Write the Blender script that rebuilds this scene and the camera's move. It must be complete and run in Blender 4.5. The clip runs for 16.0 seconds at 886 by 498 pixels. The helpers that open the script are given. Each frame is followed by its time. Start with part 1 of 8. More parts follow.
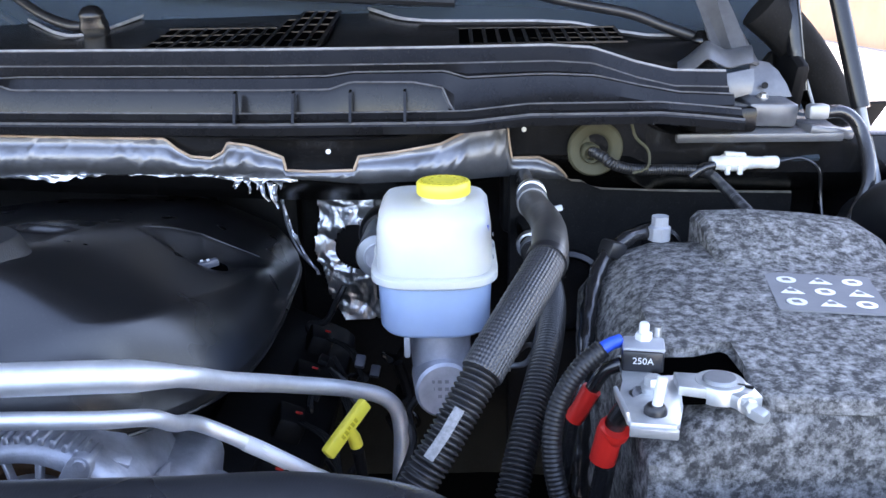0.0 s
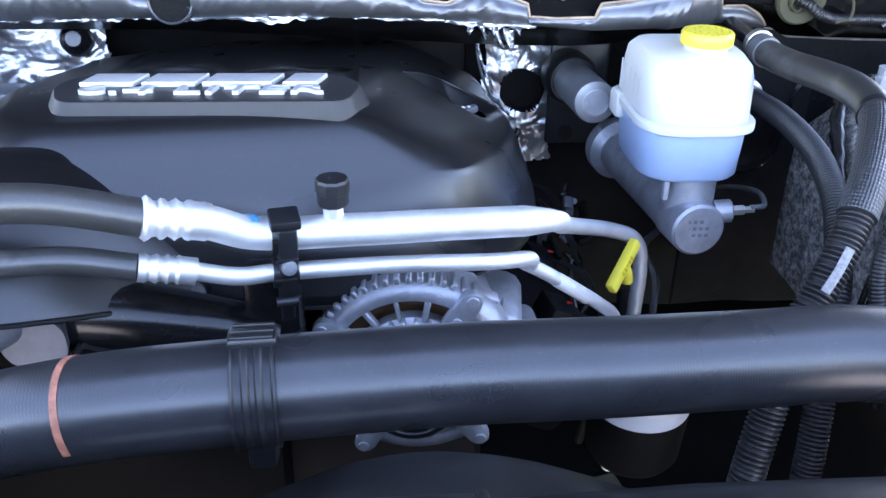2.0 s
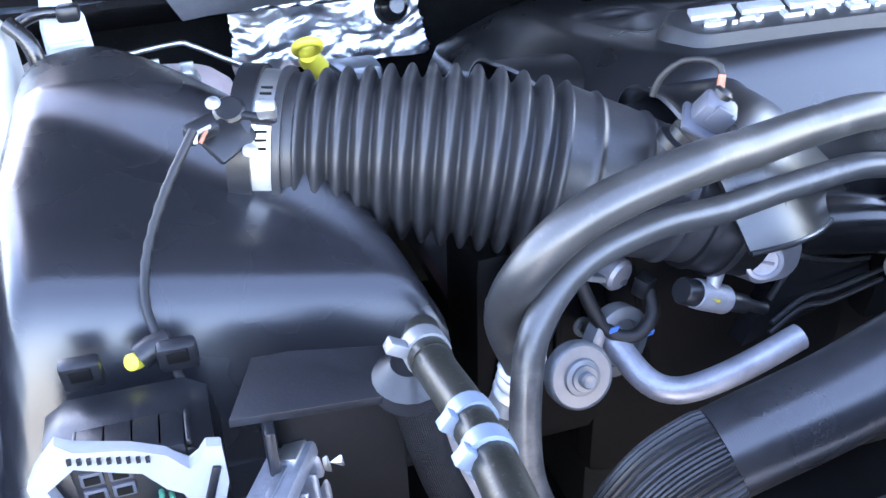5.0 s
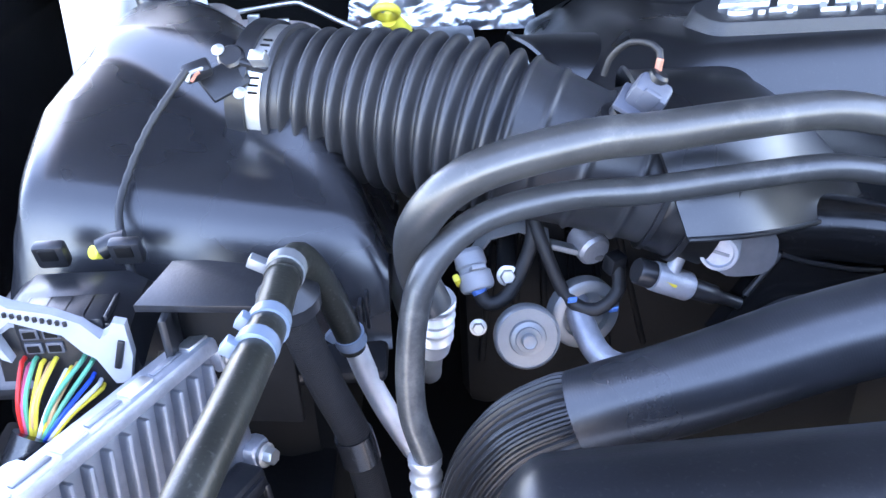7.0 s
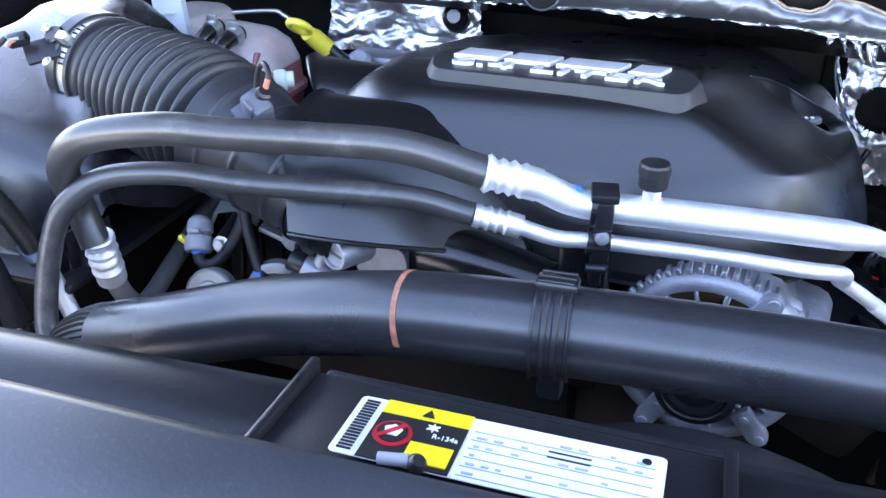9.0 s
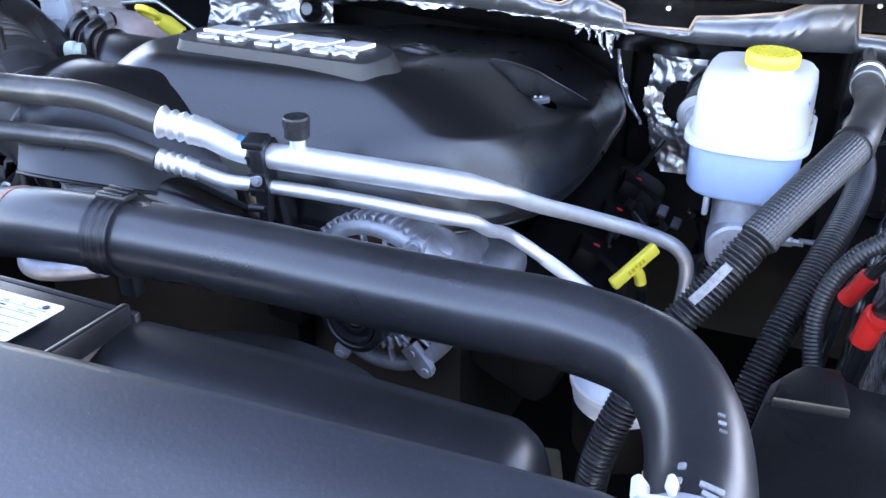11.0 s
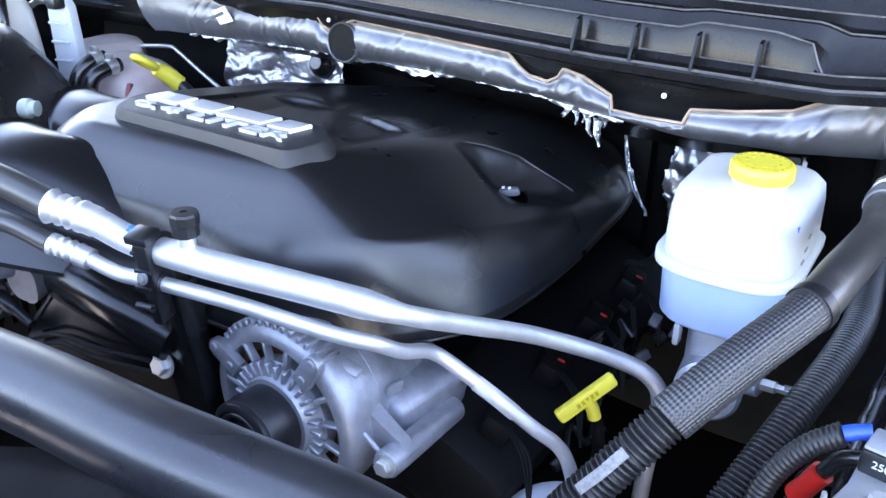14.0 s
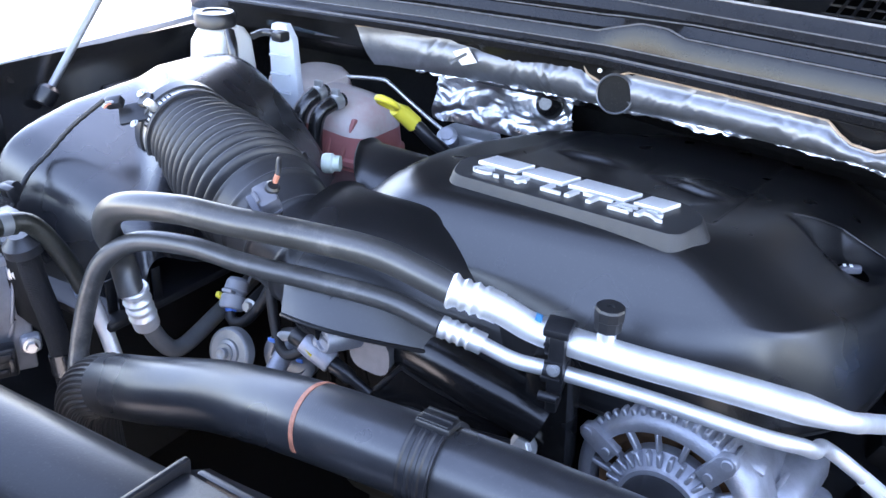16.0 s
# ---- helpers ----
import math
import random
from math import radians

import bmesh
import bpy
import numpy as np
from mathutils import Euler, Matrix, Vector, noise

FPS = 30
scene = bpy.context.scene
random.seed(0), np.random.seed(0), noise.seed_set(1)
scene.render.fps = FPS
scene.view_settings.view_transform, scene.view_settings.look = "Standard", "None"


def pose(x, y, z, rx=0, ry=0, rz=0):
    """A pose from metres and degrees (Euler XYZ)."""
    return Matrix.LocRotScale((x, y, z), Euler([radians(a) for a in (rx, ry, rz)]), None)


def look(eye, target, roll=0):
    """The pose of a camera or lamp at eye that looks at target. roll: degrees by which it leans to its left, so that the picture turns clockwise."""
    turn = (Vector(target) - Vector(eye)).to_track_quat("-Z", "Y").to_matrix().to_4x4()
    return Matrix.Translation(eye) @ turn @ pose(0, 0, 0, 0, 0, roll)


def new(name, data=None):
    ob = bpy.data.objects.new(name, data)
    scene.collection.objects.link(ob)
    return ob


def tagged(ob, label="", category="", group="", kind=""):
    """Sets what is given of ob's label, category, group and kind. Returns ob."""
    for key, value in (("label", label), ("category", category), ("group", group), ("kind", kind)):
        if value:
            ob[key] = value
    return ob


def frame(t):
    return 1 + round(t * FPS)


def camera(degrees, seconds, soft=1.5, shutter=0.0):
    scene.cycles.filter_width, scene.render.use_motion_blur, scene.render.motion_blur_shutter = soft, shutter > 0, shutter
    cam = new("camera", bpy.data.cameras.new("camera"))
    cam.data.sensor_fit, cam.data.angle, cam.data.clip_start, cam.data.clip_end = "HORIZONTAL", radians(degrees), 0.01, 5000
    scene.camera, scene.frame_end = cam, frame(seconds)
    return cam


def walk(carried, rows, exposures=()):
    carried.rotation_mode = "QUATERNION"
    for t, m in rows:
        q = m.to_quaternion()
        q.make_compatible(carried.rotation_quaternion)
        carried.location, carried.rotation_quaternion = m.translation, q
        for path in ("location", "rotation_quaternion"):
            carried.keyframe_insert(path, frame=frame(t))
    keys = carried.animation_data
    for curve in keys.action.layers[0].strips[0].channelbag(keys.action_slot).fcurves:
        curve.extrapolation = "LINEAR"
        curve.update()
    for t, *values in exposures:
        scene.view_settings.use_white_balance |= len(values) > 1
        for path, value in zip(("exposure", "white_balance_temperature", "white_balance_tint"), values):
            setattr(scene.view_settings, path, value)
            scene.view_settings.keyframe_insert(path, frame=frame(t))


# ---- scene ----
cam = camera(53.6, 16.0)
PATH = [
    (0, (0.017, 0.018, 1.589), (-0.015, 1.928, 0.995), -0.9),
    (0.5, (-0.057, 0.017, 1.606), (-0.051, 1.882, 0.884), 1.2),
    (1, (-0.13, 0.005, 1.62), (-0.027, 1.828, 0.803), 0.9),
    (1.5, (-0.227, -0.004, 1.622), (-0.086, 1.775, 0.719), -0.1),
    (2, (-0.34, -0.013, 1.617), (-0.198, 1.747, 0.677), 1.2),
    (2.5, (-0.463, 0.0, 1.623), (-0.305, 1.756, 0.678), 2.1),
    (3, (-0.593, 0.021, 1.605), (-0.339, 1.752, 0.637), 3.0),
    (3.5, (-0.731, 0.033, 1.594), (-0.365, 1.734, 0.608), 2.9),
    (4, (-0.892, 0.047, 1.596), (-0.432, 1.722, 0.604), 1.2),
    (4.5, (-0.991, 0.056, 1.603), (-0.466, 1.709, 0.607), -0.4),
    (4.7, (-1.025, 0.063, 1.6), (-0.49, 1.715, 0.608), -1.2),
    (6.8, (-0.876, -0.027, 1.604), (-0.844, 1.691, 0.581), -3.3),
    (7, (-0.836, -0.032, 1.604), (-0.842, 1.688, 0.584), -2.9),
    (7.5, (-0.729, -0.078, 1.614), (-0.87, 1.657, 0.628), -2.0),
    (8, (-0.62, -0.111, 1.633), (-0.922, 1.615, 0.669), -0.9),
    (8.5, (-0.493, -0.115, 1.642), (-0.936, 1.584, 0.684), -0.3),
    (9, (-0.325, -0.079, 1.631), (-0.896, 1.582, 0.673), 0.4),
    (9.5, (-0.212, -0.059, 1.625), (-0.849, 1.586, 0.682), 0.3),
    (10, (-0.147, -0.081, 1.627), (-0.81, 1.559, 0.693), -0.0),
    (10.2, (-0.105, -0.076, 1.626), (-0.784, 1.558, 0.694), -0.1),
    (12.3, (0.221, -0.063, 1.63), (-0.523, 1.552, 0.714), 1.1),
    (12.5, (0.23, -0.034, 1.632), (-0.512, 1.581, 0.715), 0.9),
    (13, (0.221, 0.039, 1.637), (-0.544, 1.643, 0.719), 0.8),
    (13.5, (0.19, 0.102, 1.64), (-0.662, 1.667, 0.731), 0.8),
    (14, (0.147, 0.132, 1.654), (-0.803, 1.655, 0.771), 1.0),
    (14.5, (0.081, 0.118, 1.681), (-0.893, 1.62, 0.788), 0.3),
    (15, (-0.026, 0.073, 1.717), (-0.961, 1.577, 0.788), 0.4),
    (15.5, (-0.128, 0.033, 1.716), (-1.067, 1.548, 0.809), 1.6),
    (16, (-0.166, -0.004, 1.712), (-1.125, 1.499, 0.807), 2.3),
]
walk(cam, [(t, look(eye, target, roll)) for t, eye, target, roll in PATH],
     [(0.0, 3.24, 7320, 24), (1.5, 3.5, 6920, 24), (3.0, 3.90, 6920, 24), (4.5, 4.20, 6920, 24), (7.0, 4.18, 6870, 24), (8.0, 4.06, 6870, 24), (9.0, 3.67, 7020, 24), (12.5, 3.70, 7220, 24), (16.0, 3.73, 7220, 24)])

# ---- world and light ----
SUN_DIR = Vector((0.05, 0.79, 0.61)).normalized()
world = bpy.data.worlds.new("world")
scene.world = world
world.use_nodes = True
wn = world.node_tree
wn.nodes.clear()
sky = wn.nodes.new("ShaderNodeTexSky")
sky.sky_type = "NISHITA"
sky.sun_disc = False
sky.dust_density = 0.7
sky.sun_elevation = math.asin(SUN_DIR.z)
sky.sun_rotation = math.atan2(SUN_DIR.x, SUN_DIR.y)
wbg = wn.nodes.new("ShaderNodeBackground")
wbg.inputs["Strength"].default_value = 0.15
wout = wn.nodes.new("ShaderNodeOutputWorld")
wn.links.new(sky.outputs[0], wbg.inputs[0])
wn.links.new(wbg.outputs[0], wout.inputs[0])
sun = new("sun", bpy.data.lights.new("sun", "SUN"))
sun.data.energy = 4.0
sun.data.angle = radians(0.5)
sun.data.color = (1.0, 0.95, 0.88)
sun.matrix_world = look(SUN_DIR * 10, (0, 0, 0))


# ---- materials ----
def pbr(name, base, rough, metal=0.0, grain=0.0, grain_scale=600.0, vary=0.15, vary_scale=25.0, rough_vary=0.1,
        dust=0.0, sss=0.0, coat=0.0, spec=0.5, crinkle=0.0, crinkle_scale=60.0, stretch=(1, 1, 1), second=None, second_at=(0.45, 0.6)):
    m = bpy.data.materials.new(name)
    m.use_nodes = True
    nt = m.node_tree
    n, l = nt.nodes, nt.links
    b = n["Principled BSDF"]
    co = n.new("ShaderNodeTexCoord")
    mp = n.new("ShaderNodeMapping")
    mp.inputs["Scale"].default_value = stretch
    l.new(co.outputs["Object"], mp.inputs[0])
    big = n.new("ShaderNodeTexNoise")
    big.inputs["Scale"].default_value = vary_scale
    big.inputs["Detail"].default_value = 6
    big.inputs["Roughness"].default_value = 0.65
    l.new(mp.outputs[0], big.inputs["Vector"])
    ramp = n.new("ShaderNodeValToRGB")
    lo, hi = [max(0, c * (1 - vary)) for c in base], [min(1, c * (1 + vary)) for c in base]
    ramp.color_ramp.elements[0].position, ramp.color_ramp.elements[1].position = 0.3, 0.7
    ramp.color_ramp.elements[0].color = (*lo, 1)
    ramp.color_ramp.elements[1].color = (*hi, 1)
    l.new(big.outputs["Fac"], ramp.inputs[0])
    col = ramp.outputs[0]
    if second:
        big2 = n.new("ShaderNodeTexNoise")
        big2.inputs["Scale"].default_value = vary_scale * 0.43
        big2.inputs["Detail"].default_value = 8
        big2.inputs["Roughness"].default_value = 0.75
        l.new(mp.outputs[0], big2.inputs["Vector"])
        r2 = n.new("ShaderNodeValToRGB")
        r2.color_ramp.elements[0].position, r2.color_ramp.elements[1].position = second_at
        l.new(big2.outputs["Fac"], r2.inputs[0])
        mx = n.new("ShaderNodeMix")
        mx.data_type = "RGBA"
        l.new(r2.outputs[0], mx.inputs["Factor"])
        l.new(col, mx.inputs["A"])
        mx.inputs["B"].default_value = (*second, 1)
        col = mx.outputs["Result"]
    if dust:
        dn = n.new("ShaderNodeTexNoise")
        dn.inputs["Scale"].default_value = 420
        dn.inputs["Detail"].default_value = 4
        l.new(co.outputs["Object"], dn.inputs["Vector"])
        dr = n.new("ShaderNodeValToRGB")
        dr.color_ramp.elements[0].position, dr.color_ramp.elements[1].position = 0.58, 0.8
        dr.color_ramp.elements[1].color = (dust, dust, dust, 1)
        l.new(dn.outputs["Fac"], dr.inputs[0])
        dm = n.new("ShaderNodeMix")
        dm.data_type = "RGBA"
        l.new(dr.outputs[0], dm.inputs["Factor"])
        l.new(col, dm.inputs["A"])
        dm.inputs["B"].default_value = (0.34, 0.32, 0.29, 1)
        col = dm.outputs["Result"]
    l.new(col, b.inputs["Base Color"])
    rr = n.new("ShaderNodeMapRange")
    rr.inputs["To Min"].default_value = max(0.02, rough - rough_vary)
    rr.inputs["To Max"].default_value = min(1, rough + rough_vary)
    calm = n.new("ShaderNodeTexNoise")
    calm.inputs["Scale"].default_value = vary_scale * 0.7
    calm.inputs["Detail"].default_value = 2
    calm.inputs["Roughness"].default_value = 0.4
    l.new(mp.outputs[0], calm.inputs["Vector"])
    l.new(calm.outputs["Fac"], rr.inputs["Value"])
    l.new(rr.outputs[0], b.inputs["Roughness"])
    b.inputs["Metallic"].default_value = metal
    b.inputs["Specular IOR Level"].default_value = spec
    if coat:
        b.inputs["Coat Weight"].default_value = coat
        b.inputs["Coat Roughness"].default_value = 0.08
    if sss:
        b.inputs["Subsurface Weight"].default_value = sss
        b.inputs["Subsurface Radius"].default_value = (1, 0.9, 0.8)
        b.inputs["Subsurface Scale"].default_value = 0.02
    last = None
    if grain:
        gn = n.new("ShaderNodeTexNoise")
        gn.inputs["Scale"].default_value = grain_scale
        gn.inputs["Detail"].default_value = 3
        l.new(mp.outputs[0], gn.inputs["Vector"])
        bp = n.new("ShaderNodeBump")
        bp.inputs["Strength"].default_value = grain
        bp.inputs["Distance"].default_value = 0.001
        l.new(gn.outputs["Fac"], bp.inputs["Height"])
        last = bp
    if crinkle:
        cn = n.new("ShaderNodeTexVoronoi")
        cn.feature = "F1"
        cn.inputs["Scale"].default_value = crinkle_scale
        wob = n.new("ShaderNodeTexNoise")
        wob.inputs["Scale"].default_value = crinkle_scale * 0.6
        wob.inputs["Detail"].default_value = 5
        wm = n.new("ShaderNodeVectorMath")
        wm.operation = "MULTIPLY_ADD"
        l.new(mp.outputs[0], wob.inputs["Vector"])
        l.new(wob.outputs["Color"], wm.inputs[0])
        wm.inputs[1].default_value = (0.03, 0.03, 0.03)
        l.new(mp.outputs[0], wm.inputs[2])
        l.new(wm.outputs[0], cn.inputs["Vector"])
        cb = n.new("ShaderNodeBump")
        cb.inputs["Strength"].default_value = crinkle
        cb.inputs["Distance"].default_value = 0.01
        l.new(cn.outputs["Distance"], cb.inputs["Height"])
        if last:
            l.new(last.outputs[0], cb.inputs["Normal"])
        last = cb
    if last:
        l.new(last.outputs[0], b.inputs["Normal"])
    return m


PAD = pbr("grained_badge_plastic", (0.021, 0.0215, 0.023), 0.48, grain=0.3, grain_scale=700, vary=0.12, rough_vary=0.05)
# flat black, used on plates and discs where an opening's shade is painted
VOID = pbr("painted_opening_shade", (0.001, 0.001, 0.001), 1.0, spec=0.0)
COVER = pbr("satin_black_plastic", (0.008, 0.0083, 0.0095), 0.29, grain=0.10, grain_scale=900, vary=0.12, rough_vary=0.05, dust=0.04, spec=0.75)
AIRBOX = pbr("smooth_black_plastic", (0.014, 0.0145, 0.017), 0.27, grain=0.05, grain_scale=700, vary=0.15, rough_vary=0.04, dust=0.025, spec=0.75)
SHROUD = pbr("dusty_black_shroud", (0.010, 0.0104, 0.012), 0.33, grain=0.08, grain_scale=600, vary=0.25, rough_vary=0.06, dust=0.05, spec=0.38)
FUSEBOX = pbr("glossy_black_lid", (0.007, 0.007, 0.0075), 0.30, grain=0.08, grain_scale=600, vary=0.3, dust=0.05, spec=0.35)
BLACK = pbr("black_moulded_plastic", (0.013, 0.0135, 0.0155), 0.34, grain=0.12, grain_scale=500, vary=0.3, dust=0.03)
# grimy metal; its near-black base also stands in for shade between crowded parts
DARK = pbr("grimy_shade_black", (0.0028, 0.0028, 0.0031), 0.62, grain=0.2, grain_scale=220, vary=0.5, vary_scale=14, dust=0.01, spec=0.22)
PAINT_BLACK = pbr("black_painted_steel", (0.007, 0.007, 0.0075), 0.22, grain=0.03, vary=0.3, rough_vary=0.12, dust=0.06)
BELLOWS = pbr("matt_bellows_rubber", (0.028, 0.028, 0.030), 0.40, grain=0.05, grain_scale=400, vary=0.25, rough_vary=0.06, dust=0.04)
RUBBER = pbr("black_rubber", (0.012, 0.012, 0.013), 0.23, grain=0.10, grain_scale=500, vary=0.3, rough_vary=0.1, dust=0.10, spec=0.75)
RUBBER_DUSTY = pbr("dusty_black_rubber", (0.040, 0.039, 0.038), 0.35, grain=0.06, grain_scale=400, vary=0.3, vary_scale=18, rough_vary=0.10, dust=0.08, spec=0.8, second=(0.15, 0.142, 0.130), second_at=(0.53, 0.72))
RUBBER_OLIVE = pbr("aged_olive_rubber", (0.017, 0.017, 0.0135), 0.36, grain=0.12, grain_scale=400, vary=0.3, dust=0.15)
CORRUGATED = pbr("black_corrugated_plastic", (0.016, 0.016, 0.017), 0.38, grain=0.05, vary=0.2, dust=0.08)
SLEEVE = pbr("black_braided_sleeve", (0.014, 0.014, 0.015), 0.55, grain=0.3, grain_scale=700, vary=0.3)
ALU = pbr("brushed_aluminium", (0.92, 0.92, 0.93), 0.50, metal=0.88, grain=0.06, grain_scale=300, vary=0.08, vary_scale=40, rough_vary=0.1)
ALU_PIPE = pbr("bare_aluminium_tube", (0.92, 0.92, 0.93), 0.52, metal=0.84, grain=0.05, grain_scale=350, vary=0.10, vary_scale=30, rough_vary=0.1)
CAST = pbr("cast_aluminium", (0.42, 0.435, 0.475), 0.48, metal=0.65, grain=0.35, grain_scale=450, vary=0.25, vary_scale=30, rough_vary=0.12)
ZINC = pbr("pale_zinc_plate", (0.60, 0.61, 0.60), 0.40, metal=0.65, grain=0.05, vary=0.10, vary_scale=80)
CAST_DARK = pbr("dull_cast_housing", (0.25, 0.262, 0.288), 0.48, metal=0.7, grain=0.2, grain_scale=450, vary=0.2, vary_scale=30)
STEEL = pbr("zinc_plated_steel", (0.70, 0.70, 0.68), 0.45, metal=1.0, grain=0.06, vary=0.15, vary_scale=60)
STEEL_GREY = pbr("grey_coated_steel", (0.27, 0.28, 0.29), 0.45, metal=0.6, grain=0.08, vary=0.12)
FOIL = pbr("crinkled_foil", (0.60, 0.61, 0.64), 0.30, metal=0.96, vary=0.10, vary_scale=30, rough_vary=0.08, crinkle=0.08, crinkle_scale=110, stretch=(1, 1, 0.6))
SHIELD = pbr("scuffed_heat_shield", (0.170, 0.178, 0.196), 0.38, metal=0.70, grain=0.22, grain_scale=330, vary=0.14, vary_scale=40, rough_vary=0.06)
COWL = pbr("dark_cowl_plastic", (0.008, 0.008, 0.0088), 0.22, grain=0.05, grain_scale=700, vary=0.3, rough_vary=0.05, dust=0.03, spec=0.28)
# two pale greys that paint the highlights on the cowl's rounded edges
COWL_LIP = pbr("lip_highlight_grey", (0.26, 0.26, 0.27), 0.35, vary=0.3, vary_scale=60)
COWL_EDGE = pbr("edge_highlight_grey", (0.105, 0.105, 0.11), 0.30, vary=0.35, vary_scale=60)
INSULATION = pbr("dark_insulation_board", (0.007, 0.007, 0.007), 0.85, grain=0.3, grain_scale=200, vary=0.4, dust=0.05, spec=0.2)
EDGE = pbr("rusty_shield_edge", (0.34, 0.25, 0.18), 0.55, metal=0.3, grain=0.2, vary=0.4)
FELT = pbr("mottled_grey_felt", (0.066, 0.064, 0.062), 0.95, grain=1.0, grain_scale=520, vary=0.5, vary_scale=260, rough_vary=0.03, stretch=(1, 1, 1), second=(0.40, 0.39, 0.37), second_at=(0.43, 0.68), spec=0.15)
FLUID = pbr("fluid_filled_plastic", (0.38, 0.51, 0.73), 0.32, grain=0.04, vary=0.05, sss=0.4)
RESIN = pbr("translucent_white_plastic", (0.66, 0.66, 0.63), 0.34, grain=0.04, vary=0.03, sss=0.6)
COOLANT = pbr("pinkish_coolant_plastic", (0.46, 0.17, 0.16), 0.33, grain=0.05, vary=0.12, vary_scale=10, sss=0.3)
TANK = pbr("aged_tank_plastic", (0.58, 0.50, 0.46), 0.35, grain=0.05, vary=0.14, vary_scale=14, sss=0.3, second=(0.60, 0.34, 0.31), second_at=(0.50, 0.75))
WHITE = pbr("white_plastic", (0.74, 0.74, 0.72), 0.4, vary=0.05)
PALE = pbr("pale_grey_plastic", (0.33, 0.34, 0.36), 0.42, vary=0.1)
GREY = pbr("grey_plastic", (0.09, 0.095, 0.115), 0.42, vary=0.15, grain=0.05)
GREEN = pbr("pale_green_plastic", (0.50, 0.56, 0.49), 0.4, vary=0.06)
YELLOW = pbr("yellow_plastic", (0.86, 0.72, 0.07), 0.36, vary=0.06, grain=0.04)
YELLOW_DARK = pbr("moulded_yellow_text", (0.55, 0.43, 0.02), 0.45, vary=0.06)
RED = pbr("red_plastic", (0.60, 0.022, 0.016), 0.38, vary=0.08)
BLUE = pbr("blue_plastic", (0.02, 0.10, 0.62), 0.38, vary=0.08)
ORANGE = pbr("faded_orange_paint", (0.38, 0.14, 0.085), 0.6, vary=0.35, vary_scale=160)
SILVER = pbr("silvered_letters", (0.78, 0.79, 0.80), 0.30, metal=0.55, vary=0.05)
LABEL_WHITE = pbr("white_label", (0.80, 0.80, 0.80), 0.35, vary=0.03)
LABEL_YELLOW = pbr("yellow_print", (0.86, 0.66, 0.02), 0.4, vary=0.03)
LABEL_BLACK = pbr("black_print", (0.02, 0.02, 0.02), 0.4, vary=0.1)
LABEL_RED = pbr("red_print", (0.55, 0.02, 0.03), 0.4, vary=0.05)
LABEL_GREY = pbr("dark_print_on_felt", (0.20, 0.20, 0.205), 0.9, vary=0.1)
PRINT_FADED = pbr("faded_white_print", (0.26, 0.275, 0.28), 0.6, vary=0.3, vary_scale=200)
BODY = pbr("silver_car_paint", (0.55, 0.56, 0.58), 0.28, metal=0.5, vary=0.04, coat=0.5)
BROWN = pbr("dark_brown_rust", (0.14, 0.07, 0.03), 0.7, vary=0.4, grain=0.3)
CONCRETE = pbr("sunlit_concrete", (0.34, 0.335, 0.325), 0.9, grain=0.5, grain_scale=60, vary=0.12, vary_scale=1.5)
TAN = pbr("tan_rendered_wall", (0.36, 0.23, 0.14), 0.85, grain=0.4, grain_scale=40, vary=0.1, vary_scale=2)
GLASS = bpy.data.materials.new("windscreen_glass")
GLASS.use_nodes = True
GLASS.node_tree.nodes["Principled BSDF"].inputs["Base Color"].default_value = (0.05, 0.07, 0.09, 1)
GLASS.node_tree.nodes["Principled BSDF"].inputs["Roughness"].default_value = 0.03
GLASS.node_tree.nodes["Principled BSDF"].inputs["Specular IOR Level"].default_value = 1.0
GLASS.node_tree.nodes["Principled BSDF"].inputs["Coat Weight"].default_value = 1.0
GLASS.node_tree.nodes["Principled BSDF"].inputs["Coat IOR"].default_value = 1.6


# ---- mesh helpers ----
def to_mesh(name, bm, material, angle=40):
    bmesh.ops.recalc_face_normals(bm, faces=bm.faces)
    me = bpy.data.meshes.new(name)
    for f in bm.faces:
        f.smooth = True
    for e in bm.edges:
        if len(e.link_faces) == 2 and e.calc_face_angle(0) > radians(angle):
            e.smooth = False
    bm.to_mesh(me)
    bm.free()
    me.materials.append(material)
    return me


def thing(name, at, label, category, group="", kind=""):
    ob = new(name)
    ob.empty_display_size = 0.02
    ob.location = at
    return tagged(ob, label, category, group, kind)


def part(name, bm, material, parent, label="", angle=40):
    ob = new(name, to_mesh(name, bm, material, angle))
    ob.parent = parent
    if parent.type == "EMPTY":
        ob.matrix_parent_inverse = Matrix.Translation(-parent.location)
    if label:
        tagged(ob, label)
    return ob


def solo(name, bm, material, label, category="", group="", kind="", angle=40):
    return tagged(new(name, to_mesh(name, bm, material, angle)), label, category, group, kind)


def lerp_table(table, x):
    if x <= table[0][0]:
        return table[0][1]
    for (a, u), (b, v) in zip(table, table[1:]):
        if x <= b:
            k = (x - a) / (b - a)
            return u + (v - u) * k
    return table[-1][1]


def smooth_table(table, x, w):
    return sum(lerp_table(table, x + w * k) for k in (-1, -0.5, 0, 0.5, 1)) / 5


def smin(a, b, k):
    h = max(k - abs(a - b), 0) / k
    return min(a, b) - h * h * k * 0.25


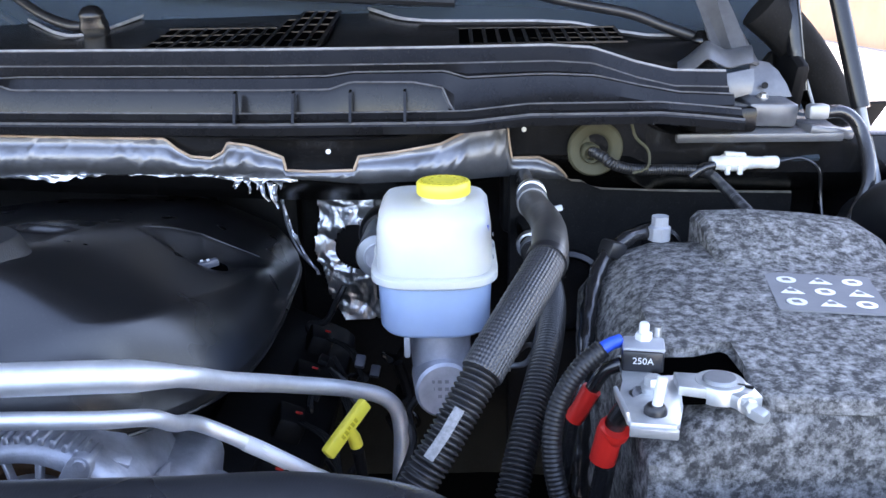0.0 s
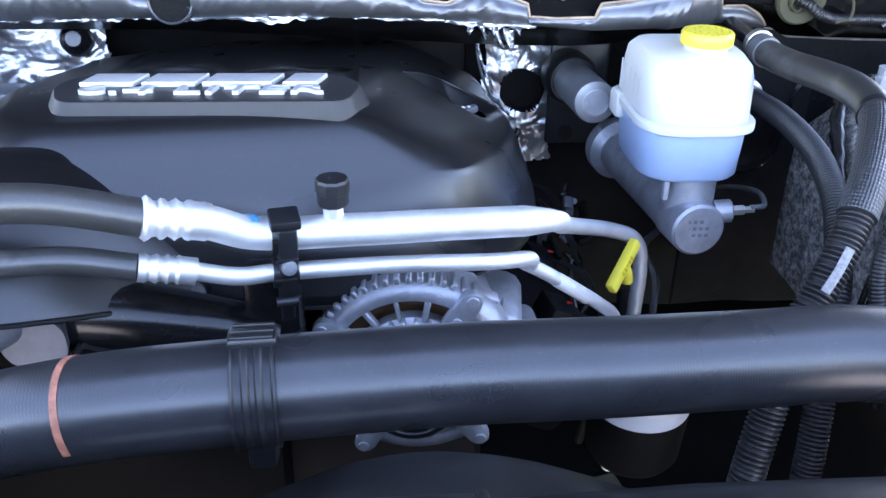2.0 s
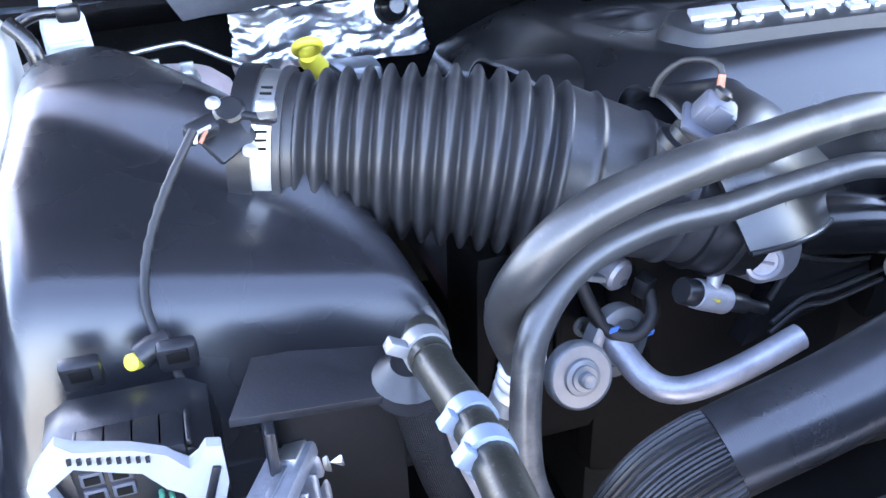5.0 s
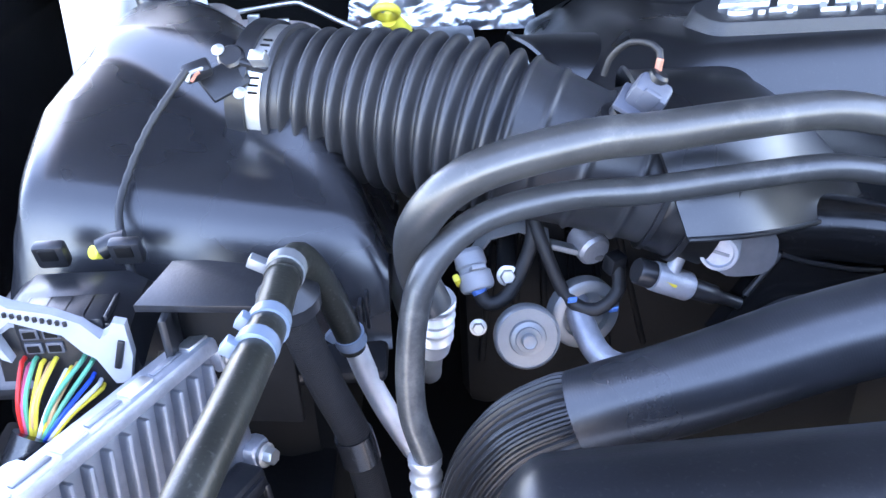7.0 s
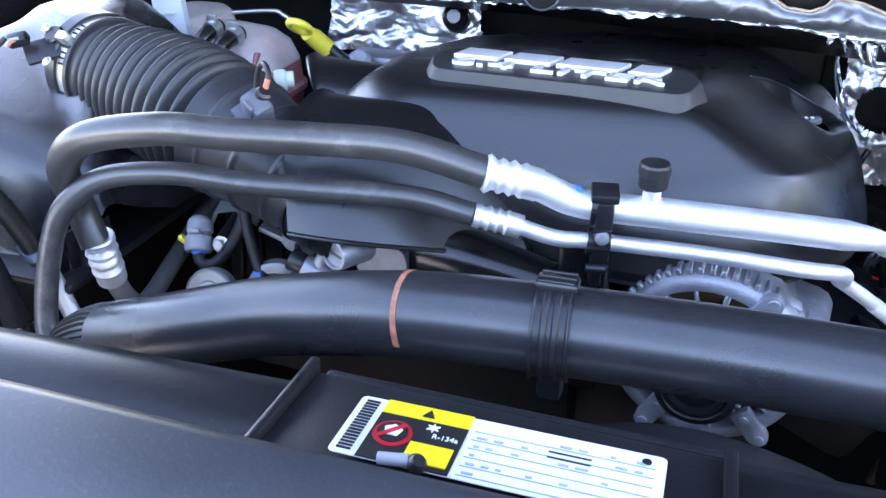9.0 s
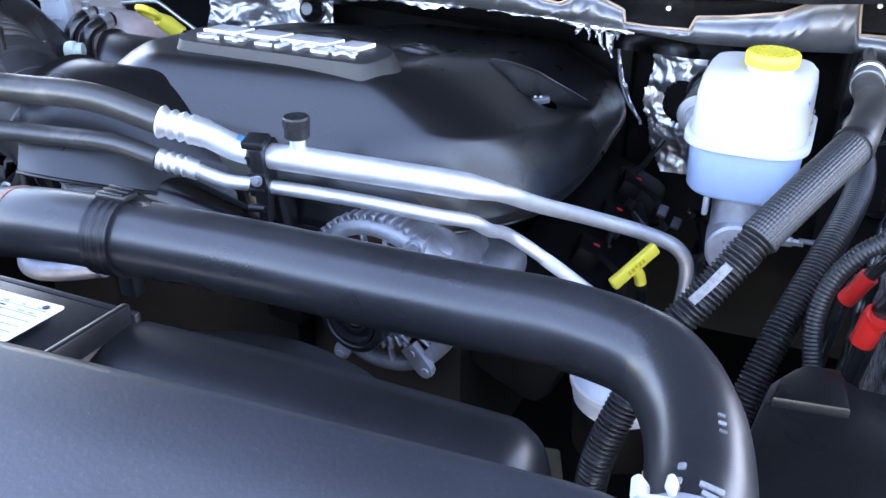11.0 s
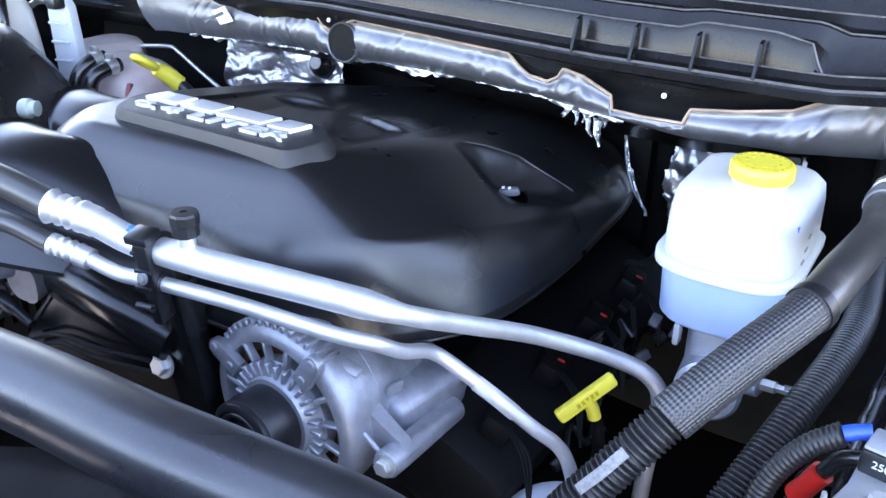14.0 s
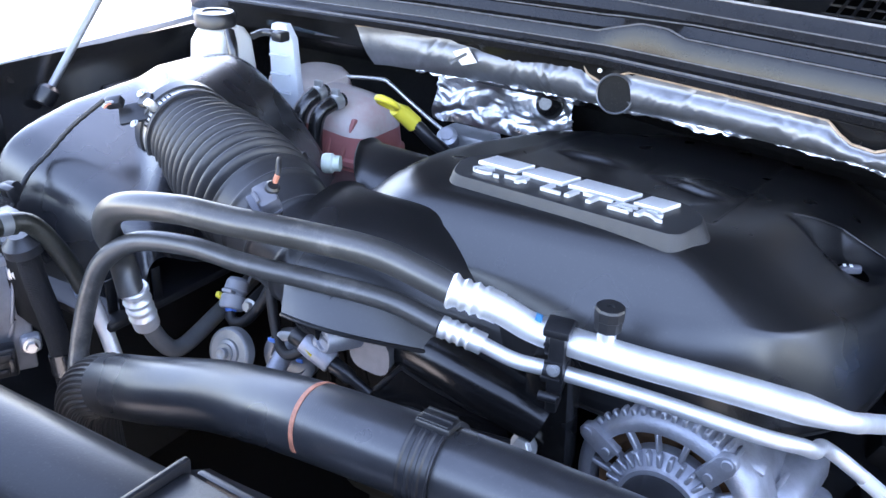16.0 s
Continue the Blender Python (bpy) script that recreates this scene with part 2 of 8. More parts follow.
def curve(points, step=0.006):
    """A smooth line through the points, sampled at even steps."""
    p = [Vector(q) for q in points]
    p = [p[0] * 2 - p[1]] + p + [p[-1] * 2 - p[-2]]
    out = []
    for i in range(1, len(p) - 2):
        a, b, c, d = p[i - 1:i + 3]
        n = max(2, int((c - b).length / 0.002))
        for k in range(n):
            t = k / n
            out.append(0.5 * (2 * b + (c - a) * t + (2 * a - 5 * b + 4 * c - d) * t * t + (3 * b - a - 3 * c + d) * t ** 3))
    out.append(p[-2])
    length = [0.0]
    for a, b in zip(out, out[1:]):
        length.append(length[-1] + (b - a).length)
    n = max(2, int(length[-1] / step))
    res, j = [], 0
    for k in range(n + 1):
        s = length[-1] * k / n
        while j < len(out) - 2 and length[j + 1] < s:
            j += 1
        f = (s - length[j]) / max(1e-9, length[j + 1] - length[j])
        res.append(out[j].lerp(out[j + 1], min(1, f)))
    return res


def tube_bm(line, radius, segs=20, cap=True, bm=None):
    """A tube round a sampled line; radius is a number or a function of (fraction, metres)."""
    bm = bm or bmesh.new()
    uv = bm.loops.layers.uv.verify()
    rings, s, along = [], 0.0, []
    t0 = (line[1] - line[0]).normalized()
    side = t0.orthogonal().normalized()
    n = len(line)
    for i, p in enumerate(line):
        t = (line[min(i + 1, n - 1)] - line[max(i - 1, 0)]).normalized()
        side = (side - t * side.dot(t)).normalized()
        up = t.cross(side)
        if i:
            s += (p - line[i - 1]).length
        along.append(s)
        r = radius(i / (n - 1), s) if callable(radius) else radius
        rings.append([bm.verts.new(p + (side * math.cos(a) + up * math.sin(a)) * r) for a in (2 * math.pi * k / segs for k in range(segs))])
    for i, (a, b) in enumerate(zip(rings, rings[1:])):
        for k in range(segs):
            f = bm.faces.new((a[k], a[(k + 1) % segs], b[(k + 1) % segs], b[k]))
            for loop, place in zip(f.loops, ((k, i), (k + 1, i), (k + 1, i + 1), (k, i + 1))):
                loop[uv].uv = (place[0] / segs, along[place[1]])
    if cap:
        bm.faces.new(rings[0][::-1])
        bm.faces.new(rings[-1])
    return bm


def corrugation(r, pitch, depth):
    return lambda f, s: r + depth * (0.5 + 0.5 * math.cos(2 * math.pi * s / pitch)) ** 0.6 - depth


def lathe_bm(profile, origin, axis, segs=32, bm=None):
    """Turns (radius, height) pairs round an axis."""
    bm = bm or bmesh.new()
    m = Matrix.Translation(origin) @ Vector((0, 0, 1)).rotation_difference(Vector(axis)).to_matrix().to_4x4()
    rings = []
    for r, h in profile:
        if r < 1e-5:
            rings.append([bm.verts.new(m @ Vector((0, 0, h)))])
        else:
            rings.append([bm.verts.new(m @ Vector((r * math.cos(a), r * math.sin(a), h))) for a in (2 * math.pi * k / segs for k in range(segs))])
    for a, b in zip(rings, rings[1:]):
        for k in range(segs):
            q = [a[k % len(a)], a[(k + 1) % len(a)], b[(k + 1) % len(b)], b[k % len(b)]]
            q = list(dict.fromkeys(q))
            if len(q) > 2:
                bm.faces.new(q)
    for ring, flip in ((rings[0], True), (rings[-1], False)):
        if len(ring) > 2:
            bm.faces.new(ring[::-1] if flip else ring)
    return bm


def box_bm(centre, size, bevel=0.003, turn=(0, 0, 0), bm=None, segs=2):
    own = bmesh.new()
    bmesh.ops.create_cube(own, size=1, matrix=Matrix.Diagonal((*size, 1)))
    if bevel:
        bmesh.ops.bevel(own, geom=own.edges[:], offset=min(bevel, min(size) * 0.45), segments=segs, affect="EDGES", profile=0.5)
    bmesh.ops.transform(own, matrix=pose(*centre, *turn), verts=own.verts)
    return join_bm(own, bm)


def join_bm(own, bm):
    if bm is None:
        return own
    me = bpy.data.meshes.new("tmp")
    own.to_mesh(me)
    own.free()
    bm.from_mesh(me)
    bpy.data.meshes.remove(me)
    return bm


def plate_bm(outline, thickness, matrix=None, bevel=0.0, bm=None):
    """A flat outline (x, y), given depth along z, then moved by a matrix."""
    own = bmesh.new()
    low = [own.verts.new((x, y, 0)) for x, y in outline]
    high = [own.verts.new((x, y, thickness)) for x, y in outline]
    own.faces.new(low[::-1])
    own.faces.new(high)
    n = len(low)
    for k in range(n):
        own.faces.new((low[k], low[(k + 1) % n], high[(k + 1) % n], high[k]))
    if bevel:
        bmesh.ops.bevel(own, geom=[e for e in own.edges if abs(e.verts[0].co.z - thickness) < 1e-6 and abs(e.verts[1].co.z - thickness) < 1e-6], offset=bevel, segments=2, affect="EDGES", profile=0.5)
    if matrix is not None:
        bmesh.ops.transform(own, matrix=matrix, verts=own.verts)
    return join_bm(own, bm)


def rounded(w, h, r, n=6):
    out = []
    for cx, cy, a0 in ((w / 2 - r, h / 2 - r, 0), (-w / 2 + r, h / 2 - r, 90), (-w / 2 + r, -h / 2 + r, 180), (w / 2 - r, -h / 2 + r, 270)):
        for k in range(n + 1):
            a = radians(a0 + 90 * k / n)
            out.append((cx + r * math.cos(a), cy + r * math.sin(a)))
    return out


def loft_bm(sections, cap=True, bm=None):
    """Skins closed sections of equal point counts."""
    bm = bm or bmesh.new()
    rings = [[bm.verts.new(p) for p in sec] for sec in sections]
    n = len(rings[0])
    for a, b in zip(rings, rings[1:]):
        for k in range(n):
            bm.faces.new((a[k], a[(k + 1) % n], b[(k + 1) % n], b[k]))
    if cap:
        bm.faces.new(rings[0][::-1])
        bm.faces.new(rings[-1])
    return bm


def sheet_bm(rows, thick=0.0, bm=None):
    """A grid of points as a sheet; with a thickness it becomes a shell."""
    own = bmesh.new()
    v = [[own.verts.new(p) for p in row] for row in rows]
    for a, b in zip(v, v[1:]):
        for k in range(len(a) - 1):
            own.faces.new((a[k], a[k + 1], b[k + 1], b[k]))
    if thick:
        bmesh.ops.recalc_face_normals(own, faces=own.faces)
        bmesh.ops.solidify(own, geom=own.faces[:], thickness=thick)
    return join_bm(own, bm)


def strip_bm(line, width_dir, half, thick):
    """A flat band along a line."""
    w = Vector(width_dir).normalized() * half
    return sheet_bm([[p - w, p + w] for p in line], thick)


def bolt(parent, at, axis, r=0.006, h=0.006, material=None, name="bolt"):
    axis = Vector(axis).normalized()
    bm = lathe_bm([(r * 1.45, 0), (r * 1.45, h * 0.25), (r * 1.1, h * 0.3)], at, axis, 20)
    lathe_bm([(r, h * 0.28), (r, h * 0.9), (r * 0.88, h), (0, h)], at, axis, 6, bm)
    return part(name, bm, material or STEEL, parent)


def text_bm(words, size, matrix, depth=0.0):
    cu = bpy.data.curves.new("words", "FONT")
    cu.body = words
    cu.size = size
    cu.extrude = depth
    cu.align_x, cu.align_y = "CENTER", "CENTER"
    ob = bpy.data.objects.new("words", cu)
    scene.collection.objects.link(ob)
    me = bpy.data.meshes.new_from_object(ob.evaluated_get(bpy.context.evaluated_depsgraph_get()))
    bpy.data.objects.remove(ob)
    bpy.data.curves.remove(cu)
    bm = bmesh.new()
    bm.from_mesh(me)
    bpy.data.meshes.remove(me)
    bmesh.ops.transform(bm, matrix=matrix, verts=bm.verts)
    return bm


# ---- setting: ground, bay, body ----
def wall(name, centre, size, material, label, bevel=0.0):
    return solo(name, box_bm(centre, size, bevel), material, label, name.split("_")[0], kind="structure")


g = bmesh.new()
bmesh.ops.create_grid(g, x_segments=8, y_segments=8, size=300)
solo("ground", g, CONCRETE, "pale sunlit concrete yard", "ground", kind="structure")
wall("wall_east", (9.0, 17.5, 1.6), (0.3, 23.0, 3.2), TAN, "tan rendered wall across the yard")
# floor colour holds the bay's shade as well as grime
solo("floor", box_bm((-0.45, 0.65, 0.80), (1.9, 1.5, 0.04), 0), DARK, "grimy engine bay floor, coloured near black for shade", "floor", kind="structure")


EDGE_DULL = pbr("dull_cut_edge", (0.16, 0.14, 0.11), 0.8, vary=0.4, vary_scale=80)


def build_firewall():
    w = thing("firewall", (-0.4, 1.27, 0.82), "black painted steel firewall with foil-faced insulation", "firewall", kind="structure")
    rows = []
    for i in range(40):
        z = 0.82 + 0.60 * i / 39
        rows.append([(-1.45 + 2.05 * k / 79, 1.27 + 0.012 * noise.noise((k * 0.25, i * 0.25, 0)) - 0.05 * max(0, (z - 1.33) / 0.09) ** 2, z) for k in range(80)])
    part("panel", sheet_bm(rows, 0.004), INSULATION, w)
    # upper lip that carries the cowl
    lip = lambda x: lerp_table([(-1.45, 1.10), (-0.9, 1.075), (-0.6, 1.035), (-0.2, 0.985), (-0.1, 0.985), (0.03, 1.02), (0.10, 1.045), (0.24, 1.035), (0.28, 1.07), (0.55, 1.10)], x)
    liz = lambda x: lerp_table([(-1.45, 1.395), (-0.6, 1.425), (-0.25, 1.42), (-0.05, 1.416), (0.08, 1.434), (0.23, 1.432), (0.27, 1.405), (0.60, 1.392)], x)
    xs = [-1.45 + 2.05 * k / 120 for k in range(121)]
    part("lip", sheet_bm([[(x, lip(x), liz(x)) for x in xs], [(x, lip(x) + 0.004, liz(x) + 0.003) for x in xs], [(x, lip(x) + 0.05, liz(x) + 0.004) for x in xs]], 0.002), PAINT_BLACK, w)
    part("channel", sheet_bm([[(x, lip(x) + 0.012, liz(x) - 0.002) for x in xs], [(x, lip(x) + 0.02, liz(x) - 0.05) for x in xs], [(x, lip(x) + 0.07, liz(x) - 0.085) for x in xs], [(x, 1.262, liz(x) - 0.10) for x in xs]], 0.002), PAINT_BLACK, w)
    # foil-faced insulation patches
    def foil_patch(x0, x1, z0, z1, edge, seed, y0=1.25, hole=None, lean=0.0, folds=((24, 36, 8, 0.0065), (-50, 54, 11, 0.0048), (72, 62, 12, 0.0040), (8, 130, 22, 0.0018), (-28, 140, 28, 0.0016))):
        nx, nz = int((x1 - x0) / 0.0022) + 1, int((z1 - z0) / 0.0022) + 1
        bmx = bmesh.new()
        grid = {}
        for i in range(nz):
            for k in range(nx):
                x, z = x0 + (x1 - x0) * k / (nx - 1), z0 + (z1 - z0) * i / (nz - 1)
                n1 = noise.noise((x * 13 + seed, z * 16, seed)) * 0.012
                for turn, across, down, size in folds:
                    u = x * math.cos(radians(turn)) + z * math.sin(radians(turn)) + 0.022 * noise.noise((x * 17, z * 17, turn))
                    v = z * math.cos(radians(turn)) - x * math.sin(radians(turn))
                    n1 -= 0.7 * size * abs(noise.noise((u * across, v * down, seed + turn)))
                if hole:
                    dx, dz = x - hole[0], z - hole[1]
                    r = math.hypot(dx, dz)
                    if abs(r - hole[2]) < 0.0035:
                        x, z = hole[0] + dx * hole[2] / r, hole[1] + dz * hole[2] / r
                grid[i, k] = bmx.verts.new((x + 0.01 * noise.noise((z * 30, seed, 1)), y0 + n1 + lean * (z - (z0 + z1) / 2), z))
        for i in range(nz - 1):
            for k in range(nx - 1):
                c = sum((grid[a, b].co for a, b in ((i, k), (i + 1, k), (i, k + 1), (i + 1, k + 1))), Vector()) / 4
                d = min(c.x - x0 - (0.55 * max(0, 1.195 - c.z) if hole else 0), x1 - c.x, c.z - z0, z1 - c.z) + edge * noise.noise((c.x * 18, c.z * 18, seed + 2)) + 0.2 * edge * noise.noise((c.x * 90, c.z * 90, seed + 2))
                if d < 0 or (hole and math.hypot(c.x - hole[0], c.z - hole[1]) < hole[2]):
                    continue
                bmx.faces.new((grid[i, k], grid[i, k + 1], grid[i + 1, k + 1], grid[i + 1, k]))
        bmesh.ops.delete(bmx, geom=[v for v in bmx.verts if not v.link_faces], context="VERTS")
        part("foil_patch", bmx, FOIL, w, "crinkled silver foil", 50)
    foil_patch(-0.190, -0.078, 1.108, 1.345, 0.020, 3, 1.236, (-0.128, 1.217, 0.033), 0.12)
    foil_patch(-0.125, -0.010, 1.265, 1.350, 0.018, 5, 1.226, None, 0.45)
    foil_patch(-0.955, -0.69, 1.238, 1.340, 0.024, 11, 1.195, None, 0.15, ((112, 26, 9, 0.011), (140, 40, 14, 0.007), (62, 46, 16, 0.006), (95, 90, 24, 0.0026), (20, 110, 30, 0.0018)))
    part("hole_liner", lathe_bm([(0.033, 0), (0.034, 0.004), (0.030, 0.004), (0.030, -0.02), (0, -0.02)], (-0.128, 1.240, 1.217), (0, -1, 0), 36), DARK, w)
    # dark insulation board on the driver's side with a pale cut edge
    board_y = lambda x: lerp_table([(0.08, 1.060), (0.15, 1.088), (0.20, 1.118), (0.46, 1.160)], x)
    top = [(0.080, 1.372), (0.100, 1.371), (0.128, 1.364), (0.148, 1.350), (0.157, 1.343), (0.172, 1.340), (0.200, 1.326), (0.30, 1.318), (0.46, 1.308)]
    part("insulation_board", sheet_bm([[(x, board_y(x), z - (z - 0.95) * k / 8) for x, z in top] for k in range(9)], 0.006), INSULATION, w, "dark insulation board")
    part("board_edge", tube_bm(curve([(x, board_y(x) - 0.003, z) for x, z in top]), 0.0026, 8), EDGE_DULL, w, "pale cut edge of the board")
    # hanging cut edge of the insulation beside the engine
    part("insulation_edge", tube_bm(curve([(-0.212, 1.13, 1.345), (-0.206, 1.12, 1.29), (-0.19, 1.11, 1.25), (-0.165, 1.10, 1.225)]), 0.002, 8), SHIELD, w)
    strip = [[(-0.214 + 0.0032 * i / 3 + 0.05 * (k / 24) ** 2 + 0.003 * noise.noise((k * 0.9, i, 1)), 1.128 - 0.03 * k / 24 + 0.006 * noise.noise((k * 0.7, i * 2.0, 4)), 1.350 - 0.13 * k / 24) for i in range(4)] for k in range(25)]
    part("foil_strip", sheet_bm(strip, 0.0006), FOIL, w, "hanging strip of torn foil", 20)
    part("rubber_plug", lathe_bm([(0.0, 0.022), (0.010, 0.022), (0.012, 0.016), (0.018, 0.012), (0.022, 0.004), (0.024, -0.010)], (-0.742, 1.19, 1.303), (0.1, -1, 0.3), 26), RUBBER, w, "black rubber plug")
    part("insulation", box_bm((-0.27, 1.252, 1.15), (0.12, 0.03, 0.36), 0.012), DARK, w)
    for x, y, z in ((-0.127, 0.997, 1.402), (0.098, 1.058, 1.414), (-0.604, 1.045, 1.412)):
        part("retainer", lathe_bm([(0.0030, 0), (0.0028, 0.0015), (0, 0.002)], (x, y - 0.003, z), (0, -1, 0.25), 16), WHITE, w, "white push-in retainer")
    # holes above the steering column and lower seam on the driver's side
    for x, z, r in ((0.155, 1.20, 0.055), (0.27, 1.235, 0.045)):
        part("boss", lathe_bm([(r, 0), (r, 0.012), (r * 0.9, 0.016), (r * 0.8, 0.006), (0, 0.006)], (x, board_y(x) - 0.002, z), (0, -1, 0), 32), PAINT_BLACK, w)
    return w


build_firewall()


def build_heat_shield():
    """A padded strip below the cowl lip with cut-outs along its upper edge."""
    s = thing("heat_shield", (-0.3, 1.03, 1.35), "scuffed grey foil heat shield with creases and rusty cut edge", "heat shield")
    face_y = lambda x: lerp_table([(-1.04, 1.085), (-0.93, 1.085), (-0.75, 1.075), (-0.58, 1.044), (-0.275, 1.000), (-0.17, 0.963), (-0.09, 0.964), (0.0, 0.99), (0.077, 1.050), (0.16, 1.076)], x)
    top = lambda x: lerp_table([(-1.04, 1.396), (-0.93, 1.406), (-0.88, 1.411), (-0.76, 1.415), (-0.66, 1.418), (-0.635, 1.418), (-0.625, 1.402), (-0.60, 1.395), (-0.585, 1.408), (-0.56, 1.418), (-0.40, 1.417), (-0.315, 1.417), (-0.30, 1.405), (-0.285, 1.397), (-0.26, 1.396), (-0.245, 1.404), (-0.238, 1.415), (-0.21, 1.413), (-0.172, 1.402), (-0.170, 1.388), (-0.14, 1.386), (-0.094, 1.387), (-0.091, 1.402), (-0.05, 1.404), (0.00, 1.410), (0.04, 1.424), (0.078, 1.426), (0.082, 1.381), (0.117, 1.379), (0.138, 1.368), (0.148, 1.358), (0.153, 1.350)], x)
    low = lambda x: lerp_table([(-1.04, 1.337), (-0.93, 1.343), (-0.82, 1.349), (-0.70, 1.358), (-0.6, 1.363), (-0.45, 1.371), (-0.35, 1.373), (-0.25, 1.374), (-0.17, 1.376), (-0.1, 1.370), (-0.02, 1.367), (0.05, 1.36), (0.10, 1.354), (0.13, 1.348), (0.153, 1.346)], x)
    xs = [-1.04 + 1.192 * k / 400 for k in range(401)]
    # short slanted creases, and crumpled stretches beside the cut-outs
    rnd = random.Random(12)
    creases = [(rnd.uniform(-0.92, 0.10), rnd.uniform(0.25, 0.8), rnd.uniform(0.12, 0.4), rnd.uniform(0.5, 1.1), rnd.uniform(0.0012, 0.0028)) for _ in range(60)]
    crumple = lambda x: sum(a * math.exp(-((x - c) / w) ** 2) for c, w, a in ((-0.70, 0.035, 1.0), (-0.62, 0.02, 0.6), (-0.335, 0.03, 0.7), (-0.225, 0.03, 1.0), (0.06, 0.03, 0.4)))

    def relief(x, f):
        d = 0.0016 * noise.noise((x * 30, f * 1.6, 1.0)) + 0.0004 * noise.noise((x * 150 + f * 6, f * 3.5, 4.0))
        for cx, cf, half, tilt, size in creases:
            v = x - cx - 0.035 * tilt * (f - cf)
            if abs(v) < 0.012 and abs(f - cf) < half:
                d -= size * max(0, 1 - abs(v) / 0.0035) * (1 - ((f - cf) / half) ** 2)
        k = crumple(x)
        if k > 0.05:
            d -= 0.0075 * k * abs(noise.noise((x * 62 + f * 2.2, f * 1.3, 7.0))) + 0.003 * k * abs(noise.noise((x * 140 - f * 3, f * 2.0, 9.0)))
        return d
    bm = bmesh.new()
    cols = []
    for x in xs:
        t, b = top(x), min(low(x), top(x) - 0.004)
        col = []
        for k in range(17):
            f = k / 16
            z = b + (t - b) * f
            bulge = 0.011 * math.sin(math.pi * min(1, f * 1.15 + 0.05)) * min(1, (t - b) / 0.04) * min(1, max(0.3, (x + 1.04) / 0.15))
            wr = relief(x, f)
            xx, dx, dz = x + 0.030 * (1 - f) * max(0, 1 - (x + 1.04) / 0.06), x + 0.578, (z - 1.387) * 1.05
            d = math.hypot(dx, dz)
            if abs(d - 0.0235) < 0.0042:
                xx, z = -0.578 + dx * 0.0235 / d, 1.387 + dz * 0.0235 / d / 1.05
            col.append(bm.verts.new((xx, face_y(x) - bulge + wr + 0.010 * (1 - f) ** 2, z)))
        cols.append(col)
    for a, b, x in zip(cols, cols[1:], xs):
        for k in range(16):
            c = (a[k].co + b[k + 1].co) / 2
            if math.hypot(c.x + 0.578, (c.z - 1.387) * 1.05) < 0.0225:
                continue
            bm.faces.new((a[k], b[k], b[k + 1], a[k + 1]))
    bmesh.ops.recalc_face_normals(bm, faces=bm.faces)
    backing = bmesh.ops.duplicate(bm, geom=bm.faces[:])
    for v in [g for g in backing["geom"] if isinstance(g, bmesh.types.BMVert)]:
        v.co.y += 0.003
    part("padding", bm, SHIELD, s, angle=60)
    part("edge", tube_bm([Vector((x, face_y(x) - 0.001, top(x))) for x in xs], 0.0016, 6), EDGE, s, "rust-coloured raw edge")
    # added dark disc behind the cut-out; its colour supplies the shade inside
    part("hole", lathe_bm([(0.0255, 0.002), (0.0255, -0.001), (0.0225, -0.004), (0, -0.004)], (-0.578, 1.040, 1.387), (0, -1, 0.1), 32), INSULATION, s, "round cut-out closed by a disc dark for shade")
    part("hole_rim", lathe_bm([(0.0265, -0.006), (0.0262, 0.000), (0.0250, 0.001), (0.0238, 0.000), (0.0235, -0.006)], (-0.578, 1.036, 1.387), (0, -1, 0.1), 40), SHIELD, s)
    bm = bmesh.new()
    cols = []
    for x in [-0.93 + 0.77 * k / 300 for k in range(301)]:
        drop = 0.006 + 0.008 * noise.noise((x * 12, 3, 7)) + 0.005 * noise.noise((x * 70, 3, 2))
        cols.append([bm.verts.new((x + 0.002 * noise.noise((x * 90, f * 3, 5)), face_y(x) + 0.011 - 0.002 * f + 0.006 * noise.noise((x * 55, f * 2.5, 2)) + 0.002 * noise.noise((x * 160, f * 4, 8)), low(x) + 0.003 - drop * f)) for f in (0, 0.2, 0.4, 0.6, 0.8, 1)])
    for a, b in zip(cols, cols[1:]):
        for k in range(5):
            bm.faces.new((a[k], b[k], b[k + 1], a[k + 1]))
    part("torn_foil", bm, FOIL, s, "torn silver foil below the padding", 180)
    # shreds of foil hanging at the corner
    for k in range(9):
        x0, z0, ln = -0.236 + 0.0068 * k + rnd.uniform(-0.003, 0.003), 1.372 + rnd.uniform(-0.003, 0.003), rnd.uniform(0.005, 0.013) + 0.022 * max(0, 1 - abs(k - 6) / 2)
        sway, wide = rnd.uniform(-0.004, 0.010), rnd.uniform(0.0018, 0.0045)
        rows = [[(x0 + sway * g * g + wide * (1 - 0.8 * g) * e, face_y(x0) + 0.006 - 0.006 * g + 0.003 * e * e + 0.002 * math.sin(9 * g + k), z0 - ln * g) for e in (-1, -0.3, 0.4, 1)] for g in [q / 8 for q in range(9)]]
        part("foil_shred", sheet_bm(rows, 0.0005), FOIL, s, "hanging shred of torn foil", 30)
    part("patch", plate_bm([(-0.021, 0.002), (-0.004, -0.015), (0.019, -0.006), (0.002, 0.013)], 0.0022, pose(-0.822, 1.0655, 1.389, 84, 4, 6), 0.0006), LABEL_WHITE, s, "small white washer plate")
    part("stud", tube_bm(curve([(-0.822, 1.064, 1.392), (-0.825, 1.046, 1.388), (-0.829, 1.034, 1.383)]), 0.0026, 8), STEEL_GREY, s, "bent stud")
    return s


build_heat_shield()


